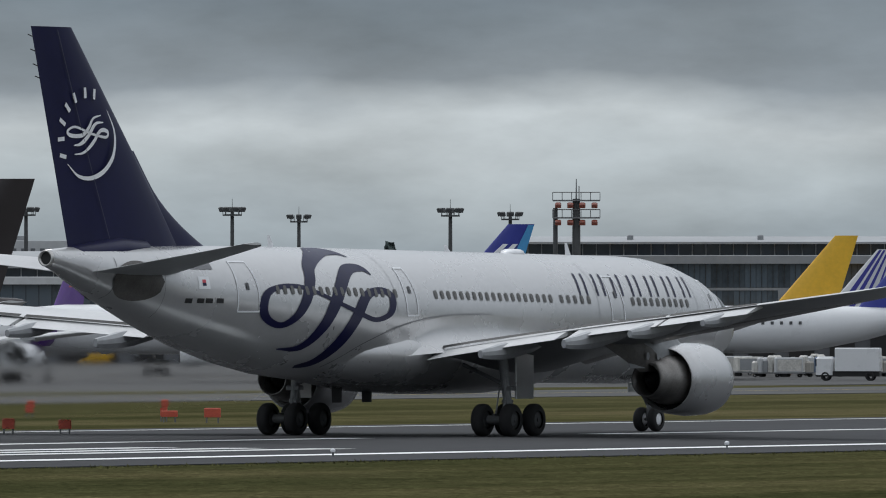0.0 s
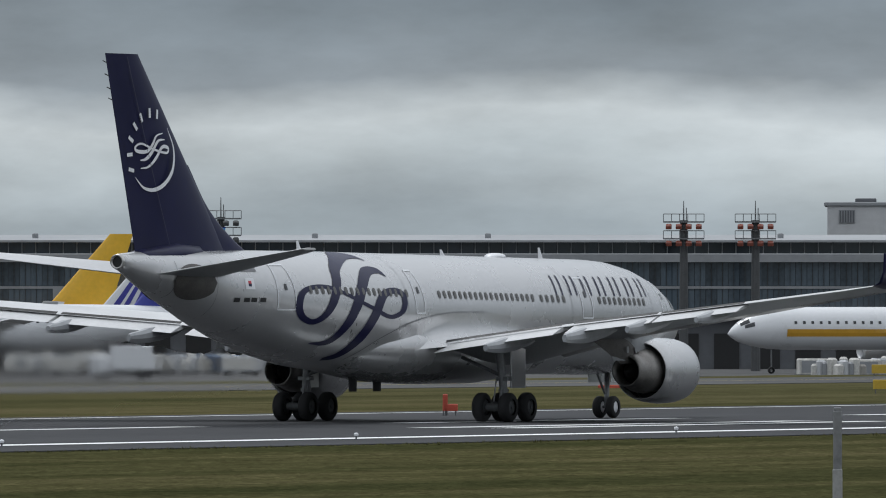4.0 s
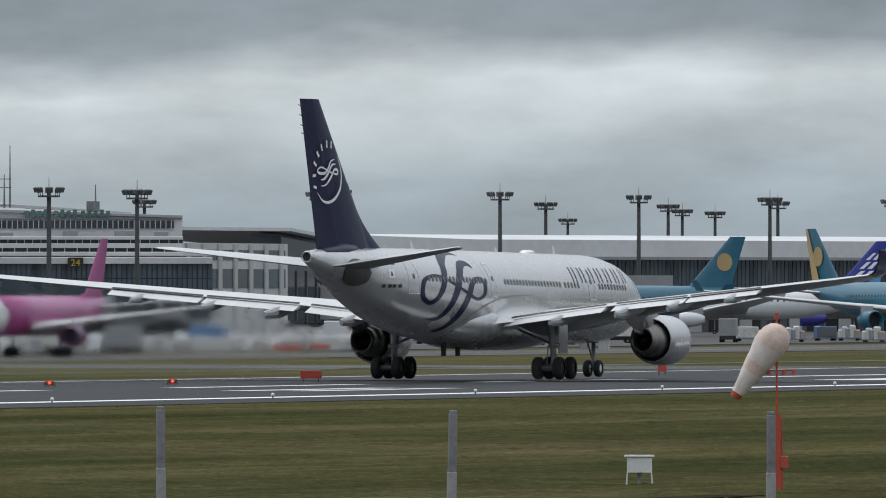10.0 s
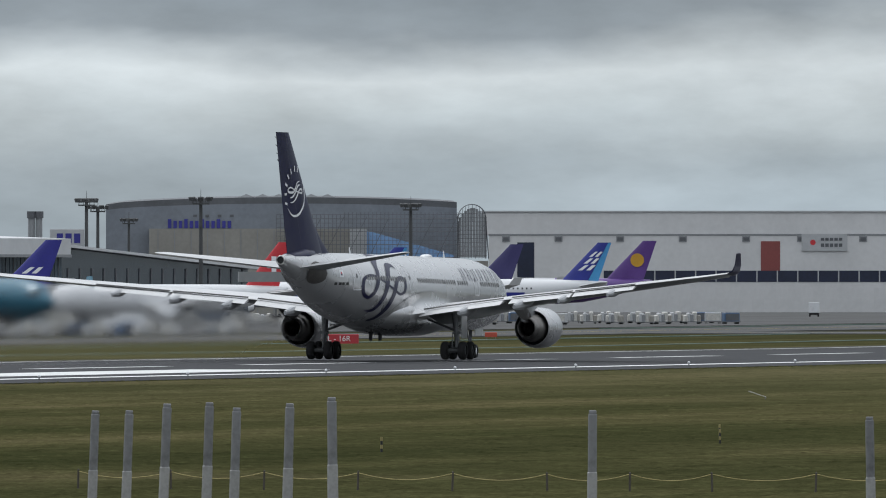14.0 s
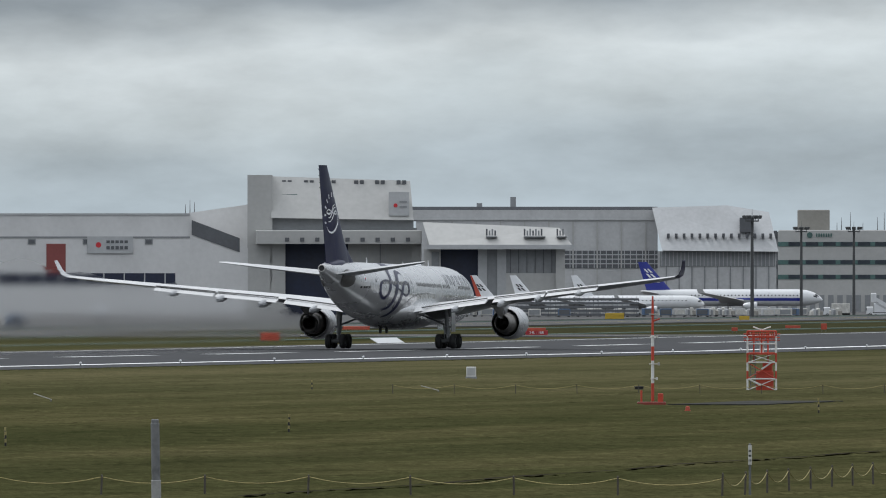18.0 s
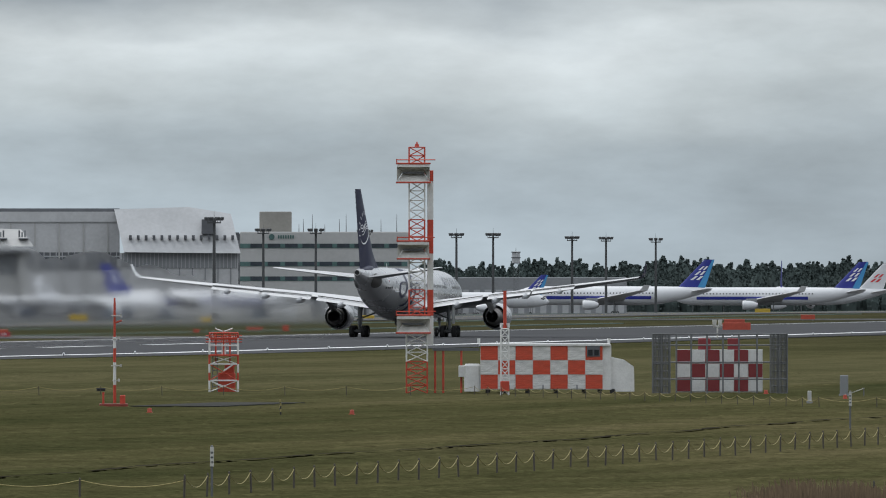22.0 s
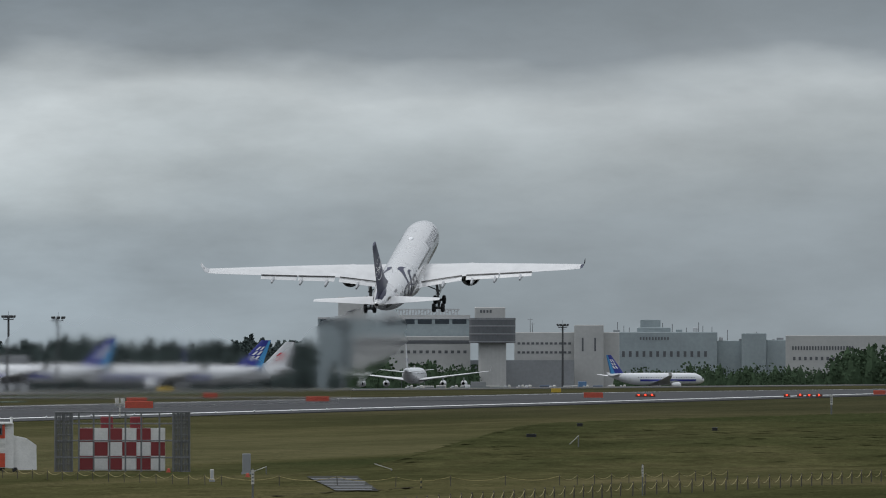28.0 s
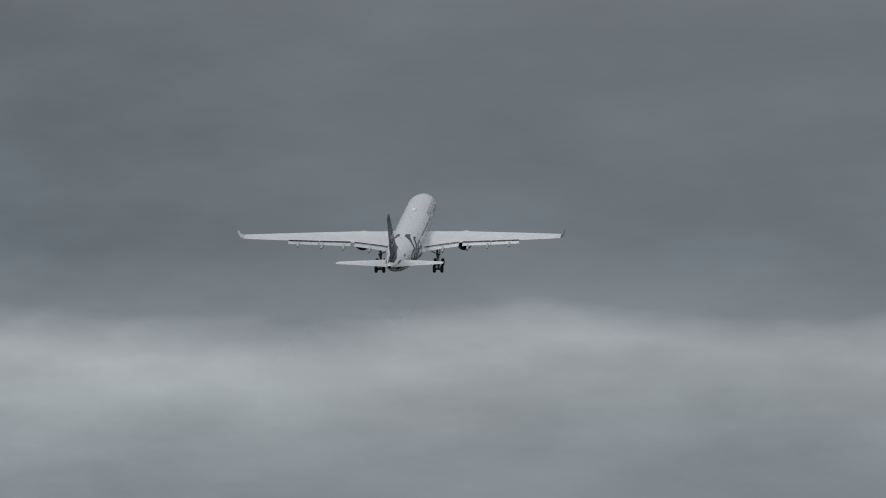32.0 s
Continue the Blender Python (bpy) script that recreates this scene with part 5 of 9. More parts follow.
def piers():
    # long pier along the first stands
    R = 1480
    e, W = site("terminal_pier", 60.0652, R, 65.6321, R, "long low terminal pier with a pale roof and dark glass front", "terminal")
    wall(e, "glass_front", 0, W, 4.6, 10.7, GLASSW, 1.0, 30)
    wall(e, "ground_floor", 0, W, -2.4, 4.6, GREY_D, 2.0, 30)
    wall(e, "fascia", -1, W, 10.7, 11.7, GREY_M, 0.0, 31, 0.1)
    wall(e, "clerestory", 0, W, 11.5, 13.0, GLASSW, 3.0, 29)
    sloped(e, "roof", -3, W, 13.0, 13.25, 13.25, ROOFW, 1.0, 31, 0.8)
    wall(e, "floor_edge", 0, W, 4.2, 4.7, GREY_M, 0.2, 3, 0.08)
    wall(e, "floor_edge", 0, W, 7.6, 7.9, GREY_M, 0.75, 2, 0.0)
    row(e, "glass_pane", 110, 0, W, 4.95, 7.55, GLASSP, y=0.92, fill=0.93, depth=0.08)
    row(e, "glass_pane", 110, 0, W, 7.95, 10.65, GLASSP, y=0.92, fill=0.93, depth=0.08)
    row(e, "mullion", 110, 0, W, 4.9, 10.7, BLACKM, y=0.86, fill=0.05, depth=0.3)
    row(e, "clerestory_post", 90, 0, W, 11.5, 13.0, GREY_M, y=2.7, fill=0.08, depth=0.4)
    row(e, "ground_floor_opening", 30, 2, W, -2.2, 2.4, BLACKM, y=1.85, fill=0.62, depth=0.3)
    for i, (x, w) in enumerate(((30, 24), (150, 16), (228, 40), (330, 20))):
        wall(e, "curtain_panel", x, x + w, 6.4, 7.6, GREY_M, 0.7, 1.2)
    for x in (12, 60, 130, 171, 224, 330, 402):
        wall(e, "roof_vent", x % W, x % W + 0.7, 13.5, 14.12, GREY_M, 12, 13, 0.1)
    # jet bridges
    for x in (70, 175, 290, 385):
        if x < W - 20:
            b = put("boarding_bridge", box(x, x + 3, -26, 1.0, 3.2, 6.2, 0.2), GREY_M, e, "grey boarding bridge")
            put("bridge_leg", join(box(x + 0.6, x + 1.0, -22, -21.4, -2.2, 3.2), box(x + 2.0, x + 2.4, -22, -21.4, -2.2, 3.2)), STEEL, b)
            put("bridge_cab", box(x - 1, x + 4, -30, -26, 2.9, 5.6, 0.3), GREY_M, b)
    # lower range beside the pier
    R = 1640
    e, W = site("terminal_range", 57.2, R, 60.12, R, "low terminal range with a pale roof and navy glass front", "terminal")
    s0 = W * (59.3 - 57.2) / 2.92
    wall(e, "ground_floor", 0, W, -2.4, 5.6, GREY_D, 1.5, 26)
    wall(e, "glass_front", 0, W, 5.6, 8.6, GLASSW, 1.0, 26)
    wall(e, "parapet", 0, W, 8.6, 9.6, PALE, 0.0, 26, 0.1)
    wall(e, "clerestory", 0, W, 9.6, 10.7, GLASSW, 2.0, 25)
    sloped(e, "roof", -2, s0, 10.7, 11.5, 11.5, ROOFW, 0.5, 27, 1.5)
    sloped(e, "low_roof", s0, W, 10.7, 11.0, 11.0, ROOFW, 0.5, 27, 0.4)
    row(e, "glass_pane", 50, 0, W, 5.8, 8.5, GLASSP, y=0.92, fill=0.92, depth=0.08)
    row(e, "clerestory_post", 40, 0, W, 9.6, 10.7, GREY_M, y=1.8, fill=0.07, depth=0.3)
    row(e, "ground_floor_opening", 16, 1, W, -2.2, 2.2, BLACKM, y=1.35, fill=0.6, depth=0.3)
    for x in (10, 31, 52):
        wall(e, "roof_vent", x, x + 1.2, 12.0, 13.4, GREY_M, 10, 12, 0.1)
    # white plant block above the pier
    R = 1560
    e, W = site("plant_block", 64.7113, R, 65.6168, R, "white roof-top plant block with a louvre", "building")
    wall(e, "wall", 0, W, 0, 17.91, PALE, 0, 26, 0.1)
    wall(e, "roof_edge", -0.4, W + 0.4, 17.91, 18.33, GREY_M, -0.3, 26.3, 0.1)
    louv = wall(e, "louvre", 1.4, 3.4, 15.77, 17.36, GREY_M, -0.15, 0.1)
    row(louv, "louvre_blade", 6, 1.45, 3.35, 15.84, 17.29, GREY_D, y=-0.2, fill=0.5, depth=0.1)
    wall(e, "roof_unit", 3.4, 6.0, 18.33, 18.82, GREY_D, 3, 6, 0.1)
    for x in (8, 10.5, 12.5, 15, 17):
        wall(e, "roof_unit", x, x + 1.2, 18.33, 18.54, GREY_M, 3, 6, 0.1)
    wall(e, "lower_wall", 9.5, W, 0, 16.74, PALE, -1.2, 4)


def terminal():
    R = 1620
    e, W = site("terminal_building", 65.6117, R, 68.2017, R, "wide pale terminal with stepped terraces and dark window bands", "terminal")
    k = W / 1000.0
    xl = lambda t, x: x
    ztop, zr = 19.47, 15.80
    zm = 15.16
    sloped(e, "upper_wall", 0, W * 0.37, 5, ztop - 0.3, ztop - 0.45, PALE, 6, 60)
    sloped(e, "upper_wall", W * 0.37, W, 5, 16.9, zr - 0.35, PALE, 8, 60)
    # the long roof falls away along the building and rises towards the rear
    eave = lambda q: 17.05 - 1.6 * max(0.0, (q - 0.30) / 0.70)
    crest = lambda q: ztop + 0.1 - (ztop - zr) * ease(max(0.0, q - 0.36) / 0.64) ** 0.9
    nq = 14
    for q0, q1, ya, yb, mat in ((0.0, 0.40, 5.5, 60, ROOFW), (0.34, 1.0, 7.5, 62, ROOFW)):
        V = []
        for i in range(nq + 1):
            q = q0 + (q1 - q0) * i / nq
            za = ztop - 0.25 if q0 == 0.0 else eave(q)
            V += [(W * q, ya, za), (W * q, yb, max(za + 0.3, crest(q))), (W * q, ya, za - 0.32), (W * q, yb, za - 0.32)]
        F = []
        for i in range(nq):
            a = 4 * i
            F += [(a, a + 4, a + 5, a + 1), (a, a + 2, a + 6, a + 4), (a + 2, a + 3, a + 7, a + 6)]
        put("roof", (V, F + [(0, 1, 3, 2), (4 * nq, 4 * nq + 2, 4 * nq + 3, 4 * nq + 1)]), mat, e, "pale sheet roof")
    for q, lift in ((0.42, 0.25), (0.50, 0.5), (0.58, 0.35), (0.66, 0.6), (0.74, 0.4), (0.82, 0.65)):
        za, zb = eave(q), crest(q)
        x0, x1, y0 = W * (q - 0.13), W * (q + 0.10), 8 + 52 * lift
        z0, z1 = za + (crest(q - 0.13) - za) * lift + 0.1, za + (crest(q + 0.1) - za) * lift - 0.1
        put("roof_rib", ([(x0, y0, z0), (x1, y0, z1), (x1, y0 + 1, z1 + 0.16), (x0, y0 + 1, z0 + 0.16), (x0, y0 + 3, z0), (x1, y0 + 3, z1)], [(0, 1, 2, 3), (3, 2, 5, 4), (0, 4, 5, 1)]), GREY_D, e, "dark roof rib")
    for q, w2 in ((0.055, 5.0), (0.30, 3.0), (0.46, 2.2), (0.60, 1.6)):
        wall(e, "roof_unit", W * q, W * q + w2, crest(q) - 0.6, crest(q) + 0.45, GREY_M, 45, 50, 0.1)
    # mid-grey strip draws the shadow line below the eave
    wall(e, "eave_shadow_gap", W * 0.36, W, 15.02, 15.16, GREY_M, 7.7, 8.2)
    wall(e, "window_band", W * 0.13, W * 0.325, 13.93, 15.23, GLASSW, 5.9, 7)
    wall(e, "window_band", W * 0.37, W * 0.39, 14.08, 15.23, GLASSW, 5.9, 7)
    wall(e, "recess", W * 0.12, W * 0.20, 16.67, 17.60, GREY_D, 5.9, 7)
    row(e, "pipe_outlet", 4, W * 0.20, W * 0.33, 16.74, 17.39, GREY_D, y=5.8, fill=0.3)
    wall(e, "window_band", W * 0.43, W * 0.985, 13.79, 14.80, GLASSW, 7.8, 9)
    row(e, "window_mullion", 60, W * 0.43, W * 0.985, 13.72, 14.87, GREY_L, y=7.6, fill=0.16, depth=0.3)
    for q0, n in ((0.725, 4), (0.776, 4), (0.823, 5)):
        for i in range(n):
            x0 = W * q0 + i * 0.80
            wall(e, "title_bar", x0, x0 + 0.5, 15.25, 16.05 + 0.15 * (i % 2), GREENB, 7.35, 7.6, label="dull green sign bar")
    for z0, z1, xa, xb, y in ((12.35, 12.78, 0.0, 1.0, 4.0), (11.27, 11.85, 0.26, 1.0, 2.5), (10.27, 10.77, 0.0, 1.05, 1.0)):
        wall(e, "terrace_slab", W * xa, W * xb, z0, z1, PALE, y, 20, 0.08)
    for z, xa, xb, y in ((12.78, 0.36, 0.62, 4.2), (11.85, 0.30, 0.86, 2.7), (11.85, 0.90, 1.0, 2.7)):
        wall(e, "terrace_rail", W * xa, W * xb, z + 0.55, z + 0.65, PALE, y, y + 0.1)
        row(e, "rail_post", int(70 * (xb - xa)), W * xa, W * xb, z, z + 0.6, GREY_L, y=y, fill=0.06, depth=0.1)
    put("canopy", ([(W * 0.34, 1.2, 11.9), (W * 0.60, 1.2, 12.45), (W * 0.60, 8, 12.9), (W * 0.34, 8, 12.5), (W * 0.34, 1.2, 11.8), (W * 0.60, 1.2, 12.3)], [(0, 1, 2, 3), (0, 4, 5, 1)]), ROOFB, e, "pale sloping canopy")
    for q in (0.02, 0.09, 0.17, 0.27, 0.33, 0.44, 0.53, 0.68, 0.79, 0.88, 0.95):
        wall(e, "terrace_unit", W * q, W * q + 1.5 + 2.0 * ((q * 37) % 1.0), 12.78, 13.25 + 0.4 * ((q * 53) % 1.0), GREY_D if (q * 29) % 1.0 < 0.5 else GREY_M, 4.4, 5.6, 0.08)
    for z0, z1, y in ((11.85, 12.35, 5.0), (10.77, 11.27, 3.2)):
        wall(e, "terrace_glazing", 0, W, z0, z1, GLASSW, y, 20)
    row(e, "terrace_post", 46, 0, W, 10.77, 11.27, GREY_L, y=2.6, fill=0.07, depth=0.2)
    wall(e, "fascia", -2, W * 1.05, 9.26, 10.12, PALE, 0.2, 20, 0.1)
    wall(e, "glass_front", 0, W * 1.05, 1.8, 9.26, GLASSW, 1.0, 20)
    row(e, "glass_pane", 60, 0, W * 1.05, 1.85, 7.32, GLASSP, y=0.92, fill=0.88, depth=0.08)
    row(e, "glass_pane", 60, 0, W * 1.05, 7.46, 9.19, GLASSP, y=0.92, fill=0.88, depth=0.08)
    row(e, "mullion", 60, 0, W * 1.05, 1.8, 9.26, BLACKM, y=0.86, fill=0.10, depth=0.3)
    wall(e, "floor_edge", 0, W * 1.05, 1.4, 2.2, GREY_M, 0.2, 3, 0.08)
    wall(e, "ground_floor", 0, W * 1.05, -2.5, 1.4, GREY_M, 2.0, 20)
    row(e, "ground_floor_opening", 22, 1, W * 1.05, -2.3, 1.0, BLACKM, y=1.85, fill=0.55, depth=0.3)
    for t0, z1, arms in ((0.222, 25.22, 0), (0.268, 22.99, 3), (0.352, 22.78, 2), (0.385, 21.99, 0), (0.70, 24.50, 0), (0.665, 20.91, 2), (0.69, 20.77, 2), (0.85, 19.47, 0), (0.93, 18.97, 0)):
        antenna(e, W * t0, 16, ztop - 3.0, z1, arms)
    wall(e, "roof_house", W * 0.205, W * 0.245, ztop, 20.26, GREY_M, 14, 18, 0.1)
    # gate number boards
    for x, num in ((W * 0.6313, "23"), (W * 0.8118, "24")):
        b = put("gate_board", box(x - 1.0, x + 1.0, -0.3, -0.05, 8.83, 10.05, 0.05), BLACKM, e, "black gate number board")
        cu = bpy.data.curves.new("gate_number", "FONT")
        cu.body, cu.size, cu.align_x, cu.extrude = num, 1.25, "CENTER", 0.01
        cu.materials.append(SIGNY)
        o = new("gate_number", cu)
        o.parent, o.matrix_basis = b, pose(x, -0.34, 8.97, 90, 0, 0)
    wall(e, "blue_mast", W * 0.6705, W * 0.6705 + 0.4, -2, 13.93, BLUE_R, -0.6, -0.2)
    # boarding bridges on legs
    for q in (0.10, 0.24, 0.36, 0.47, 0.60, 0.72, 0.83, 0.95):
        x = W * q
        b = put("boarding_bridge", box(x, x + 3.2, -24, 0.5, 2.2, 5.0, 0.2), GREY_L if q in (0.24, 0.6) else GREY_M, e, "grey boarding bridge")
        put("bridge_leg", join(box(x + 0.5, x + 0.9, -20, -19.4, -2.3, 2.3), box(x + 2.2, x + 2.6, -20, -19.4, -2.3, 2.3)), STEEL, b)
        cab = put("bridge_cab", box(x - 0.2, x + 3.4, -27, -24, 2.3, 4.9, 0.4), GREY_M, b, "grey bridge cab")
        put("cab_window", box(x + 0.3, x + 2.9, -27.05, -26.95, 3.5, 4.3), GLASS_D, cab)
    # lower blocks at its end
    e2, W2 = site("terminal_wing", 68.0365, 1640, 68.6685, 1700, "low grey terminal wing with a plant room on its roof", "terminal")
    wall(e2, "wall", 0, W2, -2.5, 12.08, PALE, 0, 25)
    wall(e2, "window_band", W2 * 0.05, W2 * 0.98, 9.87, 11.20, GLASSW, -0.1, 1)
    wall(e2, "window_band", W2 * 0.05, W2 * 0.98, 6.19, 8.69, GLASSW, -0.1, 1)
    row(e2, "wall_pier", 9, 0, W2, -2.4, 12.01, CREAM, y=-0.3, fill=0.22, depth=0.4)
    wall(e2, "plant_room", W2 * 0.0, W2 * 0.17, 8, 15.54, GREY_L, 4, 20, 0.1)
    wall(e2, "plant_room", W2 * 0.17, W2 * 0.33, 8, 14.07, TEALG, 4, 20, 0.1)
    wall(e2, "plant_mast", W2 * 0.04, W2 * 0.08, 14, 17.38, STEEL, 8, 9)


def satellite():
    e, W = site("satellite_terminal", 68.6202, 1920, 69.5075, 2010, "satellite terminal with a sloping white roof over dark glass", "terminal")
    za, zb = 15.50, 12.54
    V = [(-2, -3, za - 0.15), (W, -3, 9.6), (W + 10, 42, 13.7), (15, 42, za + 0.35)]
    put("roof", (V + [(a, b, c - 0.5) for a, b, c in V], [(0, 1, 2, 3), (7, 6, 5, 4), (0, 4, 5, 1), (1, 5, 6, 2), (2, 6, 7, 3), (3, 7, 4, 0)]), ROOFB, e, "white sloping sheet roof")
    for k in range(5):
        u0, u1 = 0.12 + 0.17 * k, 0.2 + 0.17 * k
        at = lambda u, v: (-2 + (W + 2) * u, -3 + 45 * v, (za - 0.15) * (1 - u) * (1 - v) + 9.6 * u * (1 - v) + 13.7 * u * v + (za + 0.35) * (1 - u) * v + 0.05)
        put("roof_seam", ([at(u0, 0.01), at(u0 + 0.006, 0.01), at(u1 + 0.006, 0.99), at(u1, 0.99)], [(0, 1, 2, 3)]), GREY_M, e)
    sloped(e, "glass_front", 2, W, 1, za - 1.0, 9.0, GLASSW, 0, 5)
    wall(e, "ground_floor", 2, W, -2.5, 1, GREY_M, 0.5, 5)
    row(e, "mullion", 20, 2, W, 1, 8.9, GREY_D, y=-0.2, fill=0.08, depth=0.3)
    wall(e, "link_block", 20, W, 1.5, 6.5, CREAM, -8, 0, 0.1)
    row(e, "link_window", 12, 21, W - 1, 3.4, 5.2, GLASSW, y=-8.1, fill=0.6)
    e, W = site("satellite_pier", 69.4694, 2080, 71.9517, 2200, "long satellite pier with a pale roof over dark glass", "terminal")
    zt, zl = 14.30, 11.55
    sloped(e, "roof", 0, W, zl, zt, zt, ROOFB, -2, 30, 1.0)
    wall(e, "roof_edge", 0, W, zl - 0.5, zl, GREY_M, -2.2, 30)
    wall(e, "glass_front", 0, W, 4.6, zl - 0.5, GLASSW, 0, 30)
    wall(e, "floor_edge", 0, W, 4.0, 4.6, GREY_L, -0.8, 2, 0.08)
    wall(e, "ground_floor", 0, W, -2.6, 4.0, GREY_D, 1.0, 30)
    row(e, "glass_pane", 70, 0, W, 4.65, zl - 0.55, GLASSP, y=-0.08, fill=0.92, depth=0.08)
    row(e, "mullion", 70, 0, W, 4.6, zl - 0.5, GREY_D, y=-0.2, fill=0.06, depth=0.3)
    row(e, "ground_floor_opening", 28, 0, W, -2.4, 2.8, BLACKM, y=0.9, fill=0.6, depth=0.3)
    row(e, "ground_floor_panel", 11, 0, W, -2.4, 3.6, CREAM, y=0.7, fill=0.25, depth=0.3)
    for x in (W * 0.2, W * 0.45, W * 0.7, W * 0.9):
        b = put("boarding_bridge", box(x, x + 3, -24, 1.0, 2.8, 5.8, 0.2), GREY_M, e, "grey boarding bridge")
        put("bridge_leg", join(box(x + 0.6, x + 1.0, -20, -19.4, -2.2, 2.8), box(x + 2.0, x + 2.4, -20, -19.4, -2.2, 2.8)), STEEL, b)
    # its far end, where the roof comes down over dark glass
    e, W = site("pier_end", 71.9517, 2200, 72.79, 2290, "end of the satellite pier, pale roof over dark glass", "terminal")
    sloped(e, "glass_front", 0, W, 1.5, 12.9, 9.3, GLASSW, 0, 8)
    V = [(-1, -1.5, 13.3), (W + 2, -1.5, 9.55), (W + 2, 9, 9.8), (-1, 9, 13.7)]
    put("roof", (V + [(a, b, c - 0.45) for a, b, c in V], [(0, 1, 2, 3), (7, 6, 5, 4), (0, 4, 5, 1), (1, 5, 6, 2), (2, 6, 7, 3), (3, 7, 4, 0)]), ROOFB, e)
    wall(e, "floor_edge", 0, W, 5.0, 5.4, GREY_L, -0.4, 2)
    wall(e, "ground_floor", 0, W, -2.6, 1.5, GREY_M, 0.5, 8)
    row(e, "mullion", 16, 0, W, 1.5, 9.2, GREY_D, y=-0.15, fill=0.08, depth=0.2)
    row(e, "ground_floor_opening", 10, 0, W, -2.4, 1.0, BLACKM, y=0.4, fill=0.55, depth=0.3)
    # low brown-grey range under the far sky at the first seconds
    e, W = site("cargo_block", 57.5740, 2300, 58.1075, 2300, "pale distant cargo block", "building")
    wall(e, "wall", 0, W, -3, 17.78, GREY_L, 0, 20, 0.1)
    row(e, "window", 12, 1, W, 14.82, 16.35, GREY_D, fill=0.5)
    wall(e, "roof_house", W * 0.3, W * 0.5, 8, 18.60, GREY_M, 2, 8)


def cargo_hangars():
    R = 3250
    e, W = site("cargo_hangar", 72.1500, R, 73.8639, R, "big grey cargo hangar with a curved roof behind scaffold screens", "hangar")
    x = lambda px: (px - 578) / 674.0 * W
    zt = lambda y: 5.5 + (512.8 - y) / 22530 * R
    n = 24
    V, F = [], []
    for i in range(n + 1):
        u = i / n
        xx = x(578) + (x(1200) - x(578)) * u
        top = zt(362) + (zt(349) - zt(362)) * math.sin(math.pi * min(1.0, u * 0.95)) ** 0.6
        V += [(xx, 6, -3), (xx, 6, zt(372) + (top - zt(362)) * 0.9), (xx, 6, top), (xx, 90, top + 1)]
    for i in range(n):
        a = 4 * i
        F.append((a, a + 4, a + 5, a + 1))
    put("wall", ([V[k] for i in range(n + 1) for k in (4 * i, 4 * i + 1)], [(2 * i, 2 * i + 2, 2 * i + 3, 2 * i + 1) for i in range(n)]), SLATE, e)
    put("roof", (V, [(4 * i + k, 4 * i + 4 + k, 4 * i + 5 + k, 4 * i + 1 + k) for i in range(n) for k in (1, 2)]), GREY_D, e)
    for i in range(6):
        xx = x(812) + i * (x(985) - x(812)) / 6
        put("roof_light", ([(xx, 12, zt(349)), (xx + 4.2, 12, zt(349)), (xx + 2.1, 12, zt(343)), (xx, 16, zt(349)), (xx + 4.2, 16, zt(349)), (xx + 2.1, 16, zt(343))], [(0, 1, 2), (3, 5, 4), (0, 2, 5, 3), (1, 4, 5, 2)]), GREY_L, e)
    for i in range(12):
        xa = x(688 + i * 9.6)
        wall(e, "title_bar", xa, xa + x(694) - x(688), zt(404), zt(391 if i % 3 else 388), SBLUE, 5.7, 6.0)
    row(e, "high_window", 4, x(725), x(812), zt(384), zt(380), GREY_D, y=5.8, fill=0.3)
    wall(e, "front_annex", x(655), x(1040), -3, zt(405), TAN, 0, 6)
    wall(e, "annex_panel", x(1010), x(1040), -3, zt(406), GREY_L, -0.4, 0)
    row(e, "annex_joint", 12, x(656), x(1008), -2.5, zt(408), GREY_M, y=-0.1, fill=0.05)
    put("blue_roof", ([(x(1040), -1, zt(458)), (x(1195), -1, zt(462)), (x(1195), 3, zt(452)), (x(1040), 3, zt(408)), (x(1040), 3, zt(458)), (x(1195), 3, zt(462))], [(0, 1, 2, 3), (0, 4, 5, 1), (3, 2, 5, 4)]), BLUE_R, e, "blue sheet roof")
    wall(e, "side_shed", x(1040), x(1255), -3, zt(462), TAN, 0, 10)
    row(e, "shed_door", 8, x(1045), x(1250), -2.5, zt(472), GREY_M, y=-0.1, fill=0.7)
    # netted scaffold before the right half, closed by an arched lattice end
    net = []
    n = 46
    for i in range(n):
        px = 880 + i * 320.0 / (n - 1)
        net.append(tube((x(px), -2, zt(458)), (x(px), -2, zt(381 if px < 1000 else 376)), 0.06, n=4))
    for j in range(11):
        y = 456 - 7.6 * j
        net.append(tube((x(880), -2, zt(y)), (x(1205), -2, zt(y)), 0.05 if j % 3 else 0.09, n=4))
    for i in range(8):
        px = 884 + 40 * i
        net.append(tube((x(px), -2.1, zt(456)), (x(px + 36), -2.1, zt(384)), 0.07, n=4))
    tagged(put("scaffold_screen", join(*net), GREY_D, e, "dark scaffold poles before the hangar"), kind="stuff")
    arch = []
    for dy in (-2.0, 1.0, 4.0):
        ring = []
        for i in range(17):
            a = math.pi * i / 16
            px = 1226 - 25 * math.cos(a)
            ring.append((x(px), dy, zt(392 - 30 * math.sin(a) ** 0.8)))
        arch.append(path_tube([(x(1201), dy, zt(458))] + ring + [(x(1256), dy, zt(458))], 0.09, 4))
    for i in range(13):
        a = math.pi * i / 12
        px, top = 1226 - 25 * math.cos(a), 392 - 30 * math.sin(a) ** 0.8
        arch.append(tube((x(px), -2, zt(458)), (x(px + 1), -2, zt(top)), 0.055, n=4))
        arch.append(tube((x(px), -2, zt(top)), (x(px), 4, zt(top)), 0.05, n=4))
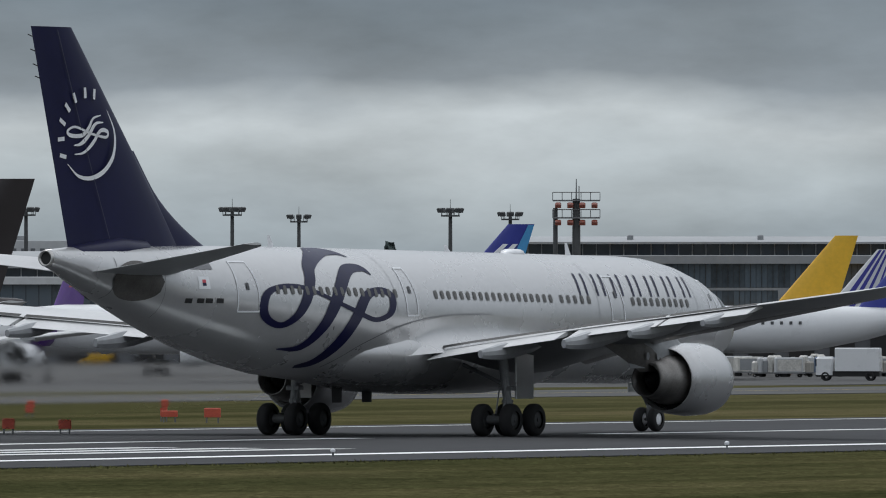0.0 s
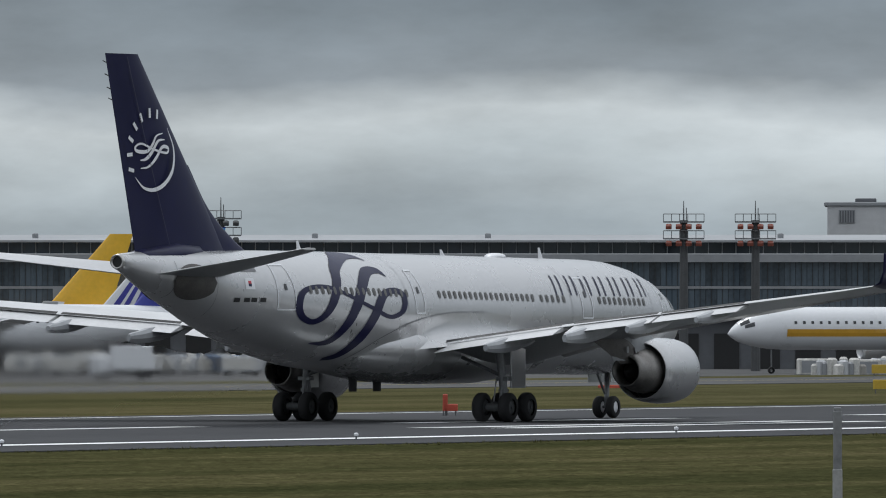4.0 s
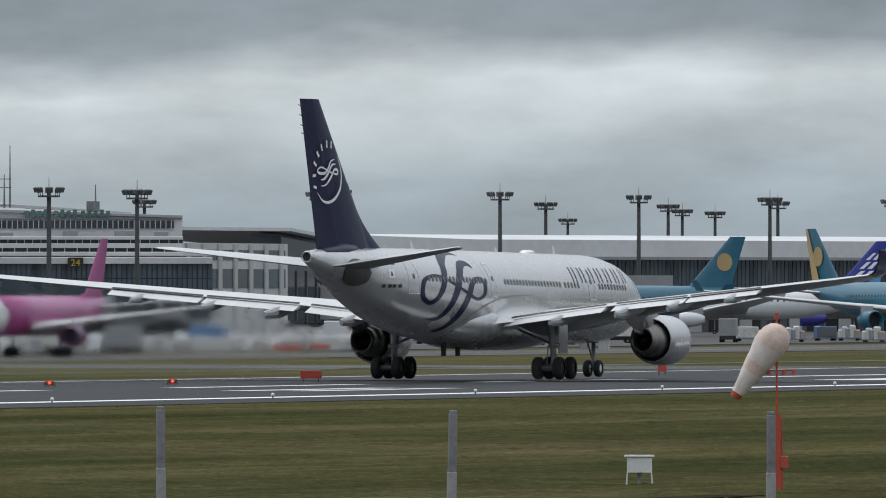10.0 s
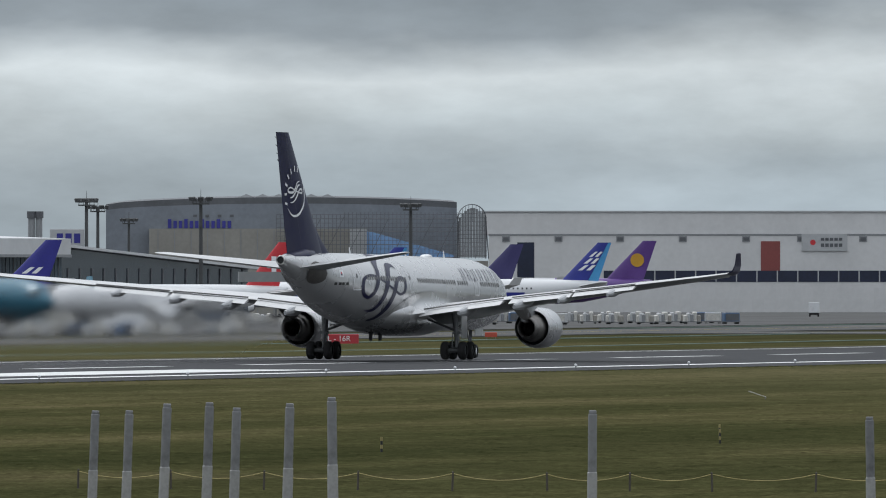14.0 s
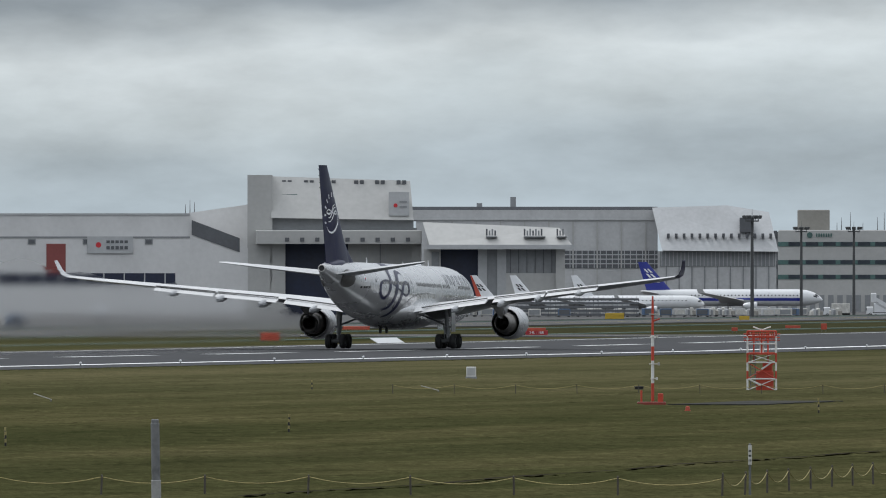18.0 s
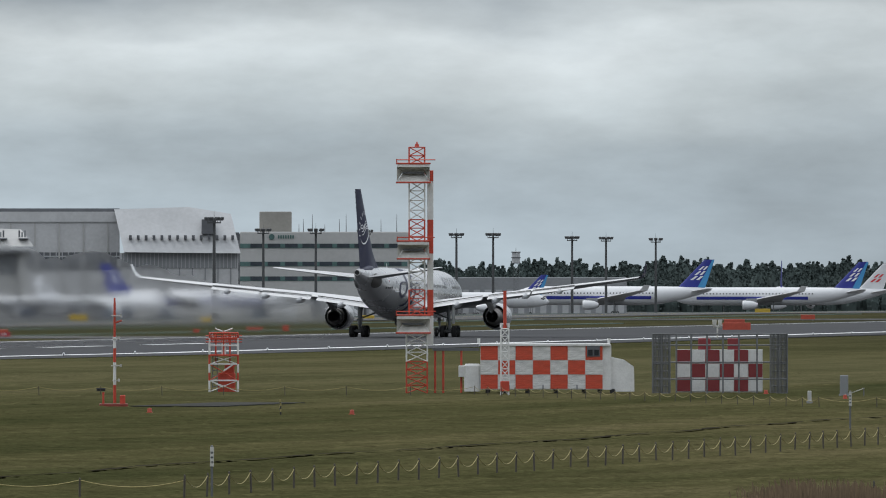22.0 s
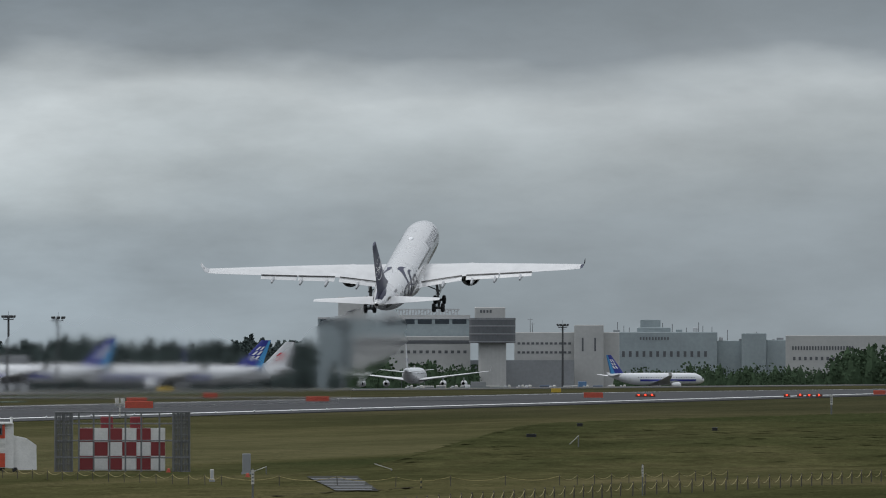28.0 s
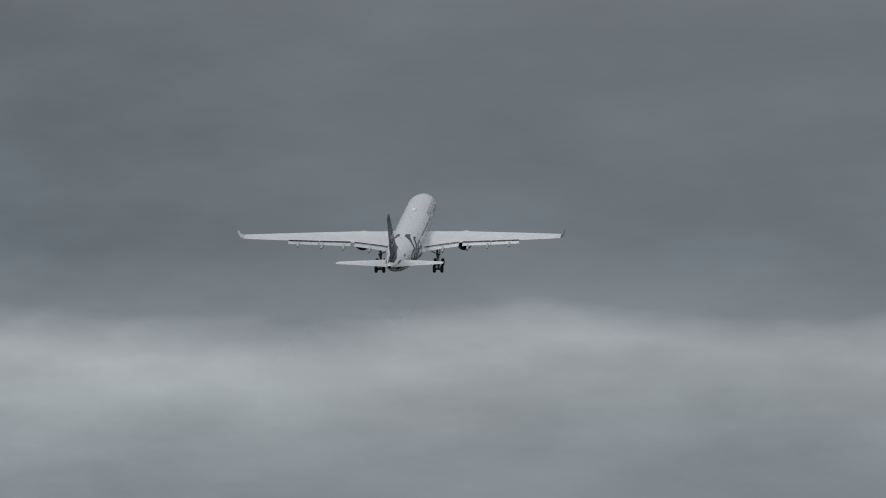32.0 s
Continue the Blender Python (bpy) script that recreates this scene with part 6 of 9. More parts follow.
    for j in range(11):
        y = 452 - 7.4 * j
        h = 25.0 if y > 392 else 25.0 * math.sqrt(max(0.0, 1 - ((392 - y) / 30.0) ** 2))
        arch.append(tube((x(1226 - h), -2, zt(y)), (x(1226 + h + 2), -2, zt(y)), 0.055, n=4))
    tagged(put("arched_lattice", join(*arch), GREY_D, e, "dark arched lattice frame under netting"), kind="stuff")
    put("arch_netting", join(*[box(x(1203 + 5 * i), x(1207.6 + 5 * i), 4.2, 4.3, zt(456), zt(392 - 24 * math.sin(math.pi * (i + 0.7) / 10.4) ** 0.8)) for i in range(10)]), GREY_M, e, "worn grey netting strips")
    # sign block with twin stacks
    e, W = site("office_block", 71.8995, 2600, 72.0546, 2600, "low grey office block with blue sign marks", "building")
    wall(e, "wall", 0, W, -3, 17.88, GREY_L, 0, 12, 0.1)
    for i in range(3):
        wall(e, "title_bar", W * (0.2 + 0.25 * i), W * (0.38 + 0.25 * i), 15.00, 16.96, SBLUE, -0.1, 0.05)
    e, W = site("twin_stack", 71.8054, 2650, 71.8614, 2650, "pair of grey exhaust stacks", "chimney")
    for k in (0.2, 0.8):
        put("stack", tube((W * k, 0, -3), (W * k, 0, 21.77), 0.8, 0.7, 12), GREY_M, e)
        put("stack_cap", tube((W * k, 0, 20.36), (W * k, 0, 21.77), 0.95, 0.95, 12), GREY_D, e)


def hangars():
    R = 3450
    zt = lambda y: 5.5 + (513.5 - y) / 22530 * R
    e, W = site("long_hangar", 73.8730, R, 75.7442, R, "long white maintenance hangar with small vents and a red door", "hangar")
    x = lambda px: (px - 676) / 736.0 * W
    wall(e, "wall", 0, W, -3, zt(416), WHITEW, 0, 60)
    sloped(e, "upper_wall", -2, W, zt(416), zt(378), zt(374), WHITEW, 0.6, 60)
    wall(e, "roof_edge", -2, W, zt(377), zt(374), GREY_L, 0.3, 60)
    wall(e, "wall_joint", 0, W, zt(418), zt(415), GREY_M, -0.15, 0.5)
    for px in (700, 793, 902, 1013, 1125, 1222, 1332):
        v = wall(e, "vent", x(px), x(px + 14), zt(429), zt(419), GREY_M, -0.2, 0.2)
        wall(v, "vent_louvre", x(px + 2), x(px + 12), zt(427), zt(421), GREY_D, -0.3, 0)
    wall(e, "red_door", x(1158), x(1192), zt(480), zt(428), paint(0.22, 0.055, 0.05), -0.15, 0.2, label="dull red sliding door")
    sg = wall(e, "sign_panel", x(1230), x(1311), zt(445), zt(415), GREY_L, -0.5, 0, label="white sign panel")
    put("sign_disc", tube((x(1250), -0.55, zt(430)), (x(1250), -0.4, zt(430)), 0.75, n=16), RED, sg)
    for i in range(5):
        wall(sg, "title_bar", x(1264 + 8 * i), x(1270 + 8 * i), zt(427), zt(422), GREY_D, -0.6, -0.4)
        wall(sg, "title_bar", x(1264 + 8 * i), x(1270 + 8 * i), zt(438), zt(432), GREY_D, -0.6, -0.4)
    wall(e, "window_band", x(880), x(1386), zt(500), zt(480), DOOR_BAY_SHADE, -0.1, 0.3)
    row(e, "band_mullion", 14, x(880), x(1386), zt(500), zt(480), GREY_L, y=-0.2, fill=0.06, depth=0.2)
    row(e, "shutter", 16, x(700), x(1390), -2.5, zt(510), WHITEW, y=-0.08, fill=0.5)
    wall(e, "dark_door", x(727), x(757), zt(500), zt(430), DOOR_BAY_SHADE, -0.12, 0.2)
    # the end with its slanting glazed strip
    e, W = site("hangar_end", 75.7442, R, 76.0085, R, "white hangar end with a slanting glazed strip", "hangar")
    x = lambda px: (px - 1412) / 104.0 * W
    sloped(e, "wall", 0, W, -3, zt(385), zt(436), WHITEW, 0, 40)
    sloped(e, "rear_wall", -5, W * 1.1, -3, zt(376), zt(355), WHITEW, 40, 70)
    put("slanting_glass", ([(x(1415), -0.2, zt(412)), (x(1500), -0.2, zt(443)), (x(1500), -0.2, zt(418)), (x(1415), -0.2, zt(386))], [(0, 1, 2, 3)]), GREY_D, e)
    for px, y in ((1470, 348), (1478, 352), (1462, 356)):
        antenna(e, x(px) - 9, 50, zt(372), zt(y))
    # tall hangar with the overhanging head
    zu = lambda y: 5.5 + (515.3 - y) / 22530 * R
    e, W = site("tall_hangar", 76.0028, R, 76.7707, R, "tall white hangar with an overhanging head and open dark doors", "hangar")
    x = lambda px: (px - 878) / 302.0 * W
    wall(e, "side_tower", 0, x(922), -3, zu(308), CREAM, 0, 70)
    V = [(x(920), -1, zu(384)), (x(1172), -1, zu(388)), (x(1166), 6, zu(318)), (x(920), 6, zu(310)), (x(920), 60, zu(384)), (x(1172), 60, zu(388)), (x(1166), 60, zu(318)), (x(920), 60, zu(310))]
    put("head", (V, [(0, 1, 2, 3), (1, 5, 6, 2), (5, 4, 7, 6), (4, 0, 3, 7), (3, 2, 6, 7), (4, 5, 1, 0)]), CREAM, e, "overhanging pale cladding head")
    wall(e, "soffit", x(920), x(1172), zu(406), zu(384), GREY_M, 1.5, 60)
    for k in range(4):
        wall(e, "head_mark", x(938), x(966 - 3 * k), zu(344 + 8 * k), zu(342 + 8 * k), GREENB, 1.2 + 0.6 * (3 - k), 2.6 + 0.6 * (3 - k))
    wall(e, "door_beam", x(893), x(1186), zu(430), zu(406), CREAM, -6, 4, 0.2)
    row(e, "beam_lamp", 9, x(935), x(1175), zu(426), zu(419), GREY_D, y=-6.3, fill=0.28, depth=0.5)
    for i in range(6):
        px = (937, 976, 1015, 1065, 1102, 1140)[i]
        for d in (0, 10):
            wall(e, "head_vent", x(px + 2 + d), x(px + 9 + d), zu(324), zu(317), GREY_D, 5.15, 6)
    sg = wall(e, "sign_panel", x(1128), x(1164), zu(380), zu(338), GREY_L, -0.8, 2, label="tilted white sign panel")
    for j in range(2):
        wall(sg, "title_bar", x(1147), x(1160), zu(366 - 9 * j), zu(363 - 9 * j), GREY_M, -1.0, -0.7)
    put("sign_disc", tube((x(1140), -1.0, zu(362)), (x(1140), -0.7, zu(362)), 0.55, n=14), RED, sg)
    # a dark sheet stands in for the unlit depth of the bay
    wall(e, "interior", x(945), x(1056), -2.6, zu(430), DOOR_BAY_SHADE, 3, 4, label="dark sheet painted as the shade inside an open hangar bay")
    wall(e, "jamb", x(918), x(945), -3, zu(430), CREAM, 0, 6)
    for px0, px1 in ((1056, 1112), (1114, 1168)):
        d = wall(e, "door_leaf", x(px0), x(px1), -2.6, zu(430), CREAM, 0.5 + (px0 - 1056) * 0.01, 1.4)
        row(d, "door_rib", 4, x(px0 + 2), x(px1 - 2), -2.4, zu(432), GREY_L, y=0.35, fill=0.08, depth=0.2)
        wall(d, "door_glazing", x(px0 + 3), x(px1 - 4), zu(541), zu(530), GREY_M, 0.3, 0.6)
    wall(e, "pier", x(1168), x(1186), -3, zu(430), CREAM, -1, 8)
    wall(e, "back_wall", x(922), x(1180), -3, zu(400), GREY_M, 55, 60)
    # lower hangar beside it
    e, W = site("low_hangar", 76.7859, R - 20, 77.4722, R - 20, "lower white hangar with a sloping front and dark openings", "hangar")
    x = lambda px: (px - 1186) / 270.0 * W
    V = [(x(1200), -4, zu(432)), (x(1455), -4, zu(436)), (x(1430), 3, zu(402)), (x(1188), 3, zu(392)), (x(1200), 50, zu(432)), (x(1455), 50, zu(436)), (x(1430), 50, zu(402)), (x(1188), 50, zu(392))]
    put("head", (V, [(0, 1, 2, 3), (1, 5, 6, 2), (5, 4, 7, 6), (4, 0, 3, 7), (3, 2, 6, 7), (4, 5, 1, 0)]), CREAM, e, "sloping pale cladding head")
    wall(e, "beam", x(1196), x(1456), zu(440), zu(432), GREY_L, -4.4, 2)
    for px, w in ((1300, 20), (1367, 38), (1425, 18)):
        sg = wall(e, "head_sign", x(px), x(px + w), zu(419), zu(417), GREY_M, -2.4, 0)
        for i in range(max(3, w // 5)):
            put("title_bar", box(x(px + 5 * i), x(px + 5 * i + 3), -2.3, -1.9, zu(416), zu(404 + 3 * (i % 2))), GREY_M if i % 3 else GREY_D, sg)
    # the bay's inner shade, again as a dark sheet
    wall(e, "interior", x(1220), x(1286), -2.6, zu(440), DOOR_BAY_SHADE, 3, 4, label="dark sheet painted as the shade inside an open hangar bay")
    wall(e, "jamb", x(1190), x(1220), -3, zu(440), CREAM, 0, 6)
    row(e, "jamb_window", 1, x(1203), x(1218), zu(482), zu(445), GREY_M, y=-0.2, fill=0.9)
    for px0, px1 in ((1286, 1302), (1302, 1320), (1320, 1336)):
        wall(e, "door_leaf", x(px0), x(px1), -2.6, zu(440), GREY_L if px0 != 1302 else GREY_M, 0.5 + 0.5 * (px0 == 1302), 1.4)
    wall(e, "door_leaf", x(1336), x(1424), -2.6, zu(482), CREAM, 0.6, 1.4)
    wall(e, "glazed_band", x(1336), x(1424), zu(482), zu(440), GREY_M, 0.8, 1.4)
    row(e, "glazing_bar", 6, x(1336), x(1424), zu(482), zu(440), GREY_D, y=0.6, fill=0.06, depth=0.2)
    wall(e, "pier", x(1424), x(1440), -3, zu(440), CREAM, -1, 8)
    # wide grey hangar
    R2 = 3600
    zv = lambda y: 5.5 + (515.3 - y) / 22530 * R2
    e, W = site("wide_hangar", 76.7605, R2, 77.8488, R2, "wide grey hangar with a glazed band and a dark roof edge", "hangar")
    wall(e, "wall", 0, W, -3, zv(388), PALE, 0, 60)
    wall(e, "upper_wall", -1, W, zv(388), zv(370), PALE, -0.5, 60)
    wall(e, "roof_edge", -1, W, zv(370), zv(364), GREY_D, 4, 60)
    row(e, "wall_pilaster", 10, 0, W, -2.5, zv(390), CREAM, y=-0.35, fill=0.06, depth=0.4)
    gl = wall(e, "glazed_band", W * 0.40, W, zv(473), zv(442), GREY_D, -0.2, 0.3)
    row(gl, "glazing_bar", 24, W * 0.40, W, zv(473), zv(442), GREY_L, y=-0.3, fill=0.14, depth=0.15)
    for k in range(3):
        wall(gl, "glazing_rail", W * 0.40, W, zv(450 + 8 * k), zv(448 + 8 * k), GREY_L, -0.32, -0.1)
    for k, y in ((0.39, 346), (0.25, 357)):
        wall(e, "roof_vent_pipe", W * k, W * k + 1.6, zv(368), zv(y), GREY_M, 20, 22)
    e, W = site("angled_hangar", 77.8285, R2 - 10, 78.3926, R2 - 10, "grey hangar with a leaning head and a row of lamps", "hangar")
    x = lambda px: (px - 1310) / 222.0 * W
    V = [(x(1326), -6, zv(442)), (x(1532), -6, zv(444)), (x(1515), 4, zv(374)), (x(1440), 4, zv(362)), (x(1308), 4, zv(366)), (x(1326), 50, zv(442)), (x(1532), 50, zv(444)), (x(1515), 50, zv(374)), (x(1440), 50, zv(362)), (x(1308), 50, zv(366))]
    put("head", (V, [(0, 1, 2, 3, 4), (1, 6, 7, 2), (2, 7, 8, 3), (3, 8, 9, 4), (4, 9, 5, 0), (0, 5, 6, 1)]), GREY_L, e, "leaning grey cladding head")
    row(e, "head_lamp", 14, x(1330), x(1525), zv(419), zv(412), GREY_D, y=-4.6, fill=0.35, depth=2.0)
    wall(e, "head_sign", x(1463), x(1488), zv(410), zv(384), GREY_D, -3.0, 0)
    wall(e, "lower_wall", x(1318), x(1528), -3, zv(443), PALE, -3, 50)
    gl = wall(e, "glazed_band", x(1322), x(1526), zv(470), zv(444), GREY_M, -3.2, -2.8)
    row(gl, "glazing_bar", 30, x(1322), x(1526), zv(470), zv(444), GREY_L, y=-3.35, fill=0.2, depth=0.2)
    row(e, "door_rib", 9, x(1322), x(1526), -2.5, zv(470), GREY_M, y=-3.3, fill=0.08, depth=0.4)


def blast_fence():
    """A dark slatted fence before the small jets' stands."""
    e, W = site("blast_fence", 77.206, 3140, 77.765, 3140, "dark slatted blast fence before the stands", "fence", z=-2.2)
    row(e, "post", 26, 0, W, -0.2, 6.6, GREY_D, y=0.0, fill=0.09, depth=0.3)
    for k in range(6):
        put("slat", box(0, W, -0.15, 0.0, 0.9 + 0.95 * k, 1.45 + 0.95 * k), GREY_D, e)
    row(e, "stay", 13, 0, W, -0.2, 4.2, STEEL, y=1.2, fill=0.08, depth=0.3)


def far_blocks():
    R = 3950
    zt = lambda y: 5.5 + (518.8 - y) / 22530 * R
    e, W = site("freight_depot", 78.3144, R, 79.1533, R, "grey freight depot of four storeys with dark strips", "warehouse")
    x = lambda px: (px - 1082) / 330.0 * W
    wall(e, "wall", x(1112), W, -3, zt(409), CREAM, 0, 60, 0.2)
    wall(e, "ramp_tower", 0, x(1112), -3, zt(412), GREY_M, 3, 40)
    for y in (446, 478, 506, 424):
        wall(e, "ramp_opening", x(1084), x(1110), zt(y), zt(y - 14), GREY_D, 2.8, 3.2)
    for y0, x0 in ((438, 1112), (470, 1112), (496, 1112)):
        st = wall(e, "window_strip", x(x0), x(1408), zt(y0), zt(y0 - 8), GREENB, -0.15, 0.3)
        row(st, "strip_panel", 9, x(x0 + 14), x(1402), zt(y0 - 1), zt(y0 - 8), GLASSW, y=-0.25, fill=0.72, depth=0.2)
    wall(e, "roof_tower", x(1146), x(1203), zt(410), zt(373), TAN, 6, 30, 0.2)
    put("sign_disc", tube((x(1168), -0.4, zt(418)), (x(1168), -0.2, zt(418)), 0.9, n=12), GREENB, e)
    row(e, "title_bar", 7, x(1178), x(1208), zt(421), zt(415), GREENB, y=-0.3, fill=0.6)
    for i, px in enumerate((1216, 1224, 1240, 1262, 1288, 1300, 1330, 1362, 1390)):
        antenna(e, x(px), 20, zt(409), zt(395 - 9 * (i % 3)))
    row(e, "dock_door", 18, x(1116), x(1408), -2.6, zt(524), GREY_M, y=-0.1, fill=0.6)
    e, W = site("low_shed", 79.3164, 4000, 80.1299, 4000, "long low grey shed before dark woods", "shed")
    wall(e, "wall", 0, W, -3, 10.70, GREY_M, 0, 30, 0.2)
    row(e, "shed_door", 16, 1, W, -2.5, 6.80, GREY_L, y=-0.1, fill=0.55)
    # offices and old tower at the far end
    R = 4300
    zt = lambda y: 5.5 + (537.5 - y) / 22530 * R
    e, W = site("airport_office", 81.4285, R, 82.1150, R, "pale office building with a square tower and railing", "building")
    x = lambda px: (px - 842) / 270.0 * W
    wall(e, "wall", 0, W, -3, zt(443), TEALG, 0, 40, 0.2)
    wall(e, "upper_wall", x(930), W, zt(443), zt(436), CREAM, 2, 40)
    wall(e, "square_tower", x(878), x(929), zt(443), zt(404), CREAM, 2, 20, 0.2)
    wall(e, "lower_wing", x(905), x(1112), -3, zt(474), CREAM, -6, 0, 0.2)
    wall(e, "wing_strip", x(905), x(1110), zt(487), zt(481), GREY_D, -6.1, -5.8)
    wall(e, "parapet", x(842), x(1112), zt(443), zt(440), PALE, -0.2, 1.0)
    for i in range(9):
        put("rail_brace", tube((x(962 + 14.5 * i), 4.2, zt(436)), (x(976 + 14.5 * i), 4.2, zt(427)), 0.12, n=4), GREY_L, e)
    row(e, "tower_window", 4, x(884), x(926), zt(412), zt(408), GREY_D, y=1.9, fill=0.3)
    put("tower_emblem", ([(x(892), 1.8, zt(431)), (x(914), 1.8, zt(431)), (x(908), 1.8, zt(426))], [(0, 1, 2)]), GREY_D, e)
    row(e, "window", 7, x(846), x(885), zt(452), zt(444), GLASSW, y=-0.1, fill=0.7)
    row(e, "window", 5, x(955), x(1108), zt(452), zt(444), GLASSW, y=-0.1, fill=0.82)
    row(e, "rail_post", 24, x(962), x(1092), zt(436), zt(426), GREY_L, y=4, fill=0.4, depth=0.4)
    wall(e, "rail_top", x(960), x(1094), zt(427), zt(425), GREY_L, 3.9, 4.5)
    row(e, "window", 18, x(908), x(1108), zt(504), zt(499), GREY_D, y=-6.1, fill=0.5)
    e, W = site("old_control_tower", 82.1100, R - 30, 82.3184, R - 30, "squat control tower with a dark glazed drum", "control tower")
    put("shaft", tube((W * 0.5, 6, -3), (W * 0.5, 6, zt(486)), W * 0.30, W * 0.30, 20), CREAM, e)
    put("glazed_drum", tube((W * 0.5, 6, zt(486)), (W * 0.5, 6, zt(442)), W * 0.5, W * 0.5, 28), GREY_D, e, "dark glazed drum")
    for y in (484, 470, 456, 444):
        put("drum_rail", tube((W * 0.5, 6, zt(y + 1)), (W * 0.5, 6, zt(y - 1)), W * 0.51, W * 0.51, 28), GREY_M, e)
    wall(e, "cab", W * 0.12, W * 0.78, zt(442), zt(423), CREAM, 0, 12, 0.3)
    row(e, "cab_window", 4, W * 0.22, W * 0.5, zt(433), zt(428), GREY_D, y=-0.1, fill=0.6)
    e, W = site("service_block", 82.3133, R + 40, 82.7861, R + 40, "low cream service building with a stair tower", "building")
    x = lambda px: (px - 1190) / 186.0 * W
    wall(e, "wall", 0, W, -3, zt(466), CREAM, 0, 30, 0.2)
    wall(e, "stair_tower", x(1296), x(1348), -3, zt(453), CREAM, -4, 10, 0.2)
    row(e, "stair_window", 2, x(1300), x(1344), zt(500), zt(476), GREY_D, y=-4.1, fill=0.14)
    row(e, "window", 12, x(1194), x(1292), zt(488), zt(484), GREY_D, y=-0.1, fill=0.6)
    row(e, "window", 12, x(1194), x(1292), zt(504), zt(500), GREY_D, y=-0.1, fill=0.6)
    for px, y in ((1218, 440), (1222, 448), (1276, 458)):
        antenna(e, x(px), 10, zt(466), zt(y), 1)
    wall(e, "front_shed", x(1100), x(1296), -3, zt(516), GREY_M, -20, -8)
    e, W = site("pale_green_plant", 82.7251, R + 120, 83.5440, R + 120, "stepped pale green plant building", "building")
    zq = lambda y: 5.5 + (711.3 - y) / 22530 * (R + 120)
    plant, W0 = e, W
    x = lambda px: (px - 1007) / 323.0 * W
    wall(e, "wall", 0, x(1205), -3, zq(640), TEALG, 0, 30, 0.2)
    wall(e, "tower", x(1062), x(1122), 8, zq(632), TEALG, 2, 20, 0.2)
    wall(e, "tower_top", x(1068), x(1104), 10, zq(618), TEALG, 4, 14, 0.2)
    wall(e, "wall", x(1205), x(1250), -3, zq(655), TEALG, 4, 30, 0.2)
    wall(e, "wall", x(1248), x(1292), -3, zq(642), TEALG, 0, 30, 0.2)
    wall(e, "wall", x(1292), W, -3, zq(654), TEALG, 2, 30, 0.2)
    row(e, "window", 14, x(1020), x(1190), zq(684), zq(674), GREY_D, y=-0.15, fill=0.4)
    row(e, "window", 10, x(1066), x(1120), zq(654), zq(649), GREY_D, y=-0.15, fill=0.5)
    e, W = site("white_works", 83.5339, R + 60, 84.1488, R + 60, "long white works building with small windows", "building")
    zq = lambda y: 5.5 + (711.3 - y) / 22530 * (R + 60)
    wall(e, "wall", 0, W * 1.25, -3, zq(646), CREAM, 0, 30, 0.2)
    row(e, "window", 22, 2, W * 0.5, zq(672), zq(665), GREY_D, y=-0.1, fill=0.55)
    row(e, "window", 10, 2, W * 0.45, zq(690), zq(684), GREY_D, y=-0.1, fill=0.45)
    # plant and pipes on the far roofs
    rnd = random.Random(77)
    for top, n, x0, x1 in ((19.49, 16, 0.02, 0.6), (16.74, 8, 0.62, 0.98)):
        for i in range(n):
            q = W0 * (x0 + (x1 - x0) * (i + rnd.random() * 0.7) / n)
            hh = rnd.uniform(0.5, 2.2)
            if rnd.random() < 0.5:
                put("roof_unit", box(q, q + rnd.uniform(0.8, 2.6), 4, 8, top - 0.2, top + hh * 0.7, 0.1), rnd.choice((GREY_M, GREY_L, TEALG)), plant)
            else:
                put("roof_pipe", tube((q, 6, top - 0.2), (q, 6, top + hh * 1.6), 0.12, n=5), STEEL, plant)
    # lattice power pylon
    e, W = site("power_pylon", 84.0167, 4600, 84.0522, 4600, "distant steel power pylon", "pylon")
    zq = lambda y: 5.5 + (711.3 - y) / 22530 * 4600
    g = []
    for k in range(6):
        a, b = zq(660 - 9 * k), zq(651 - 9 * k)
        wa, wb = 0.5 - 0.035 * k, 0.465 - 0.035 * k
        for s in (-1, 1):
            g += [tube((W * (0.5 + s * wa), 0, a), (W * (0.5 + s * wb), 0, b), 0.14, n=4), tube((W * (0.5 + s * wa), 0, a), (W * (0.5 - s * wb), 0, b), 0.09, n=4)]
    for z in (612, 622, 632):
        g.append(tube((-W * 0.4, 0, zq(z)), (W * 1.4, 0, zq(z)), 0.15, n=4))
    put("lattice", join(*g), STEEL, e)


def lattice(parent, name, x, y, z0, z1, w, mat, step):
    """One bay group of a square lattice mast."""
    g = []
    c = [(x + sx * w / 2, y + sy * w / 2) for sx, sy in ((-1, -1), (1, -1), (1, 1), (-1, 1))]
    for a in c:
        g.append(tube((*a, z0), (*a, z1), 0.048, n=5))
    n = max(1, round((z1 - z0) / step))
    for i in range(n):
        za, zb = z0 + (z1 - z0) * i / n, z0 + (z1 - z0) * (i + 1) / n
        for k in range(4):
            p, q = c[k], c[(k + 1) % 4]
            g.append(tube((*p, za), (*q, zb), 0.025, n=4))
            g.append(tube((*q, za), (*p, zb), 0.025, n=4))
            g.append(tube((*p, zb), (*q, zb), 0.026, n=4))
    return tagged(put(name, join(*g), mat, parent), kind="stuff")


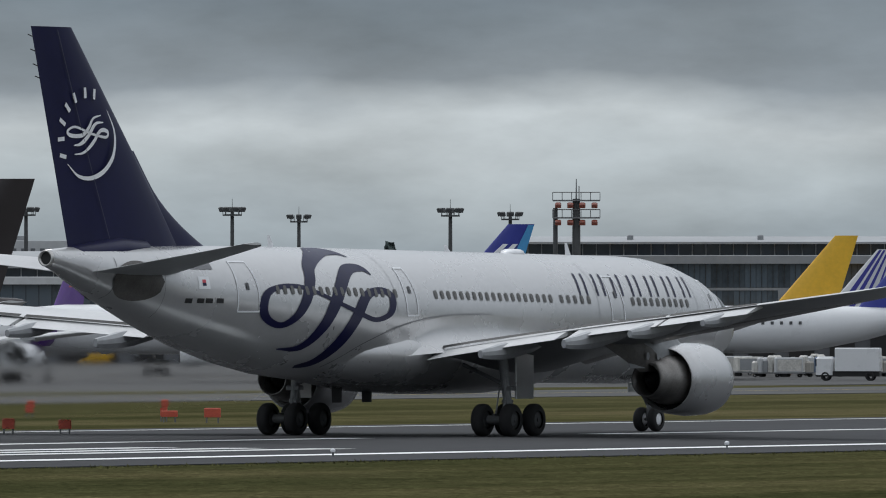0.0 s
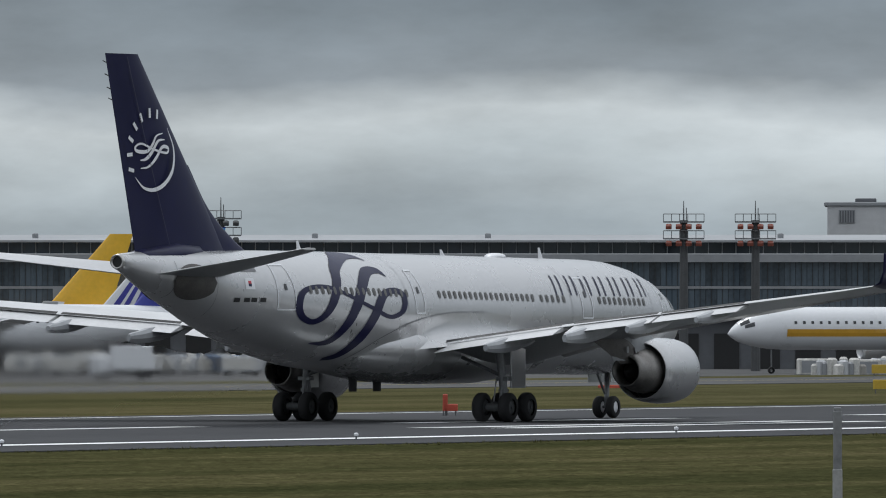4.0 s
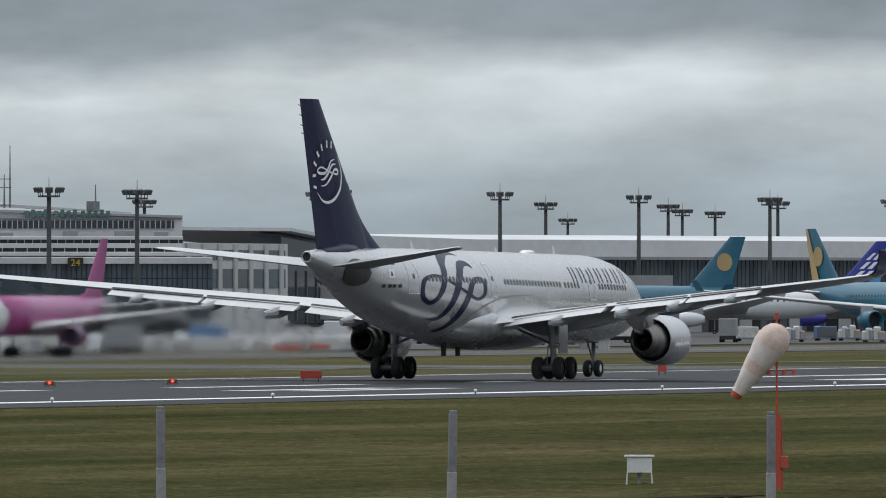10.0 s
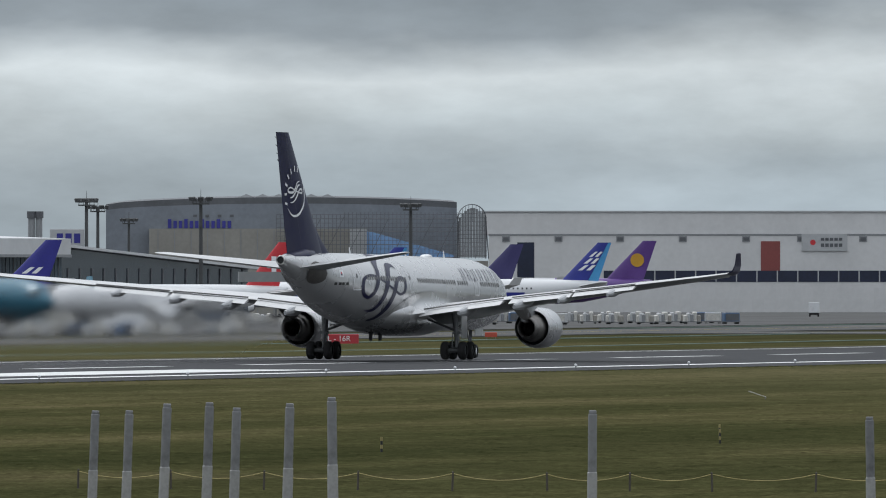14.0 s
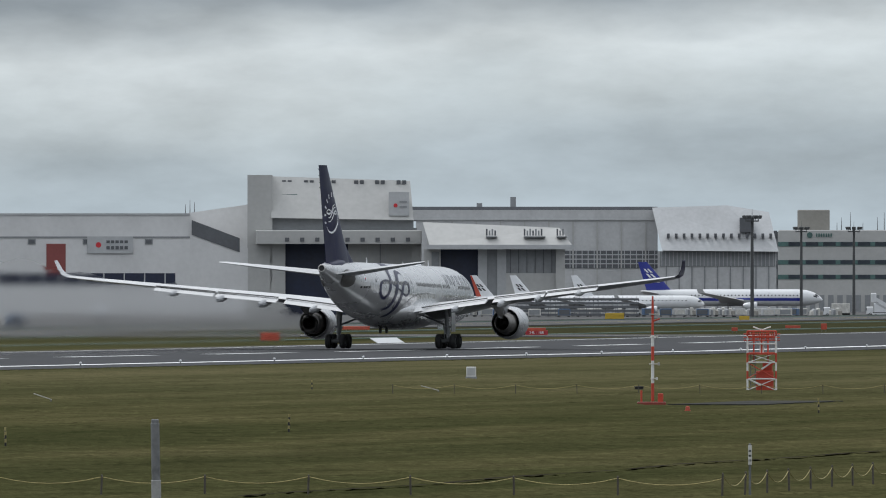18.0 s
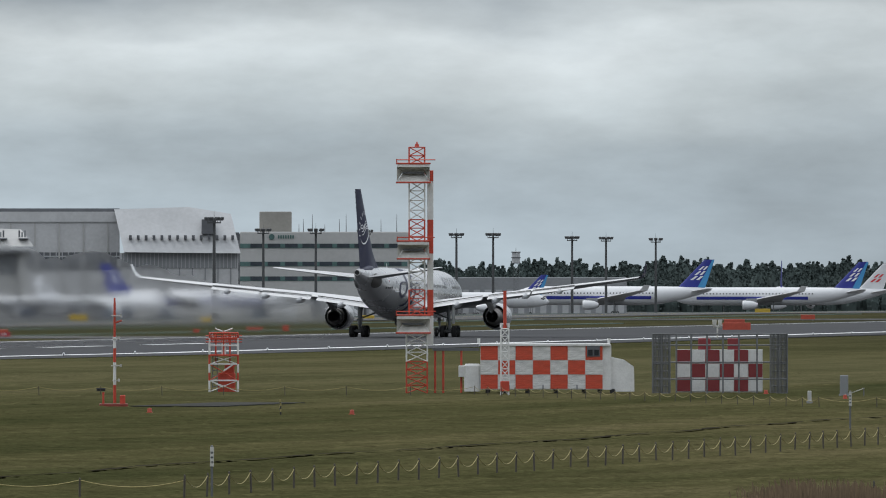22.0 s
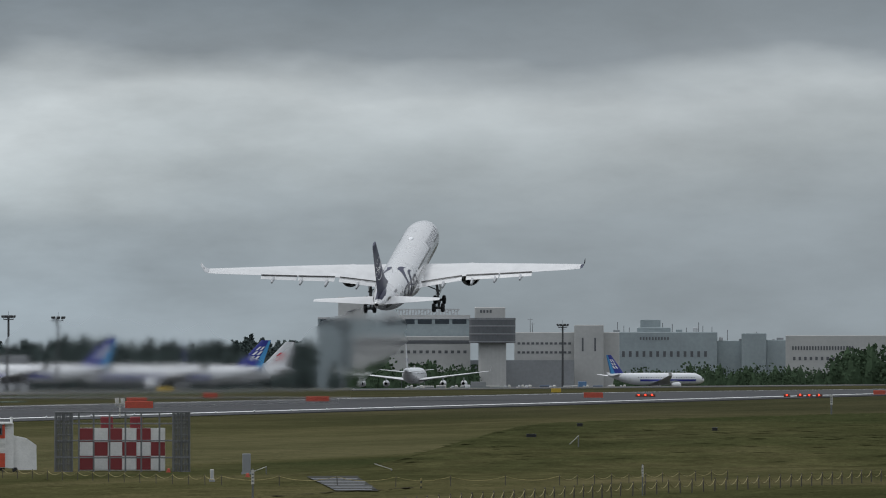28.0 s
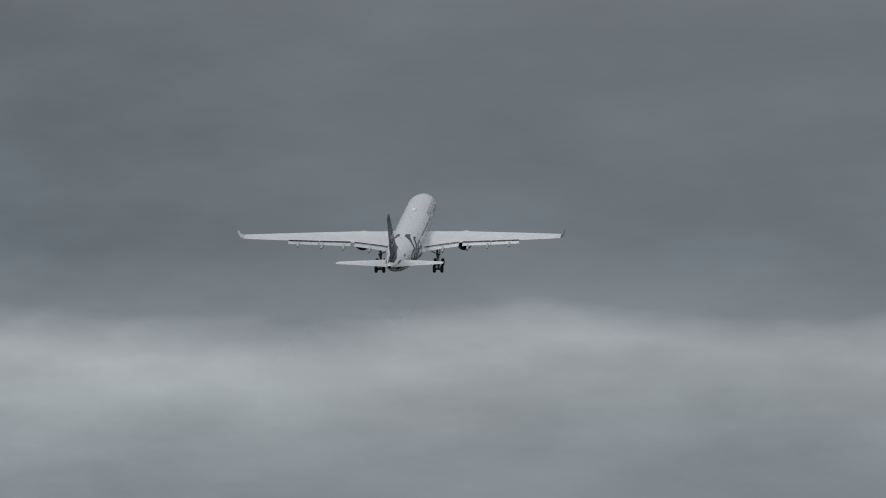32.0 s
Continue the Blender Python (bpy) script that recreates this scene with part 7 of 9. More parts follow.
def light_masts():
    def first():
        m = thing("light_mast", (0, 0, 0), 0, "tall dark steel apron light mast with floodlights round its head", "light mast", "apron light masts")
        put("mast_pole", tube((0, 0, -0.4), (0, 0, 22.4), 0.42, 0.28, 10), DSTEEL, m)
        put("platform", tube((0, 0, 21.3), (0, 0, 21.55), 1.5, 1.5, 12), DSTEEL, m)
        tagged(put("railing", join(*[tube((1.45 * math.cos(a), 1.45 * math.sin(a), 21.5), (1.45 * math.cos(a), 1.45 * math.sin(a), 22.5), 0.05, n=4) for a in [i * math.pi / 4 for i in range(8)]]), DSTEEL, m), kind="stuff")
        for i in range(8):
            a = i * math.pi / 4 + 0.2
            put("floodlight", box(-0.45, 0.45, -0.22, 0.22, -0.35, 0.35, 0.08), DSTEEL, m, m=pose(1.85 * math.cos(a), 1.85 * math.sin(a), 22.3, 20, 0, math.degrees(a) + 90))
        put("mast_rod", tube((0, 0, 22.4), (0, 0, 24.0), 0.06, 0.03, 5), DSTEEL, m)
        return m
    spots = [(57.8433, 1968), (58.7709, 1968), (59.0709, 2143), (59.7525, 1990), (60.0220, 2081), (65.3930, 1947), (66.6340, 1820), (67.5950, 1857), (67.9913, 1906), (68.0244, 2181), (68.8092, 1990), (68.8955, 1947), (69.6244, 1990), (69.8303, 2249), (69.9294, 2784), (70.2490, 2066), (70.3813, 2316), (70.4448, 2474), (70.5923, 2544), (70.8389, 2126), (70.8745, 2231), (71.3904, 2177), (72.0641, 2249), (72.1150, 2463), (72.2548, 2918), (72.5784, 2208), (73.5232, 2405), (78.2737, 2711), (78.4949, 3187), (78.7314, 3187), (78.9525, 3244), (79.3641, 3428), (79.5293, 3428), (79.8848, 3616), (80.0374, 3653), (80.2612, 3728), (81.5480, 4300), (82.5308, 4300)]
    nearer = {65.3930: 1400, 66.6340: 1500, 67.5950: 1500, 67.9913: 1540}
    m = None
    for b, r in spots:
        # the same bearing and height of the head, on this side of the terminal
        size = 1.0
        if b in nearer:
            size = (7.5 + 14.9 * nearer[b] / r) / 22.4
            r = nearer[b]
        p = on_ground(b, r)
        q = pose(p.x, p.y, p.z, 0, 0, random.uniform(0, 45))
        if m is None:
            m = first()
            m.matrix_basis = q
        else:
            copy_thing(m, q).scale = (size, size, size)


def radio_tower():
    """A slim lattice tower with a pale drum at its head."""
    p = on_ground(79.632, 3900)
    t = thing("radio_tower", p, -79.6, "slim grey lattice tower with a pale drum at its head", "tower")
    h = 19.6 - p.z
    lattice(t, "tower_shaft", 0, 0, -0.3, h - 4.8, 1.3, STEEL, 1.6)
    put("drum", lathe([(h - 4.8, 0.5), (h - 4.7, 1.25), (h - 1.2, 1.25), (h - 1.1, 0.6)], axis_x=False, n=16), GREY_L, t, "pale grey drum")
    for z in (h - 4.7, h - 3.0, h - 1.3):
        put("drum_ring", lathe([(z - 0.12, 1.26), (z - 0.12, 1.5), (z + 0.12, 1.5), (z + 0.12, 1.26)], axis_x=False, n=16), GREY_D, t)
    put("tower_rod", tube((0, 0, h - 1.2), (0, 0, h), 0.1, 0.05, 5), STEEL, t)


def flood_towers():
    """Lattice-headed towers with orange lamp housings near the first stands."""
    for b, r, zt, wide, twin in ((60.3195, 1400, 17.57, 5.2, True), (64.0655, 1440, 15.30, 4.6, False), (64.3884, 1440, 15.30, 4.6, False), (61.9827, 1440, 15.68, 4.6, None)):
        p = on_ground(b, r)
        t = thing("floodlight_tower", p, -b, "steel floodlight tower with two rows of orange lamp housings" if twin is not None else "steel floodlight tower with grey lamp housings", "light mast", "floodlight towers")
        h = zt - p.z
        mat = paint(0.22, 0.062, 0.04) if twin is not None else DSTEEL
        put("tower_shaft", tube((0, 0, -0.3), (0, 0, h), 0.55, 0.42, 10), DSTEEL, t)
        if twin:
            put("tower_shaft", tube((-2.3, 0, -0.3), (-2.3, 0, h - 1.0), 0.3, 0.25, 10), DSTEEL, t)
        for k, dz in enumerate((-0.2, -2.1)):
            put("gantry", join(box(-wide / 2, wide / 2, -0.8, 0.8, h + dz - 0.08, h + dz + 0.08), tube((-wide / 2, -0.8, h + dz + 0.9), (wide / 2, -0.8, h + dz + 0.9), 0.05, n=4), *[tube((x, -0.8, h + dz), (x, -0.8, h + dz + 0.9), 0.04, n=4) for x in np.linspace(-wide / 2, wide / 2, 6)]), STEEL, t)
            for i in range(4):
                put("lamp_housing", box(-0.34, 0.34, -0.3, 0.3, -0.24, 0.22, 0.1), mat, t, "orange lamp housing" if twin is not None else "", m=pose(-wide / 2 + 0.6 + i * (wide - 1.2) / 3, -1.0, h + dz - 0.5, 25, 0, 0))
        put("tower_rod", join(tube((0, 0, h), (0, 0, h + 2.2), 0.1, 0.05, 5), tube((0.3, 0, h), (0.3, 0, h + 1.4), 0.06, n=5)), STEEL, t)


def ground_service():
    """Container dollies, trucks and stairs along the stands."""
    def dolly(i):
        d = thing("container_dolly", (0, 0, 0), 0, ("white cargo container on a low dolly", "grey cargo container on a low dolly", "dull blue cargo container on a low dolly", "plastic-wrapped cargo pallets on a low dolly")[i], "baggage cart", "dollies along the stands")
        if i < 3:
            put("container", box(-1.5, 1.5, -0.8, 0.8, 0.55, 2.15, 0.12), (STAINW, GREY_L, paint(0.06, 0.11, 0.2))[i], d)
        else:
            for x0, x1, h, mat in ((-1.55, -0.85, 1.75, STAINW), (-1.0, -0.35, 2.15, GREY_L), (-0.45, 0.25, 1.95, GREY_M), (0.1, 0.85, 2.35, STAINW), (0.75, 1.55, 1.7, TAN)):
                put("wrapped_load", box(x0, x1, -0.8, 0.8, 0.55, h, 0.2), mat, d)
        put("container_curtain", box(-1.3, 1.3, -0.84, -0.8, 0.7, 1.9), (GREY_M, STAINW, GREY_D, GREY_M)[i], d) if i < 3 else None
        put("deck", box(-1.7, 1.7, -0.85, 0.85, 0.4, 0.55), STEEL, d)
        for x in (-1.2, 1.2):
            g = wheel_geo(0.22, 1.5, 10)
            put("wheel", ([(a + x, b, c + 0.22) for a, b, c in g[0]], g[1]), TYRE, d)
        return d
    base = [dolly(i) for i in range(4)]
    used = [False] * 4
    rnd = random.Random(4)
    spans = [(61.0568, 63.4035, 1385, 46), (64.6478, 65.9303, 1290, 22), (66.2194, 66.8929, 1290, 16), (70.7296, 72.8265, 1790, 18), (67.0764, 69.0276, 1480, 34), (68.4178, 70.0412, 1720, 26), (71.9116, 73.5645, 2200, 22), (76.9132, 78.7029, 3150, 24), (81.8303, 82.8471, 3900, 20), (73.3757, 75.0274, 2330, 26), (78.0042, 78.5636, 3200, 8)]
    for b0, b1, r, n in spans:
        for i in range(n):
            k = rnd.choice((0, 1, 3, 3, 2, 3, 3))
            b = b0 + (b1 - b0) * (i + rnd.uniform(-0.3, 0.3)) / n
            p = on_ground(b, r * rnd.uniform(0.985, 1.02))
            m = pose(p.x, p.y, p.z + 0.06, 0, 0, -b + rnd.uniform(-25, 25))
            if not used[k]:
                base[k].matrix_basis = m
                used[k] = True
            else:
                copy_thing(base[k], m)

    def truck(b, r, body, label, rz):
        p = on_ground(b, r)
        t = thing("service_truck", (p.x, p.y, p.z + 0.06), rz, label, "truck", "service vehicles")
        put("cargo_box", box(-3.4, 1.2, -1.2, 1.2, 1.0, 3.4, 0.1), body, t)
        cab = put("cab", box(1.4, 3.2, -1.1, 1.1, 0.6, 2.5, 0.25), WHITE_PAINT, t)
        put("windscreen", box(3.02, 3.22, -0.95, 0.95, 1.5, 2.25), GLASS_D, cab)
        put("chassis", box(-3.4, 3.1, -0.9, 0.9, 0.45, 1.0), BLACKM, t)
        for x in (-2.4, 2.2):
            for y in (-0.95, 0.95):
                g = wheel_geo(0.48, 0.35, 12)
                put("wheel", ([(a + x, c2 + y, z + 0.48) for a, c2, z in g[0]], g[1]), TYRE, t)
    truck(71.8989, 1860, STAINW, "white catering truck beside the stands", 105)
    truck(72.2293, 1860, WHITE_PAINT, "white catering truck beside the stands", 100)
    truck(73.2393, 2250, WHITE_PAINT, "white service truck with a blue mark", 100)
    truck(75.3376, 2900, WHITE_PAINT, "white van parked before the hangar", 15)
    truck(65.8668, 1300, STAINW, "white van on the stand road", 115)
    truck(61.5396, 1310, WHITE_PAINT, "white truck on the stand road", 112)
    for i, (tt, r, rz) in enumerate(((67.2036, 1470, 100), (67.6229, 1500, 12), (67.8897, 1460, 95), (68.2653, 1500, 110), (68.8752, 1680, 20), (70.1206, 1760, 104), (70.6545, 1780, 15), (72.4716, 2280, 100), (73.7317, 2500, 20), (78.6521, 3180, 100), (82.1354, 3850, 100), (82.6184, 3880, 10))):
        truck(tt, r, (WHITE_PAINT, STAINW, GREY_M, BLUE_R)[i % 4], ("white service truck beside the stands", "stained white service truck beside the stands", "grey service truck beside the stands", "white truck with a blue box beside the stands")[i % 4], rz)
    truck(78.8432, 3300, WHITE_PAINT, "white truck on the far apron", 100)

    def stairs(b, r, flip):
        p = on_ground(b, r)
        t = thing("passenger_stairs", (p.x, p.y, p.z + 0.06), -b + flip, "white mobile passenger stairs with a hood", "stairs", "mobile stairs")
        put("chassis", box(-3, 3, -1, 1, 0.4, 0.9, 0.1), WHITE_PAINT, t)
        V = [(-3, -1, 0.9), (2.2, -1, 3.9), (2.2, -1, 3.3), (-2, -1, 0.9), (-3, 1, 0.9), (2.2, 1, 3.9), (2.2, 1, 3.3), (-2, 1, 0.9)]
        put("flight", (V, [(0, 1, 2, 3), (4, 7, 6, 5), (0, 4, 5, 1), (1, 5, 6, 2), (2, 6, 7, 3), (3, 7, 4, 0)]), GREY_L, t)
        for y in (-1.05, 1.0):
            V2 = [(-3, y, 1.0), (2.2, y, 4.0), (2.2, y, 5.0), (-3, y, 2.0)]
            put("side_panel", (V2 + [(a, y + 0.05, c) for a, _, c in V2], [(0, 1, 2, 3), (7, 6, 5, 4), (0, 4, 5, 1), (2, 6, 7, 3)]), WHITE_PAINT, t)
        put("hood", box(2.0, 3.4, -1.1, 1.1, 3.7, 6.0, 0.2), WHITE_PAINT, t)
        for x in (-2.2, 2.2):
            for y in (-0.85, 0.85):
                g = wheel_geo(0.42, 0.3, 12)
                put("wheel", ([(a + x, c2 + y, z + 0.42) for a, c2, z in g[0]], g[1]), TYRE, t)

    def hopper(b, r, mat, label):
        p = on_ground(b, r)
        t = thing("container_loader", (p.x, p.y, p.z + 0.06), -b, label, "loader", "loaders behind the pallets")
        V = [(-1.9, y, 2.3) for y in (-1.2, 1.2)] + [(0.4, y, 2.3) for y in (-1.2, 1.2)] + [(1.9, y, 4.9) for y in (1.2, 3.4)] + [(-0.3, y, 4.9) for y in (1.2, 3.4)]
        put("slanting_cover", (V, [(0, 2, 4, 6), (1, 7, 5, 3), (0, 6, 7, 1), (2, 3, 5, 4), (6, 4, 5, 7), (0, 1, 3, 2)]), mat, t, "slanting pale cover")
        put("cover_frame", join(*[tube((x0, -1.25, 2.25), (x1, 1.15, 4.95), 0.07, n=5) for x0, x1 in ((-1.9, -0.3), (0.4, 1.9))], tube((-0.3, 1.15, 4.95), (1.9, 1.15, 4.95), 0.07, n=5)), STEEL, t)
        put("deck", box(-2.0, 2.2, -1.3, 1.3, 1.0, 1.4, 0.05), GREY_D, t)
        put("lift_frame", join(*[tube((x, y, 0.3), (x + 0.2, y, 2.3), 0.09, n=6) for x in (-1.6, 0.2, 1.6) for y in (-1.0, 1.0)]), STEEL, t)
        for x in (-1.4, 1.4):
            g = wheel_geo(0.4, 2.2, 12)
            put("wheel", ([(a + x, c, z + 0.4) for a, c, z in g[0]], g[1]), TYRE, t)
    hopper(62.5088, 1395, WHITE_PAINT, "loader with a slanting white cover behind the pallets")
    hopper(62.6562, 1395, WHITE_PAINT, "loader with a slanting white cover behind the pallets")
    hopper(62.8163, 1395, WHITE_PAINT, "loader with a slanting white cover behind the pallets")
    hopper(62.3894, 1398, GREY_M, "loader with a slanting grey cover behind the pallets")
    hopper(62.9560, 1398, STAINW, "loader with a stained slanting cover behind the pallets")
    stairs(78.8686, 3200, 180)


def far_woods():
    """Dark conifer woods along the horizon."""
    rnd = random.Random(9)

    def clump(V, F, c, s):
        """A small crumpled tuft of leaves."""
        a, t = rnd.random() * 6.283, rnd.uniform(-0.9, 0.9)
        u = Vector((math.cos(a), math.sin(a), 0)) * s
        v = Vector((-math.sin(a) * math.sin(t), math.cos(a) * math.sin(t), math.cos(t))) * s
        o = len(V)
        V.extend((c - u - v * 0.6, c + u * 0.9 - v, c + u * 0.7 + v * 0.8, c - u * 0.8 + v, c + (u.cross(v)) * 0.5 / max(0.1, s)))
        F.extend(((o, o + 1, o + 4), (o + 1, o + 2, o + 4), (o + 2, o + 3, o + 4), (o + 3, o, o + 4)))

    def belt(name, b0, b1, r, h0, h1, n, mat, conic, label, leaves=70):
        V, F = [], []
        for i in range(n):
            b = b0 + (b1 - b0) * (i + rnd.random()) / n
            p = polar(b, r * rnd.uniform(0.98, 1.03))
            h = rnd.triangular(h0 * 0.92, h1 * 1.06, h0) * (1.0 + 0.05 * math.sin(b * 9.0) + 0.03 * math.sin(b * 31.0))
            w = h * rnd.uniform(0.20, 0.34)
            lean = rnd.uniform(-0.3, 0.3)
            # dark core of trunk and inner boughs
            o, m = len(V), 6
            for k, q in ((0.0, 0.5), (0.35, 0.75), (0.7, 0.45)):
                for j in range(m):
                    a = 2 * math.pi * j / m
                    V.append(Vector((p.x + w * q * math.cos(a), p.y + w * q * math.sin(a), h * k - 2)))
            V.append(Vector((p.x + lean, p.y, h * 0.97 - 2)))
            for k in (0, 1):
                F += [(o + k * m + j, o + k * m + (j + 1) % m, o + (k + 1) * m + (j + 1) % m, o + (k + 1) * m + j) for j in range(m)]
            F += [(o + 2 * m + j, o + 2 * m + (j + 1) % m, o + 3 * m) for j in range(m)]
            lobes = [(rnd.uniform(-0.75, 0.75) * w, rnd.uniform(-0.7, 0.7) * w, h * rnd.uniform(0.35, 0.85), w * rnd.uniform(0.45, 0.8)) for _ in range(6)]
            for q in range(leaves):
                a = rnd.random() * 6.283
                if conic:
                    s = rnd.random() ** 0.75
                    rr = w * (1.05 * (1 - s) ** 0.85 + 0.03) * rnd.uniform(0.75, 1.12)
                    clump(V, F, Vector((p.x + rr * math.cos(a) + lean * s, p.y + rr * math.sin(a), h * (0.08 + 0.92 * s) - 2)), h * rnd.uniform(0.02, 0.042))
                else:
                    lx, ly, lz, lr = lobes[q % 6]
                    z = rnd.uniform(-0.6, 1.0)
                    rr = lr * math.sqrt(max(0.0, 1 - z * z)) * 1.2
                    clump(V, F, Vector((p.x + lx + rr * math.cos(a), p.y + ly + rr * math.sin(a), lz + lr * z - 2)), h * rnd.uniform(0.025, 0.05))
        tagged(put(name, (V, F), mat), label, "trees", kind="stuff")
    belt("conifer_woods", 79.1969, 81.5251, 4450, 14.5, 19, 760, CONIFER, True, "dark conifer woods along the horizon", 110)
    belt("conifer_woods", 79.1969, 81.5251, 4380, 11, 15, 460, CONIFER, True, "dark conifer woods along the horizon", 90)
    belt("conifer_woods", 83.9506, 88, 4480, 12, 18, 200, CONIFER, True, "dark conifer woods along the horizon")
    belt("broadleaf_woods", 83.7219, 87, 4200, 11, 17.5, 130, LEAF, False, "dark green broadleaf trees before the works", 150)
    belt("broadleaf_woods", 81.5760, 82.1608, 4180, 7, 12, 70, LEAF, False, "dark green broadleaf trees before the offices")
    belt("broadleaf_woods", 82.7709, 83.7728, 4240, 7, 11, 60, LEAF, False, "dark green broadleaf trees before the works")
    belt("conifer_trees", 59.40, 59.70, 1720, 13, 16.5, 6, CONIFER, True, "few dark conifers behind the terminal range", 220)
    belt("conifer_woods", 56.5, 58.3616, 3000, 9, 16, 60, CONIFER, True, "dark conifer woods along the horizon")


piers()
terminal()
satellite()
cargo_hangars()
hangars()
blast_fence()
far_blocks()
light_masts()
radio_tower()
flood_towers()
ground_service()
far_woods()


# ---- airfield furniture ----
def edge_lights():
    first = None
    for i in range(44):
        x = 374 + 30.0 * i
        p = (x, 240.6, ground_z(x, 240.6) + 0.04)
        if first is None:
            first = thing("runway_edge_light", p, 0, "small white runway edge light on a short stem", "runway light", "runway edge lights")
            put("stem", lathe([(0, 0.11), (0.03, 0.11), (0.04, 0.04), (0.16, 0.04)], axis_x=False, n=10), STEEL, first)
            put("lens", lathe([(0.15, 0.08), (0.22, 0.10), (0.27, 0.08), (0.30, 0.02)], axis_x=False, n=10), WMARK, first, smooth=True)
        else:
            copy_thing(first, pose(*p))


def board(b, r, w, h, mat, label, legs=0.25, name="marker_board"):
    p = on_ground(b, r)
    t = thing(name, (p.x, p.y, p.z + 0.02), -b, label, "marker board", "marker boards")
    put("panel", box(-w / 2, w / 2, -0.09, 0.09, legs, legs + h, 0.04), mat, t)
    for x in (-w * 0.35, w * 0.35):
        put("leg", tube((x, 0, -0.05), (x, 0, legs + 0.05), 0.04, n=6), STEEL, t)
    put("panel_back", box(-w / 2 + 0.1, w / 2 - 0.1, 0.09, 0.14, legs + 0.08, legs + h - 0.08), GREY_D, t)
    return t


def words(parent, text, size, mat, x, y, z):
    cu = bpy.data.curves.new("sign_text", "FONT")
    cu.body, cu.size, cu.align_x, cu.align_y, cu.extrude = text, size, "CENTER", "CENTER", 0.008
    cu.materials.append(mat)
    o = new("sign_text", cu)
    o.parent, o.matrix_basis = parent, pose(x, y, z, 90, 0, 0)


def boards():
    orange = "low orange marker board on the grass beyond the runway"
    for b, r, w, h in ((57.7645, 553.9, 0.55, 0.45), (58.0186, 553.9, 0.55, 0.4), (57.8585, 640, 0.4, 0.6), (58.4633, 620, 0.35, 0.8), (58.4887, 615, 0.8, 0.3), (58.6819, 612, 0.8, 0.45),
                       (63.0174, 640, 0.7, 0.35), (62.9920, 640, 0.25, 0.85), (63.8328, 820, 4.4, 0.2), (66.5320, 730.2, 1.45, 0.75), (65.9194, 700, 0.6, 0.35),
                       (68.7736, 780, 1.3, 0.5), (68.6719, 1250, 2.6, 0.4), (68.8117, 1250, 1.7, 0.4), 
                       (73.8842, 1350, 1.3, 0.5), (70.3535, 850, 0.6, 0.55), (76.4910, 1950, 4.2, 0.5), (76.1048, 1330, 2.0, 0.8), (78.1949, 1900, 0.9, 0.5), (78.4568, 2000, 2.4, 0.4), (78.5966, 1950, 0.9, 0.9),
                       (77.3026, 1480, 2.2, 0.7), (80.6248, 2000, 4.4, 1.1), (80.6146, 2200, 3.6, 1.0), (80.9451, 2500, 2.8, 0.9), (81.4280, 2300, 4.2, 0.9), (82.6692, 2500, 3.8, 1.0), 
                       (83.9557, 2700, 2.6, 0.9)):
        k = 0.82 if r >= 1900 else 1.0
        board(b, r * k, w * k, h * k, ORANGE, orange)
    for b, r, w, h in ((64.9553, 810, 1.1, 0.6), (64.9505, 1000, 1.4, 0.7), (66.3007, 1180, 1.8, 0.35), (73.3757, 1400, 1.0, 0.4), (76.8851, 1900, 2.6, 0.7), (77.6551, 2000, 3.0, 0.9), (78.2381, 1950, 1.6, 0.6), (78.9652, 2100, 2.2, 0.5), (82.5015, 2350, 1.8, 0.7), (80.7417, 2500, 3.0, 0.7)):
        board(b, r, w, h, SIGNY, "yellow taxiway sign on short legs", name="taxiway_sign")
    for b, r, w in ((65.3390, 790, 2.35), (73.1834, 1250, 4.6), (77.3045, 1480, 2.6)):
        t = board(b, r, w, w * 0.2, SIGNR, "red runway sign with white lettering", legs=0.12, name="runway_sign")
        words(t, "34L - 16R", w * 0.165, WMARK, 0, -0.11, 0.12 + w * 0.1)
        put("side_panel", box(-w / 2 - w * 0.24, -w / 2 - w * 0.02, -0.09, 0.09, 0.12, 0.12 + w * 0.2, 0.03), BLACKM, t, "black end panel with yellow marks")
        for x in (0.21, 0.11):
            put("sign_mark", box(-w / 2 - w * x, -w / 2 - w * (x - 0.06), -0.11, -0.09, 0.12 + w * 0.05, 0.12 + w * 0.15), SIGNY, t)
    for b, r in ((67.0459, 745), (67.5975, 745), (68.1509, 760), (83.5390, 2130), (83.6000, 2130), (83.6406, 2130), (83.6838, 2130), (82.8725, 2130), (82.9030, 2130), (82.9335, 2130)):
        p = on_ground(b, r)
        t = thing("guard_light", (p.x, p.y, p.z + 0.02), -b, "orange box with a lit red guard light", "signal light", "runway guard lights")
        s = 1.0 if r < 1000 else 1.8
        put("housing", box(-0.30 * s, 0.30 * s, -0.12, 0.2, 0.1, 0.1 + 0.26 * s, 0.05), RUST, t)
        put("lamp", tube((0, -0.12, 0.24 * s), (0, -0.17, 0.24 * s), 0.085 * s, n=12), REDLAMP, t, "lit red lamp")
        put("base", box(-0.4 * s, 0.4 * s, -0.2, 0.25, -0.05, 0.1), STEEL, t)


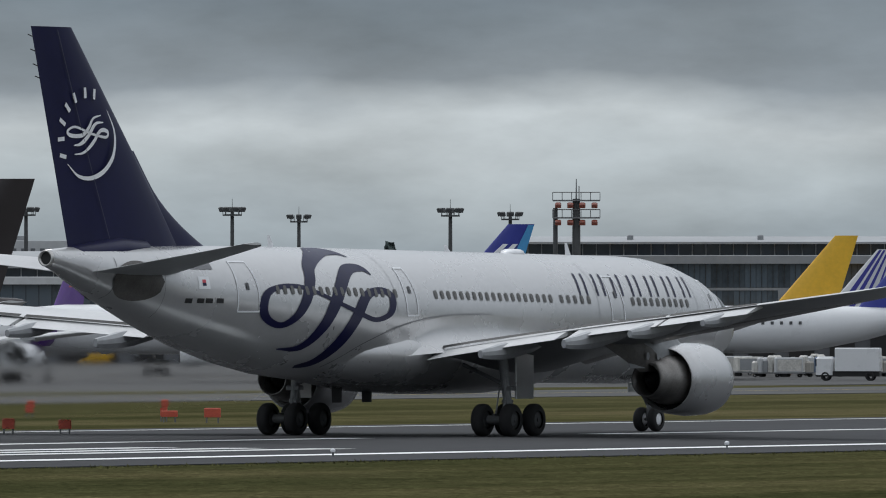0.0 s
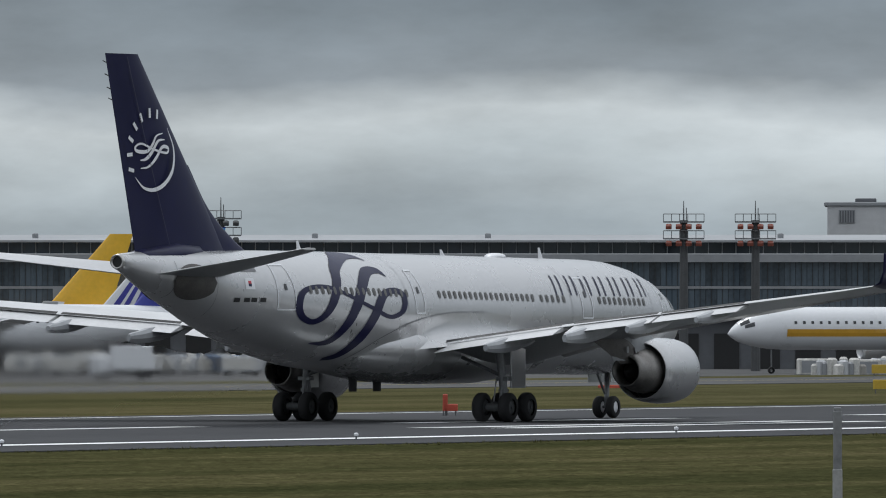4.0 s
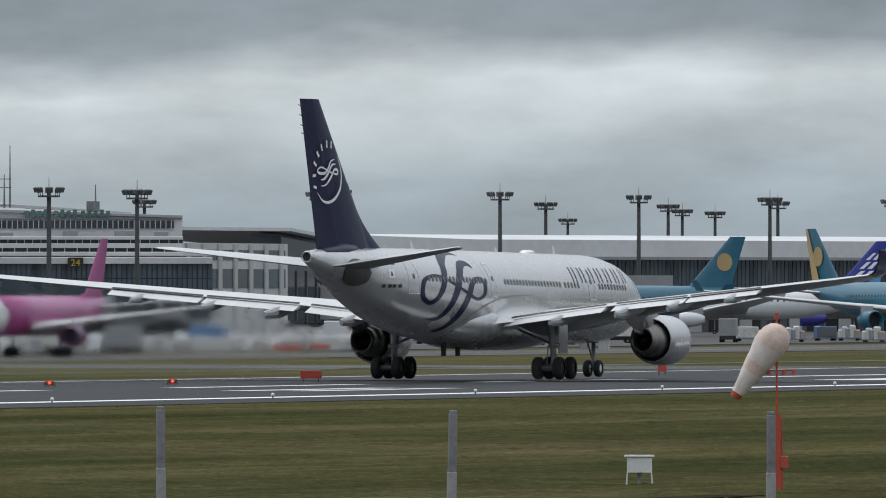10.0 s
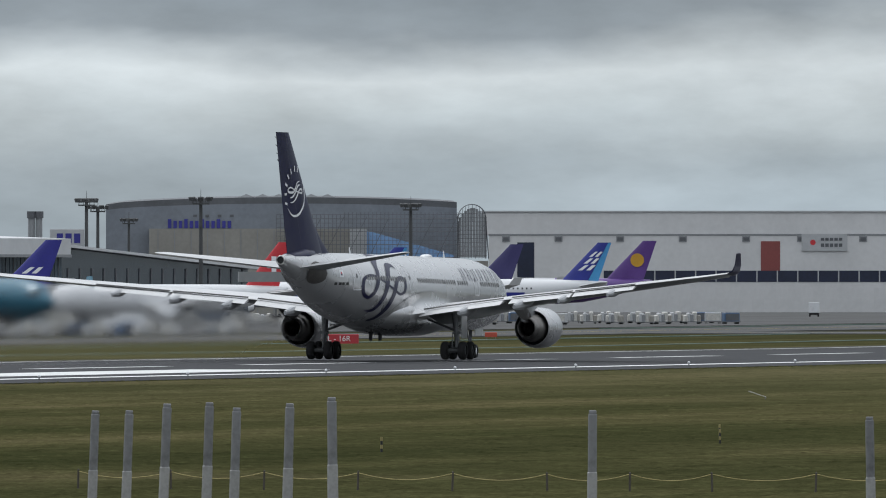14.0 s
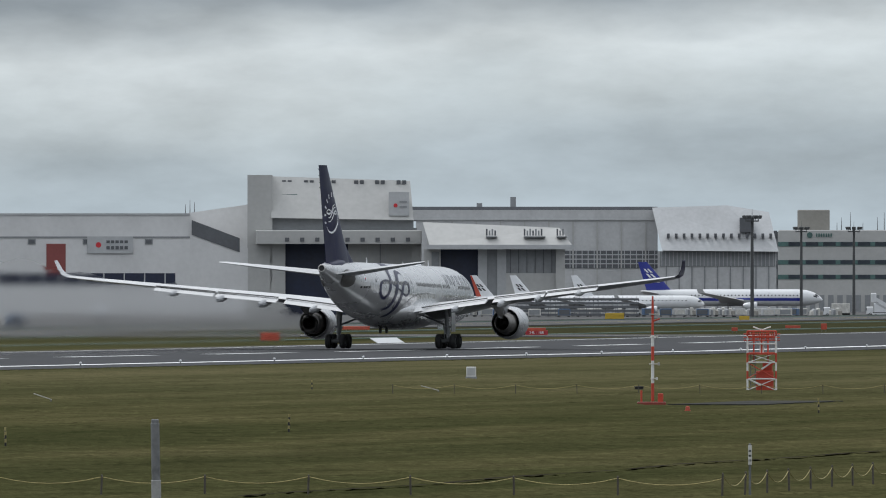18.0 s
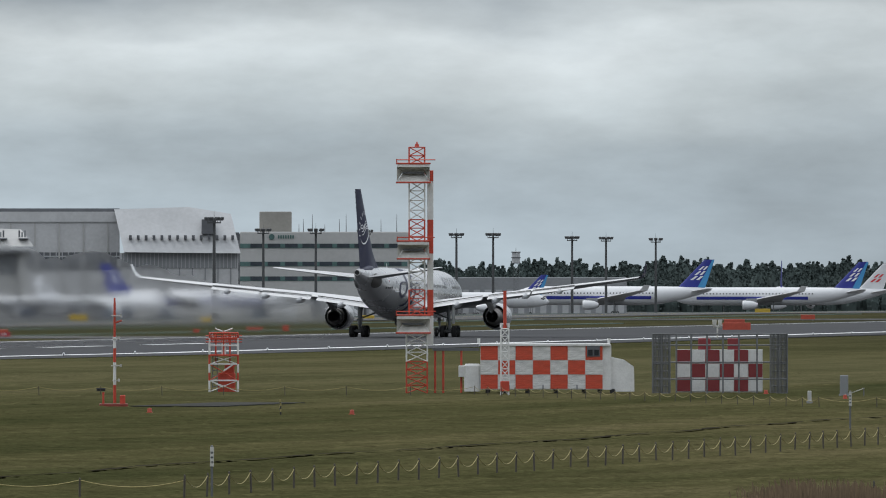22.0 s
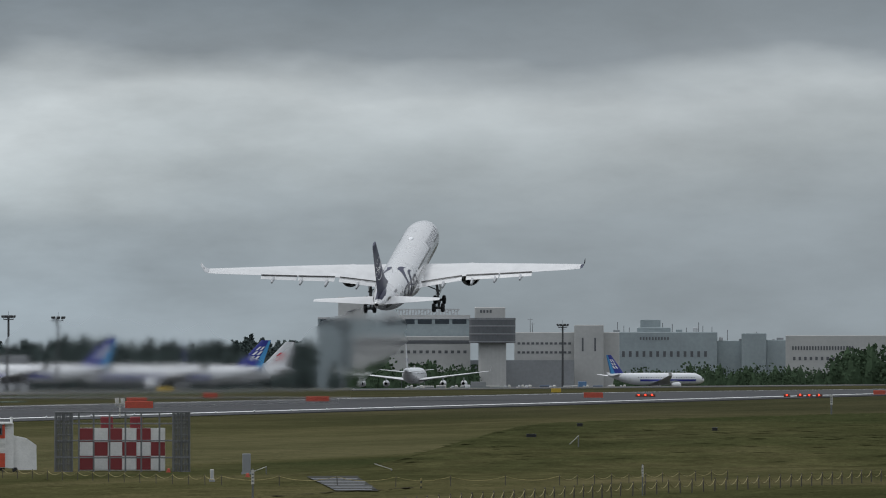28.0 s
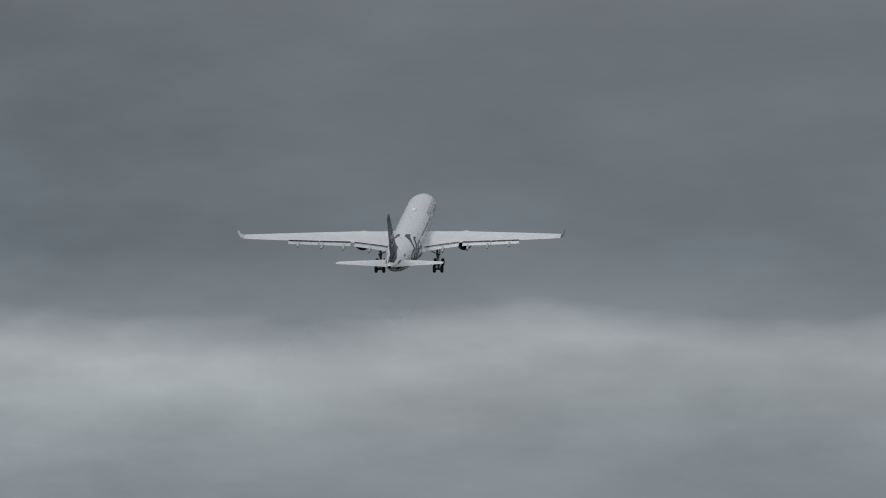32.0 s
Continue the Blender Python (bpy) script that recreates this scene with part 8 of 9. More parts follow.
def windsock():
    p = on_ground(70.8696, 356)
    t = thing("windsock", p, -70.9, "faded white and orange windsock on an orange pole", "windsock")
    put("pole", tube((0, 0, -0.1), (0, 0, 4.86), 0.035, 0.03, 8), ORANGE, t)
    put("lower_frame", join(tube((0.06, 0.0, 0), (0.06, 0, 2.1), 0.07, 0.06, 8), tube((0.18, 0, 0), (0.12, 0, 2.0), 0.02, n=5), *[tube((0.06, 0, 0.25 * i), (0.17, 0, 0.25 * i + 0.12), 0.015, n=4) for i in range(8)]), ORANGE, t, "orange lattice foot")
    put("control_box", box(0.10, 0.32, -0.08, 0.1, 0.62, 0.95, 0.02), ORANGE, t)
    put("lamp_bar", join(tube((-0.55, 0, 3.35), (0.5, 0, 3.35), 0.025, n=6), *[tube((x, 0, 3.22), (x, 0, 3.36), 0.07, 0.05, 8) for x in (-0.5, -0.22, 0.2, 0.48)]), ORANGE, t)
    put("beacon", tube((0, 0, 4.78), (0, 0, 4.94), 0.06, 0.06, 8), TOWERR, t)
    # a rounded mouth end, then the sock narrows to its tip
    axis, head = Vector((-0.56, 0, -0.83)), Vector((-0.09, 0, 4.20))
    ring = [(-0.47, 0.05), (-0.43, 0.19), (-0.33, 0.33), (-0.18, 0.42), (0.0, 0.46), (0.25, 0.455), (0.5, 0.42), (0.8, 0.36), (1.1, 0.30), (1.4, 0.245), (1.65, 0.20), (1.8, 0.17), (1.95, 0.13)]
    side, m = Vector((-axis.z, 0, axis.x)), 22
    rows = [[head + axis * d + (side * math.cos(2 * math.pi * q / m) + Vector((0, 1, 0)) * math.sin(2 * math.pi * q / m)) * r * (1 + 0.035 * math.sin(5 * q + 2 * k) + 0.02 * math.sin(9 * q - 3 * k)) for q in range(m)] for k, (d, r) in enumerate(ring)]
    for k0, k1, mat in ((0, 5, SOCK_R), (5, 7, SOCK_W), (7, 8, SOCK_R), (8, 11, SOCK_W), (11, 12, ORANGE)):
        V = [v for k in range(k0, k1 + 1) for v in rows[k]]
        F = [(k * m + q, k * m + (q + 1) % m, (k + 1) * m + (q + 1) % m, (k + 1) * m + q) for k in range(k1 - k0) for q in range(m)]
        put("sock_band", (V, F), mat, t, "faded cloth band", smooth=True)
    # instrument box on legs
    p = on_ground(70.2518, 366)
    t = thing("instrument_screen", p, -70.2, "small white instrument box on legs in the grass", "instrument box")
    put("box", box(-0.36, 0.36, -0.25, 0.25, 0.35, 0.80, 0.03), TOWERW, t)
    put("lid", box(-0.43, 0.43, -0.3, 0.3, 0.80, 0.85, 0.01), TOWERW, t)
    for x, y in ((-0.34, -0.22), (0.34, -0.22), (0.34, 0.22), (-0.34, 0.22)):
        put("leg", tube((x * 1.1, y, -0.05), (x, y, 0.4), 0.025, n=6), TOWERW, t)
    put("duct", tube((0, 0, -0.05), (0, 0, 0.36), 0.06, n=8), GREY_M, t)


def glide_path():
    R = 705
    p = on_ground(79.1906, R)
    zt = lambda y: (697 - y) / 31.95
    t = thing("glide_path_mast", p, -79.2, "red and white lattice antenna mast with three stained panels", "antenna mast")
    for a, b, mat in ((697, 641, TOWERR), (641, 560, TOWERW), (560, 514, TOWERR), (514, 450, TOWERW), (450, 390, TOWERR), (390, 322, TOWERW), (322, 262, TOWERR)):
        lattice(t, "mast_section", -0.05, 0, zt(a), zt(b), 1.15 if a > 620 else 0.86, mat, 0.5)
    for a, b, mat in ((612, 560, TOWERW), (560, 514, TOWERR), (514, 450, TOWERW), (450, 390, TOWERR), (390, 322, TOWERW), (322, 303, TOWERR)):
        put("cable_duct", box(0.52, 0.86, -0.2, 0.2, zt(a), zt(b), 0.02), mat, t)
    for ya, yb, w in ((593, 559, 1.86), (462, 428, 1.78), (327, 291, 1.84)):
        za, zb = zt(ya), zt(yb)
        cx = -0.25
        zm, a, b = (za + zb) / 2 + 0.08, w * 0.33, w * 0.49
        top = [(cx - a, -0.55, zm), (cx + a, -0.55, zm), (cx + b, -1.25, zb - 0.16), (cx - b, -1.25, zb - 0.16)]
        low = [(cx - a, -0.55, zm - 0.05), (cx + a, -0.55, zm - 0.05), (cx + b, -1.25, za + 0.12), (cx - b, -1.25, za + 0.12)]
        slab = lambda q, d: (q + [(x, y, z + d) for x, y, z in q], [(3, 2, 1, 0), (4, 5, 6, 7), (0, 1, 5, 4), (1, 2, 6, 5), (2, 3, 7, 6), (3, 0, 4, 7)])
        put("antenna_panel", slab(top, 0.05), STAINW, t, "stained white antenna panel")
        put("antenna_panel", slab(low, -0.05), STAINW, t, "stained white antenna panel")
        put("antenna_edge", join(box(cx - b, cx + b, -1.3, -1.24, zb - 0.2, zb - 0.06), box(cx - b, cx + b, -1.3, -1.24, za + 0.02, za + 0.14)), TOWERW, t)
        put("antenna_dipole", join(box(cx - a * 0.9, cx + a * 0.9, -0.95, -0.85, zm - 0.08, zm + 0.02), box(cx - a, cx + a, -0.58, -0.5, zm - 0.15, zm + 0.12)), GREY_D, t, "dark dipole bar")
        for sx in (-1, 1):
            put("antenna_flare", ([(cx + sx * a, -0.55, zm), (cx + sx * b, -1.25, zb - 0.16), (cx + sx * b * 1.02, -1.25, za + 0.12)], [(0, 1, 2)]), STAINW, t)
        for z in (za + 0.08, zb):
            put("antenna_frame", join(*[tube((cx - w / 2, y, z), (cx + w / 2, y, z), 0.05, n=5) for y in (-1.3, -0.4)], *[tube((x, -1.3, z), (x, 0.3, z), 0.05, n=5) for x in (cx - w / 2, cx + w / 2)]), TOWERR, t)
        put("hand_rail", join(tube((cx - w / 2, -1.3, zb + 0.2), (cx + w / 2 + 0.3, -1.3, zb + 0.2), 0.03, n=4), tube((cx - w / 2, -1.3, zb), (cx - w / 2, -1.3, zb + 0.25), 0.03, n=4)), TOWERR, t)
    put("beacon", join(tube((-0.05, 0, zt(262)), (-0.05, 0, zt(256)), 0.14, 0.1, 8), tube((-0.05, 0, zt(256)), (-0.05, 0, zt(252)), 0.05, 0.03, 6)), TOWERR, t)
    # gantry of red posts beside it
    g = thing("cable_gantry", polar(79.3050, R, p.z), -79.3, "low gantry of red posts carrying cables", "gantry")
    for x in (-0.45, 0.0, 1.0):
        put("post", tube((x, 0, -0.1), (x, 0, zt(622)), 0.06, n=6), TOWERR, g)
    put("tray", box(-0.6, 2.0, -0.15, 0.15, zt(622), zt(617)), GREY_D, g)
    # chequered equipment shelter
    s = thing("equipment_shelter", on_ground(79.7424, R), -79.75, "equipment shelter chequered in red and white", "shelter")
    k = 31.95
    bx = lambda px: (px - 757) / k
    put("body", box(bx(651), bx(867), -1.5, 1.5, 0.22, zt(613), 0.04), TOWERW, s)
    n, m = 7, 3
    cw, ch = (bx(867) - bx(651)) / n, (zt(613) - 0.24) / m
    red = mesh_of("chequer_panel", *box(0.012, cw - 0.012, -0.03, 0.0, 0.012, ch - 0.012), RIBR)
    whi = mesh_of("chequer_panel", *box(0.012, cw - 0.012, -0.03, 0.0, 0.012, ch - 0.012), RIBW)
    for i in range(n):
        for j in range(m):
            o = new("chequer_panel", red if (i + j) % 2 == 0 else whi)
            o.parent, o.matrix_basis = s, pose(bx(651) + cw * i, -1.5, 0.24 + ch * j)
    put("roof", box(bx(648), bx(880), -1.6, 1.6, zt(613), zt(609), 0.03), TOWERW, s)
    V = [(bx(867), -1.4, 0.2), (bx(882), -1.4, 0.2), (bx(882), -1.4, zt(611)), (bx(867), -1.4, zt(611)), (bx(867), 1.4, 0.2), (bx(882), 1.4, 0.2), (bx(882), 1.4, zt(611)), (bx(867), 1.4, zt(611))]
    put("end_wall", (V, [(0, 1, 2, 3), (1, 5, 6, 2), (5, 4, 7, 6), (3, 2, 6, 7)]), TOWERW, s)
    V = [(bx(882), -1.2, 0.1), (bx(923), -1.2, 0.1), (bx(922), -1.2, zt(650)), (bx(905), -1.2, zt(638)), (bx(882), -1.2, zt(633))]
    put("porch", (V + [(a, 1.0, c) for a, _, c in V], [(0, 1, 2, 3, 4), (9, 8, 7, 6, 5), (1, 6, 7, 2), (2, 7, 8, 3), (3, 8, 9, 4)]), TOWERW, s, "white porch")
    put("side_bay", box(bx(622), bx(651), -0.9, 0.9, 0.1, zt(645), 0.1), TOWERW, s)
    put("side_hood", box(bx(612), bx(624), -0.6, 0.6, zt(668), zt(648), 0.05), TOWERW, s)
    put("window_frame", box(bx(839), bx(862), -1.58, -1.5, zt(632), zt(613)), GREY_D, s)
    for a, b in ((841, 849), (852, 860)):
        put("pane", box(bx(a), bx(b), -1.61, -1.57, zt(630), zt(620)), GLASS_D, s)
    for px in (700, 760, 820):
        put("hatch", box(bx(px), bx(px + 3), -1.6, -1.53, zt(690), zt(682)), GREY_M, s)
    for px in (660, 690, 730, 780, 830, 858, 880):
        put("foot", box(bx(px), bx(px + 8), -1.3, 1.3, -0.1, 0.24), BLACKM, s)
    for px in (648, 878):
        put("corner_lamp", tube((bx(px), -1.2, zt(609)), (bx(px), -1.2, zt(600)), 0.07, 0.09, 8), TOWERW, s)
    # slim red and white mast before the shelter
    t = thing("slim_mast", on_ground(79.5822, R - 12), -79.6, "slim red and white mast on a lattice foot", "mast")
    lattice(t, "lattice_foot", 0, 0, 0, zt(622), 0.42, TOWERW, 0.5)
    lattice(t, "lattice_foot", 0, 0, zt(622), zt(582), 0.42, TOWERW, 0.5)
    put("red_pole", tube((0, 0, zt(582)), (0, 0, zt(516)), 0.1, 0.09, 8), TOWERR, t)
    put("collar", join(tube((-0.25, 0, zt(574)), (0.25, 0, zt(574)), 0.06, n=6), tube((-0.2, 0, zt(580)), (-0.2, 0, zt(572)), 0.07, n=6), tube((0.2, 0, zt(580)), (0.2, 0, zt(572)), 0.07, n=6)), TOWERW, t)
    put("foot_box", box(-0.25, 0.25, -0.3, 0.1, 0.2, 0.75, 0.03), TOWERR, t)
    # caged chequered array
    c = thing("caged_array", on_ground(80.5511, R), -80.55, "chequered equipment behind a grey mesh cage", "shelter")
    bx = lambda px: (px - 1075) / 31.9
    put("cabinet", box(bx(998), bx(1150), 0.2, 1.8, 0.05, zt(620)), TOWERW, c)
    n, m = 6, 3
    cw, ch = (bx(1150) - bx(998)) / n, (zt(620) - 0.1) / m
    red = mesh_of("chequer_panel", *box(0.01, cw - 0.01, -0.03, 0.0, 0.01, ch - 0.01), paint(0.22, 0.03, 0.035))
    whi = mesh_of("chequer_panel", *box(0.01, cw - 0.01, -0.03, 0.0, 0.01, ch - 0.01), TOWERW)
    for i in range(n):
        for j in range(m):
            o = new("chequer_panel", red if (i + j) % 2 == 0 else whi)
            o.parent, o.matrix_basis = c, pose(bx(998) + cw * i, 0.17, 0.1 + ch * j)
    for a, b in ((1036, 1058), (1088, 1110)):
        put("top_unit", box(bx(a), bx(b), 0.3, 1.4, zt(620), zt(600), 0.04), paint(0.22, 0.03, 0.035), c)
    for x0, x1 in ((956, 986), (1164, 1193)):
        for y in (-1.4, 2.4):
            for px in (x0, (x0 + x1) / 2, x1):
                put("tower_post", tube((bx(px), y, 0), (bx(px), y, zt(592)), 0.045, n=5), STEEL, c)
            for i in range(9):
                put("tower_rail", tube((bx(x0), y, zt(697 - 13 * i)), (bx(x1), y, zt(697 - 13 * i)), 0.03, n=4), STEEL, c)
        put("cage_mesh", join(*[tube((bx(x0 + (x1 - x0) * i / 12), -1.4, 0), (bx(x0 + (x1 - x0) * i / 12), -1.4, zt(593)), 0.03, n=4) for i in range(13)]), STEEL, c)
    for px in (998, 1024, 1052, 1080, 1108, 1140):
        put("cage_post", tube((bx(px), -1.4, 0), (bx(px), -1.4, zt(592)), 0.055, n=5), STEEL, c)
    for y in (592, 612, 642, 672):
        put("cage_rail", tube((bx(956), -1.4, zt(y)), (bx(1193), -1.4, zt(y)), 0.042, n=5), STEEL, c)
    put("twin_lamp", join(tube((bx(1070), 0, zt(600)), (bx(1070), 0, zt(580)), 0.04, n=6), tube((bx(1065), 0, zt(578)), (bx(1065), 0, zt(567)), 0.1, 0.12, 8), tube((bx(1075), 0, zt(578)), (bx(1075), 0, zt(567)), 0.1, 0.12, 8), tube((bx(1063), 0, zt(580)), (bx(1077), 0, zt(580)), 0.04, n=6)), STAINW, c)
    # small monitor tower
    t = thing("monitor_tower", on_ground(78.3170, 715), -78.3, "short red and white monitor tower with railings and a red cabinet", "antenna mast")
    k2 = 31.5
    zz = lambda y: (692 - y) / k2
    for x in (-0.8, 0.8):
        for y in (-0.7, 0.7):
            for a, b, mat in ((692, 672, TOWERW), (672, 658, TOWERR), (658, 643, TOWERW), (643, 627, TOWERR), (627, 597, TOWERW), (597, 588, TOWERR)):
                put("corner_post", tube((x, y, zz(a) - (0.1 if a == 692 else 0)), (x, y, zz(b)), 0.055, n=6), mat, t)
    for y, mat in ((672, TOWERW), (643, TOWERW), (627, TOWERR), (610, TOWERW), (597, TOWERR), (588, TOWERR)):
        for p, q in (((-0.8, -0.7), (0.8, -0.7)), ((0.8, -0.7), (0.8, 0.7)), ((0.8, 0.7), (-0.8, 0.7)), ((-0.8, 0.7), (-0.8, -0.7))):
            put("cross_rail", tube((*p, zz(y)), (*q, zz(y)), 0.045, n=5), mat, t)
    put("platform", box(-0.85, 0.85, -0.75, 0.75, zz(629), zz(626)), TOWERR, t)
    for y in (-0.72, 0.72):
        put("railing_panel", join(*[tube((x, y, zz(604)), (x, y, zz(589)), 0.02, n=4) for x in np.linspace(-0.8, 0.8, 13)], *[tube((-1.02, y, zz(q)), (1.02, y, zz(q)), 0.03, n=4) for q in (604, 599, 593)]), TOWERR, t)
    for x in (-0.45, 0.35):
        put("inner_post", tube((x, 0.1, zz(643)), (x, 0.1, zz(590)), 0.045, n=6), TOWERR, t)
    for za, zb in ((692, 672), (672, 643), (643, 627)):
        for y in (-0.7, 0.7):
            put("tower_brace", join(tube((-0.8, y, zz(za)), (0.8, y, zz(zb)), 0.022, n=4), tube((0.8, y, zz(za)), (-0.8, y, zz(zb)), 0.022, n=4)), TOWERR if za == 672 else TOWERW, t)
    put("ladder", join(tube((-0.62, -0.55, 0.0), (-0.62, -0.55, zz(626)), 0.025, n=4), tube((-0.36, -0.55, 0.0), (-0.36, -0.55, zz(626)), 0.025, n=4), *[tube((-0.62, -0.55, 0.3 * i), (-0.36, -0.55, 0.3 * i), 0.02, n=4) for i in range(1, 7)]), STEEL, t)
    put("stay", tube((-0.75, -0.7, zz(672)), (-0.05, -0.7, zz(684)), 0.045, n=5), TOWERW, t)
    put("stay", tube((0.0, -0.7, zz(655)), (0.55, -0.7, zz(643)), 0.045, n=5), TOWERW, t)
    put("equipment_box", box(-0.32, 0.66, -0.4, 0.5, zz(692), zz(658), 0.05), TOWERR, t)
    put("upper_box", box(0.05, 0.6, -0.3, 0.4, zz(658), zz(643), 0.05), TOWERR, t)
    put("head_post", join(box(-0.12, -0.04, -0.5, -0.4, zz(627), zz(592)), box(0.04, 0.12, -0.5, -0.4, zz(627), zz(592))), TOWERW, t)
    put("head_post", box(-0.04, 0.04, -0.5, -0.4, zz(627), zz(585)), TOWERR, t)
    for x in (-0.7, 0.75):
        put("head_lamp", tube((x, -0.6, zz(592)), (x, -0.6, zz(588)), 0.07, 0.09, 8), TOWERW, t)
    put("aerial_arm", join(tube((-0.5, 0, zz(580)), (0, 0, zz(586)), 0.04, n=5), tube((0.5, 0, zz(580)), (0, 0, zz(586)), 0.04, n=5), tube((0, 0, zz(590)), (0, 0, zz(584)), 0.05, n=6)), TOWERW, t)
    # slender mast on a plinth
    t = thing("sensor_mast", on_ground(77.8262, 622), -77.8, "slender red and white sensor mast on a plinth", "mast")
    z3 = lambda y: (718 - y) / 36.2
    for a, b, mat in ((712, 680, TOWERR), (680, 640, TOWERW), (640, 615, TOWERR), (615, 595, TOWERW), (595, 560, TOWERR), (560, 535, TOWERR)):
        put("mast_section", tube((0, 0, z3(a)), (0, 0, z3(b)), 0.075 if a > 600 else 0.06, 0.075 if a > 600 else 0.055, 8), mat, t)
    for y, ln in ((558, 0.3), (598, 0.22), (646, 0.3), (672, 0.2)):
        put("sensor_arm", join(tube((-ln * 0.6, -0.08, z3(y)), (ln, -0.08, z3(y)), 0.025, n=5), tube((ln, -0.08, z3(y) - 0.06), (ln, -0.08, z3(y) + 0.08), 0.05, n=6)), STAINW, t, "small pale sensor arm")
    put("plinth", box(-0.75, 0.65, -0.4, 0.4, -0.05, 0.14, 0.03), paint(0.2, 0.03, 0.02), t)
    put("box", box(0.25, 0.52, -0.2, 0.2, 0.12, 0.55, 0.03), TOWERR, t)
    put("sensor_head", join(tube((0, 0, z3(535)), (0, 0, z3(526)), 0.05, 0.04, 6), tube((0.05, 0, z3(570)), (0.35, 0, z3(566)), 0.05, n=6)), TOWERR, t)
    put("stay_lamp", tube((-0.55, 0, 0.1), (-0.55, 0, 0.7), 0.05, n=6), TOWERR, t)
    # small boxes and boards in the grass
    for b, r, w, h, mat, lab in ((77.0097, 810, 0.62, 0.75, TOWERW, "small white cabinet on legs in the grass"), (81.1080, 686, 0.45, 1.12, GREY_M, "grey cabinet in the grass"), (80.9529, 640, 0.2, 0.62, STAINW, "slim white marker box on a leg")):
        p = on_ground(b, r)
        t = thing("field_cabinet", p, -b, lab, "cabinet", "field cabinets")
        put("body", box(-w / 2, w / 2, -0.2, 0.2, 0.12, h, 0.03), mat, t)
        put("door", box(-w / 2 + 0.05, w / 2 - 0.05, -0.22, -0.2, 0.2, h - 0.08), GREY_M if mat is GREY_M else GREY_L, t)
        put("plinth", box(-w / 2 - 0.05, w / 2 + 0.05, -0.25, 0.25, -0.05, 0.12), GREY_M, t)
    for b, r in ((77.9838, 590), (78.8940, 580), (80.7571, 700), (81.1131, 667)):
        p = on_ground(b, r)
        t = thing("marker_cone", p, 0, "small orange marker in the grass", "marker", "orange markers")
        put("body", lathe([(0, 0.11), (0.02, 0.11), (0.20, 0.09), (0.22, 0.02)], axis_x=False, n=10), ORANGE, t)
        put("foot", box(-0.13, 0.13, -0.13, 0.13, -0.03, 0.02), ORANGE, t)


def field_stakes():
    white = "white numbered stake in the grass"
    for b, r, h, w, lab in ((78.2636, 343, 1.42, 0.06, white), (81.1358, 520, 1.55, 0.07, white), (82.4608, 380, 1.45, 0.05, white), (82.8903, 567, 1.4, 0.05, white), (83.7397, 900, 1.8, 0.1, white)):
        p = on_ground(b, r)
        t = thing("survey_stake", p, -b, lab, "stake", "survey stakes")
        put("post", box(-w * 0.55, w * 0.55, -w * 0.5, w * 0.5, -0.1, h, 0.01), STEEL, t)
        put("plate", box(-w * 0.8, w * 0.9, -w * 0.6 - 0.03, -w * 0.5, h * 0.60, h * 0.97, 0.005), STAINW, t)
        for i in range(3):
            put("plate_mark", box(-w * 0.6, w * 0.6, -w * 0.6 - 0.03, -w * 0.6 - 0.018, h * (0.66 + 0.09 * i), h * (0.70 + 0.09 * i)), GREY_D, t)
    for b, r in ((73.3910, 430), (73.3923, 430), (74.9130, 470), (74.9144, 455), (76.1910, 520), (76.1887, 500), (78.5712, 600), (78.5728, 580), (81.8938, 600), (76.2927, 720), (73.3917, 430)):
        p = on_ground(b, r)
        t = thing("banded_stake", p, -b, "short stake banded in yellow and black", "stake", "banded stakes")
        for i in range(4):
            put("band", tube((0, 0, 0.13 * i - (0.05 if i == 0 else 0)), (0, 0, 0.13 * i + 0.13), 0.035, n=8), (BLACKM, ROPE)[i % 2], t)


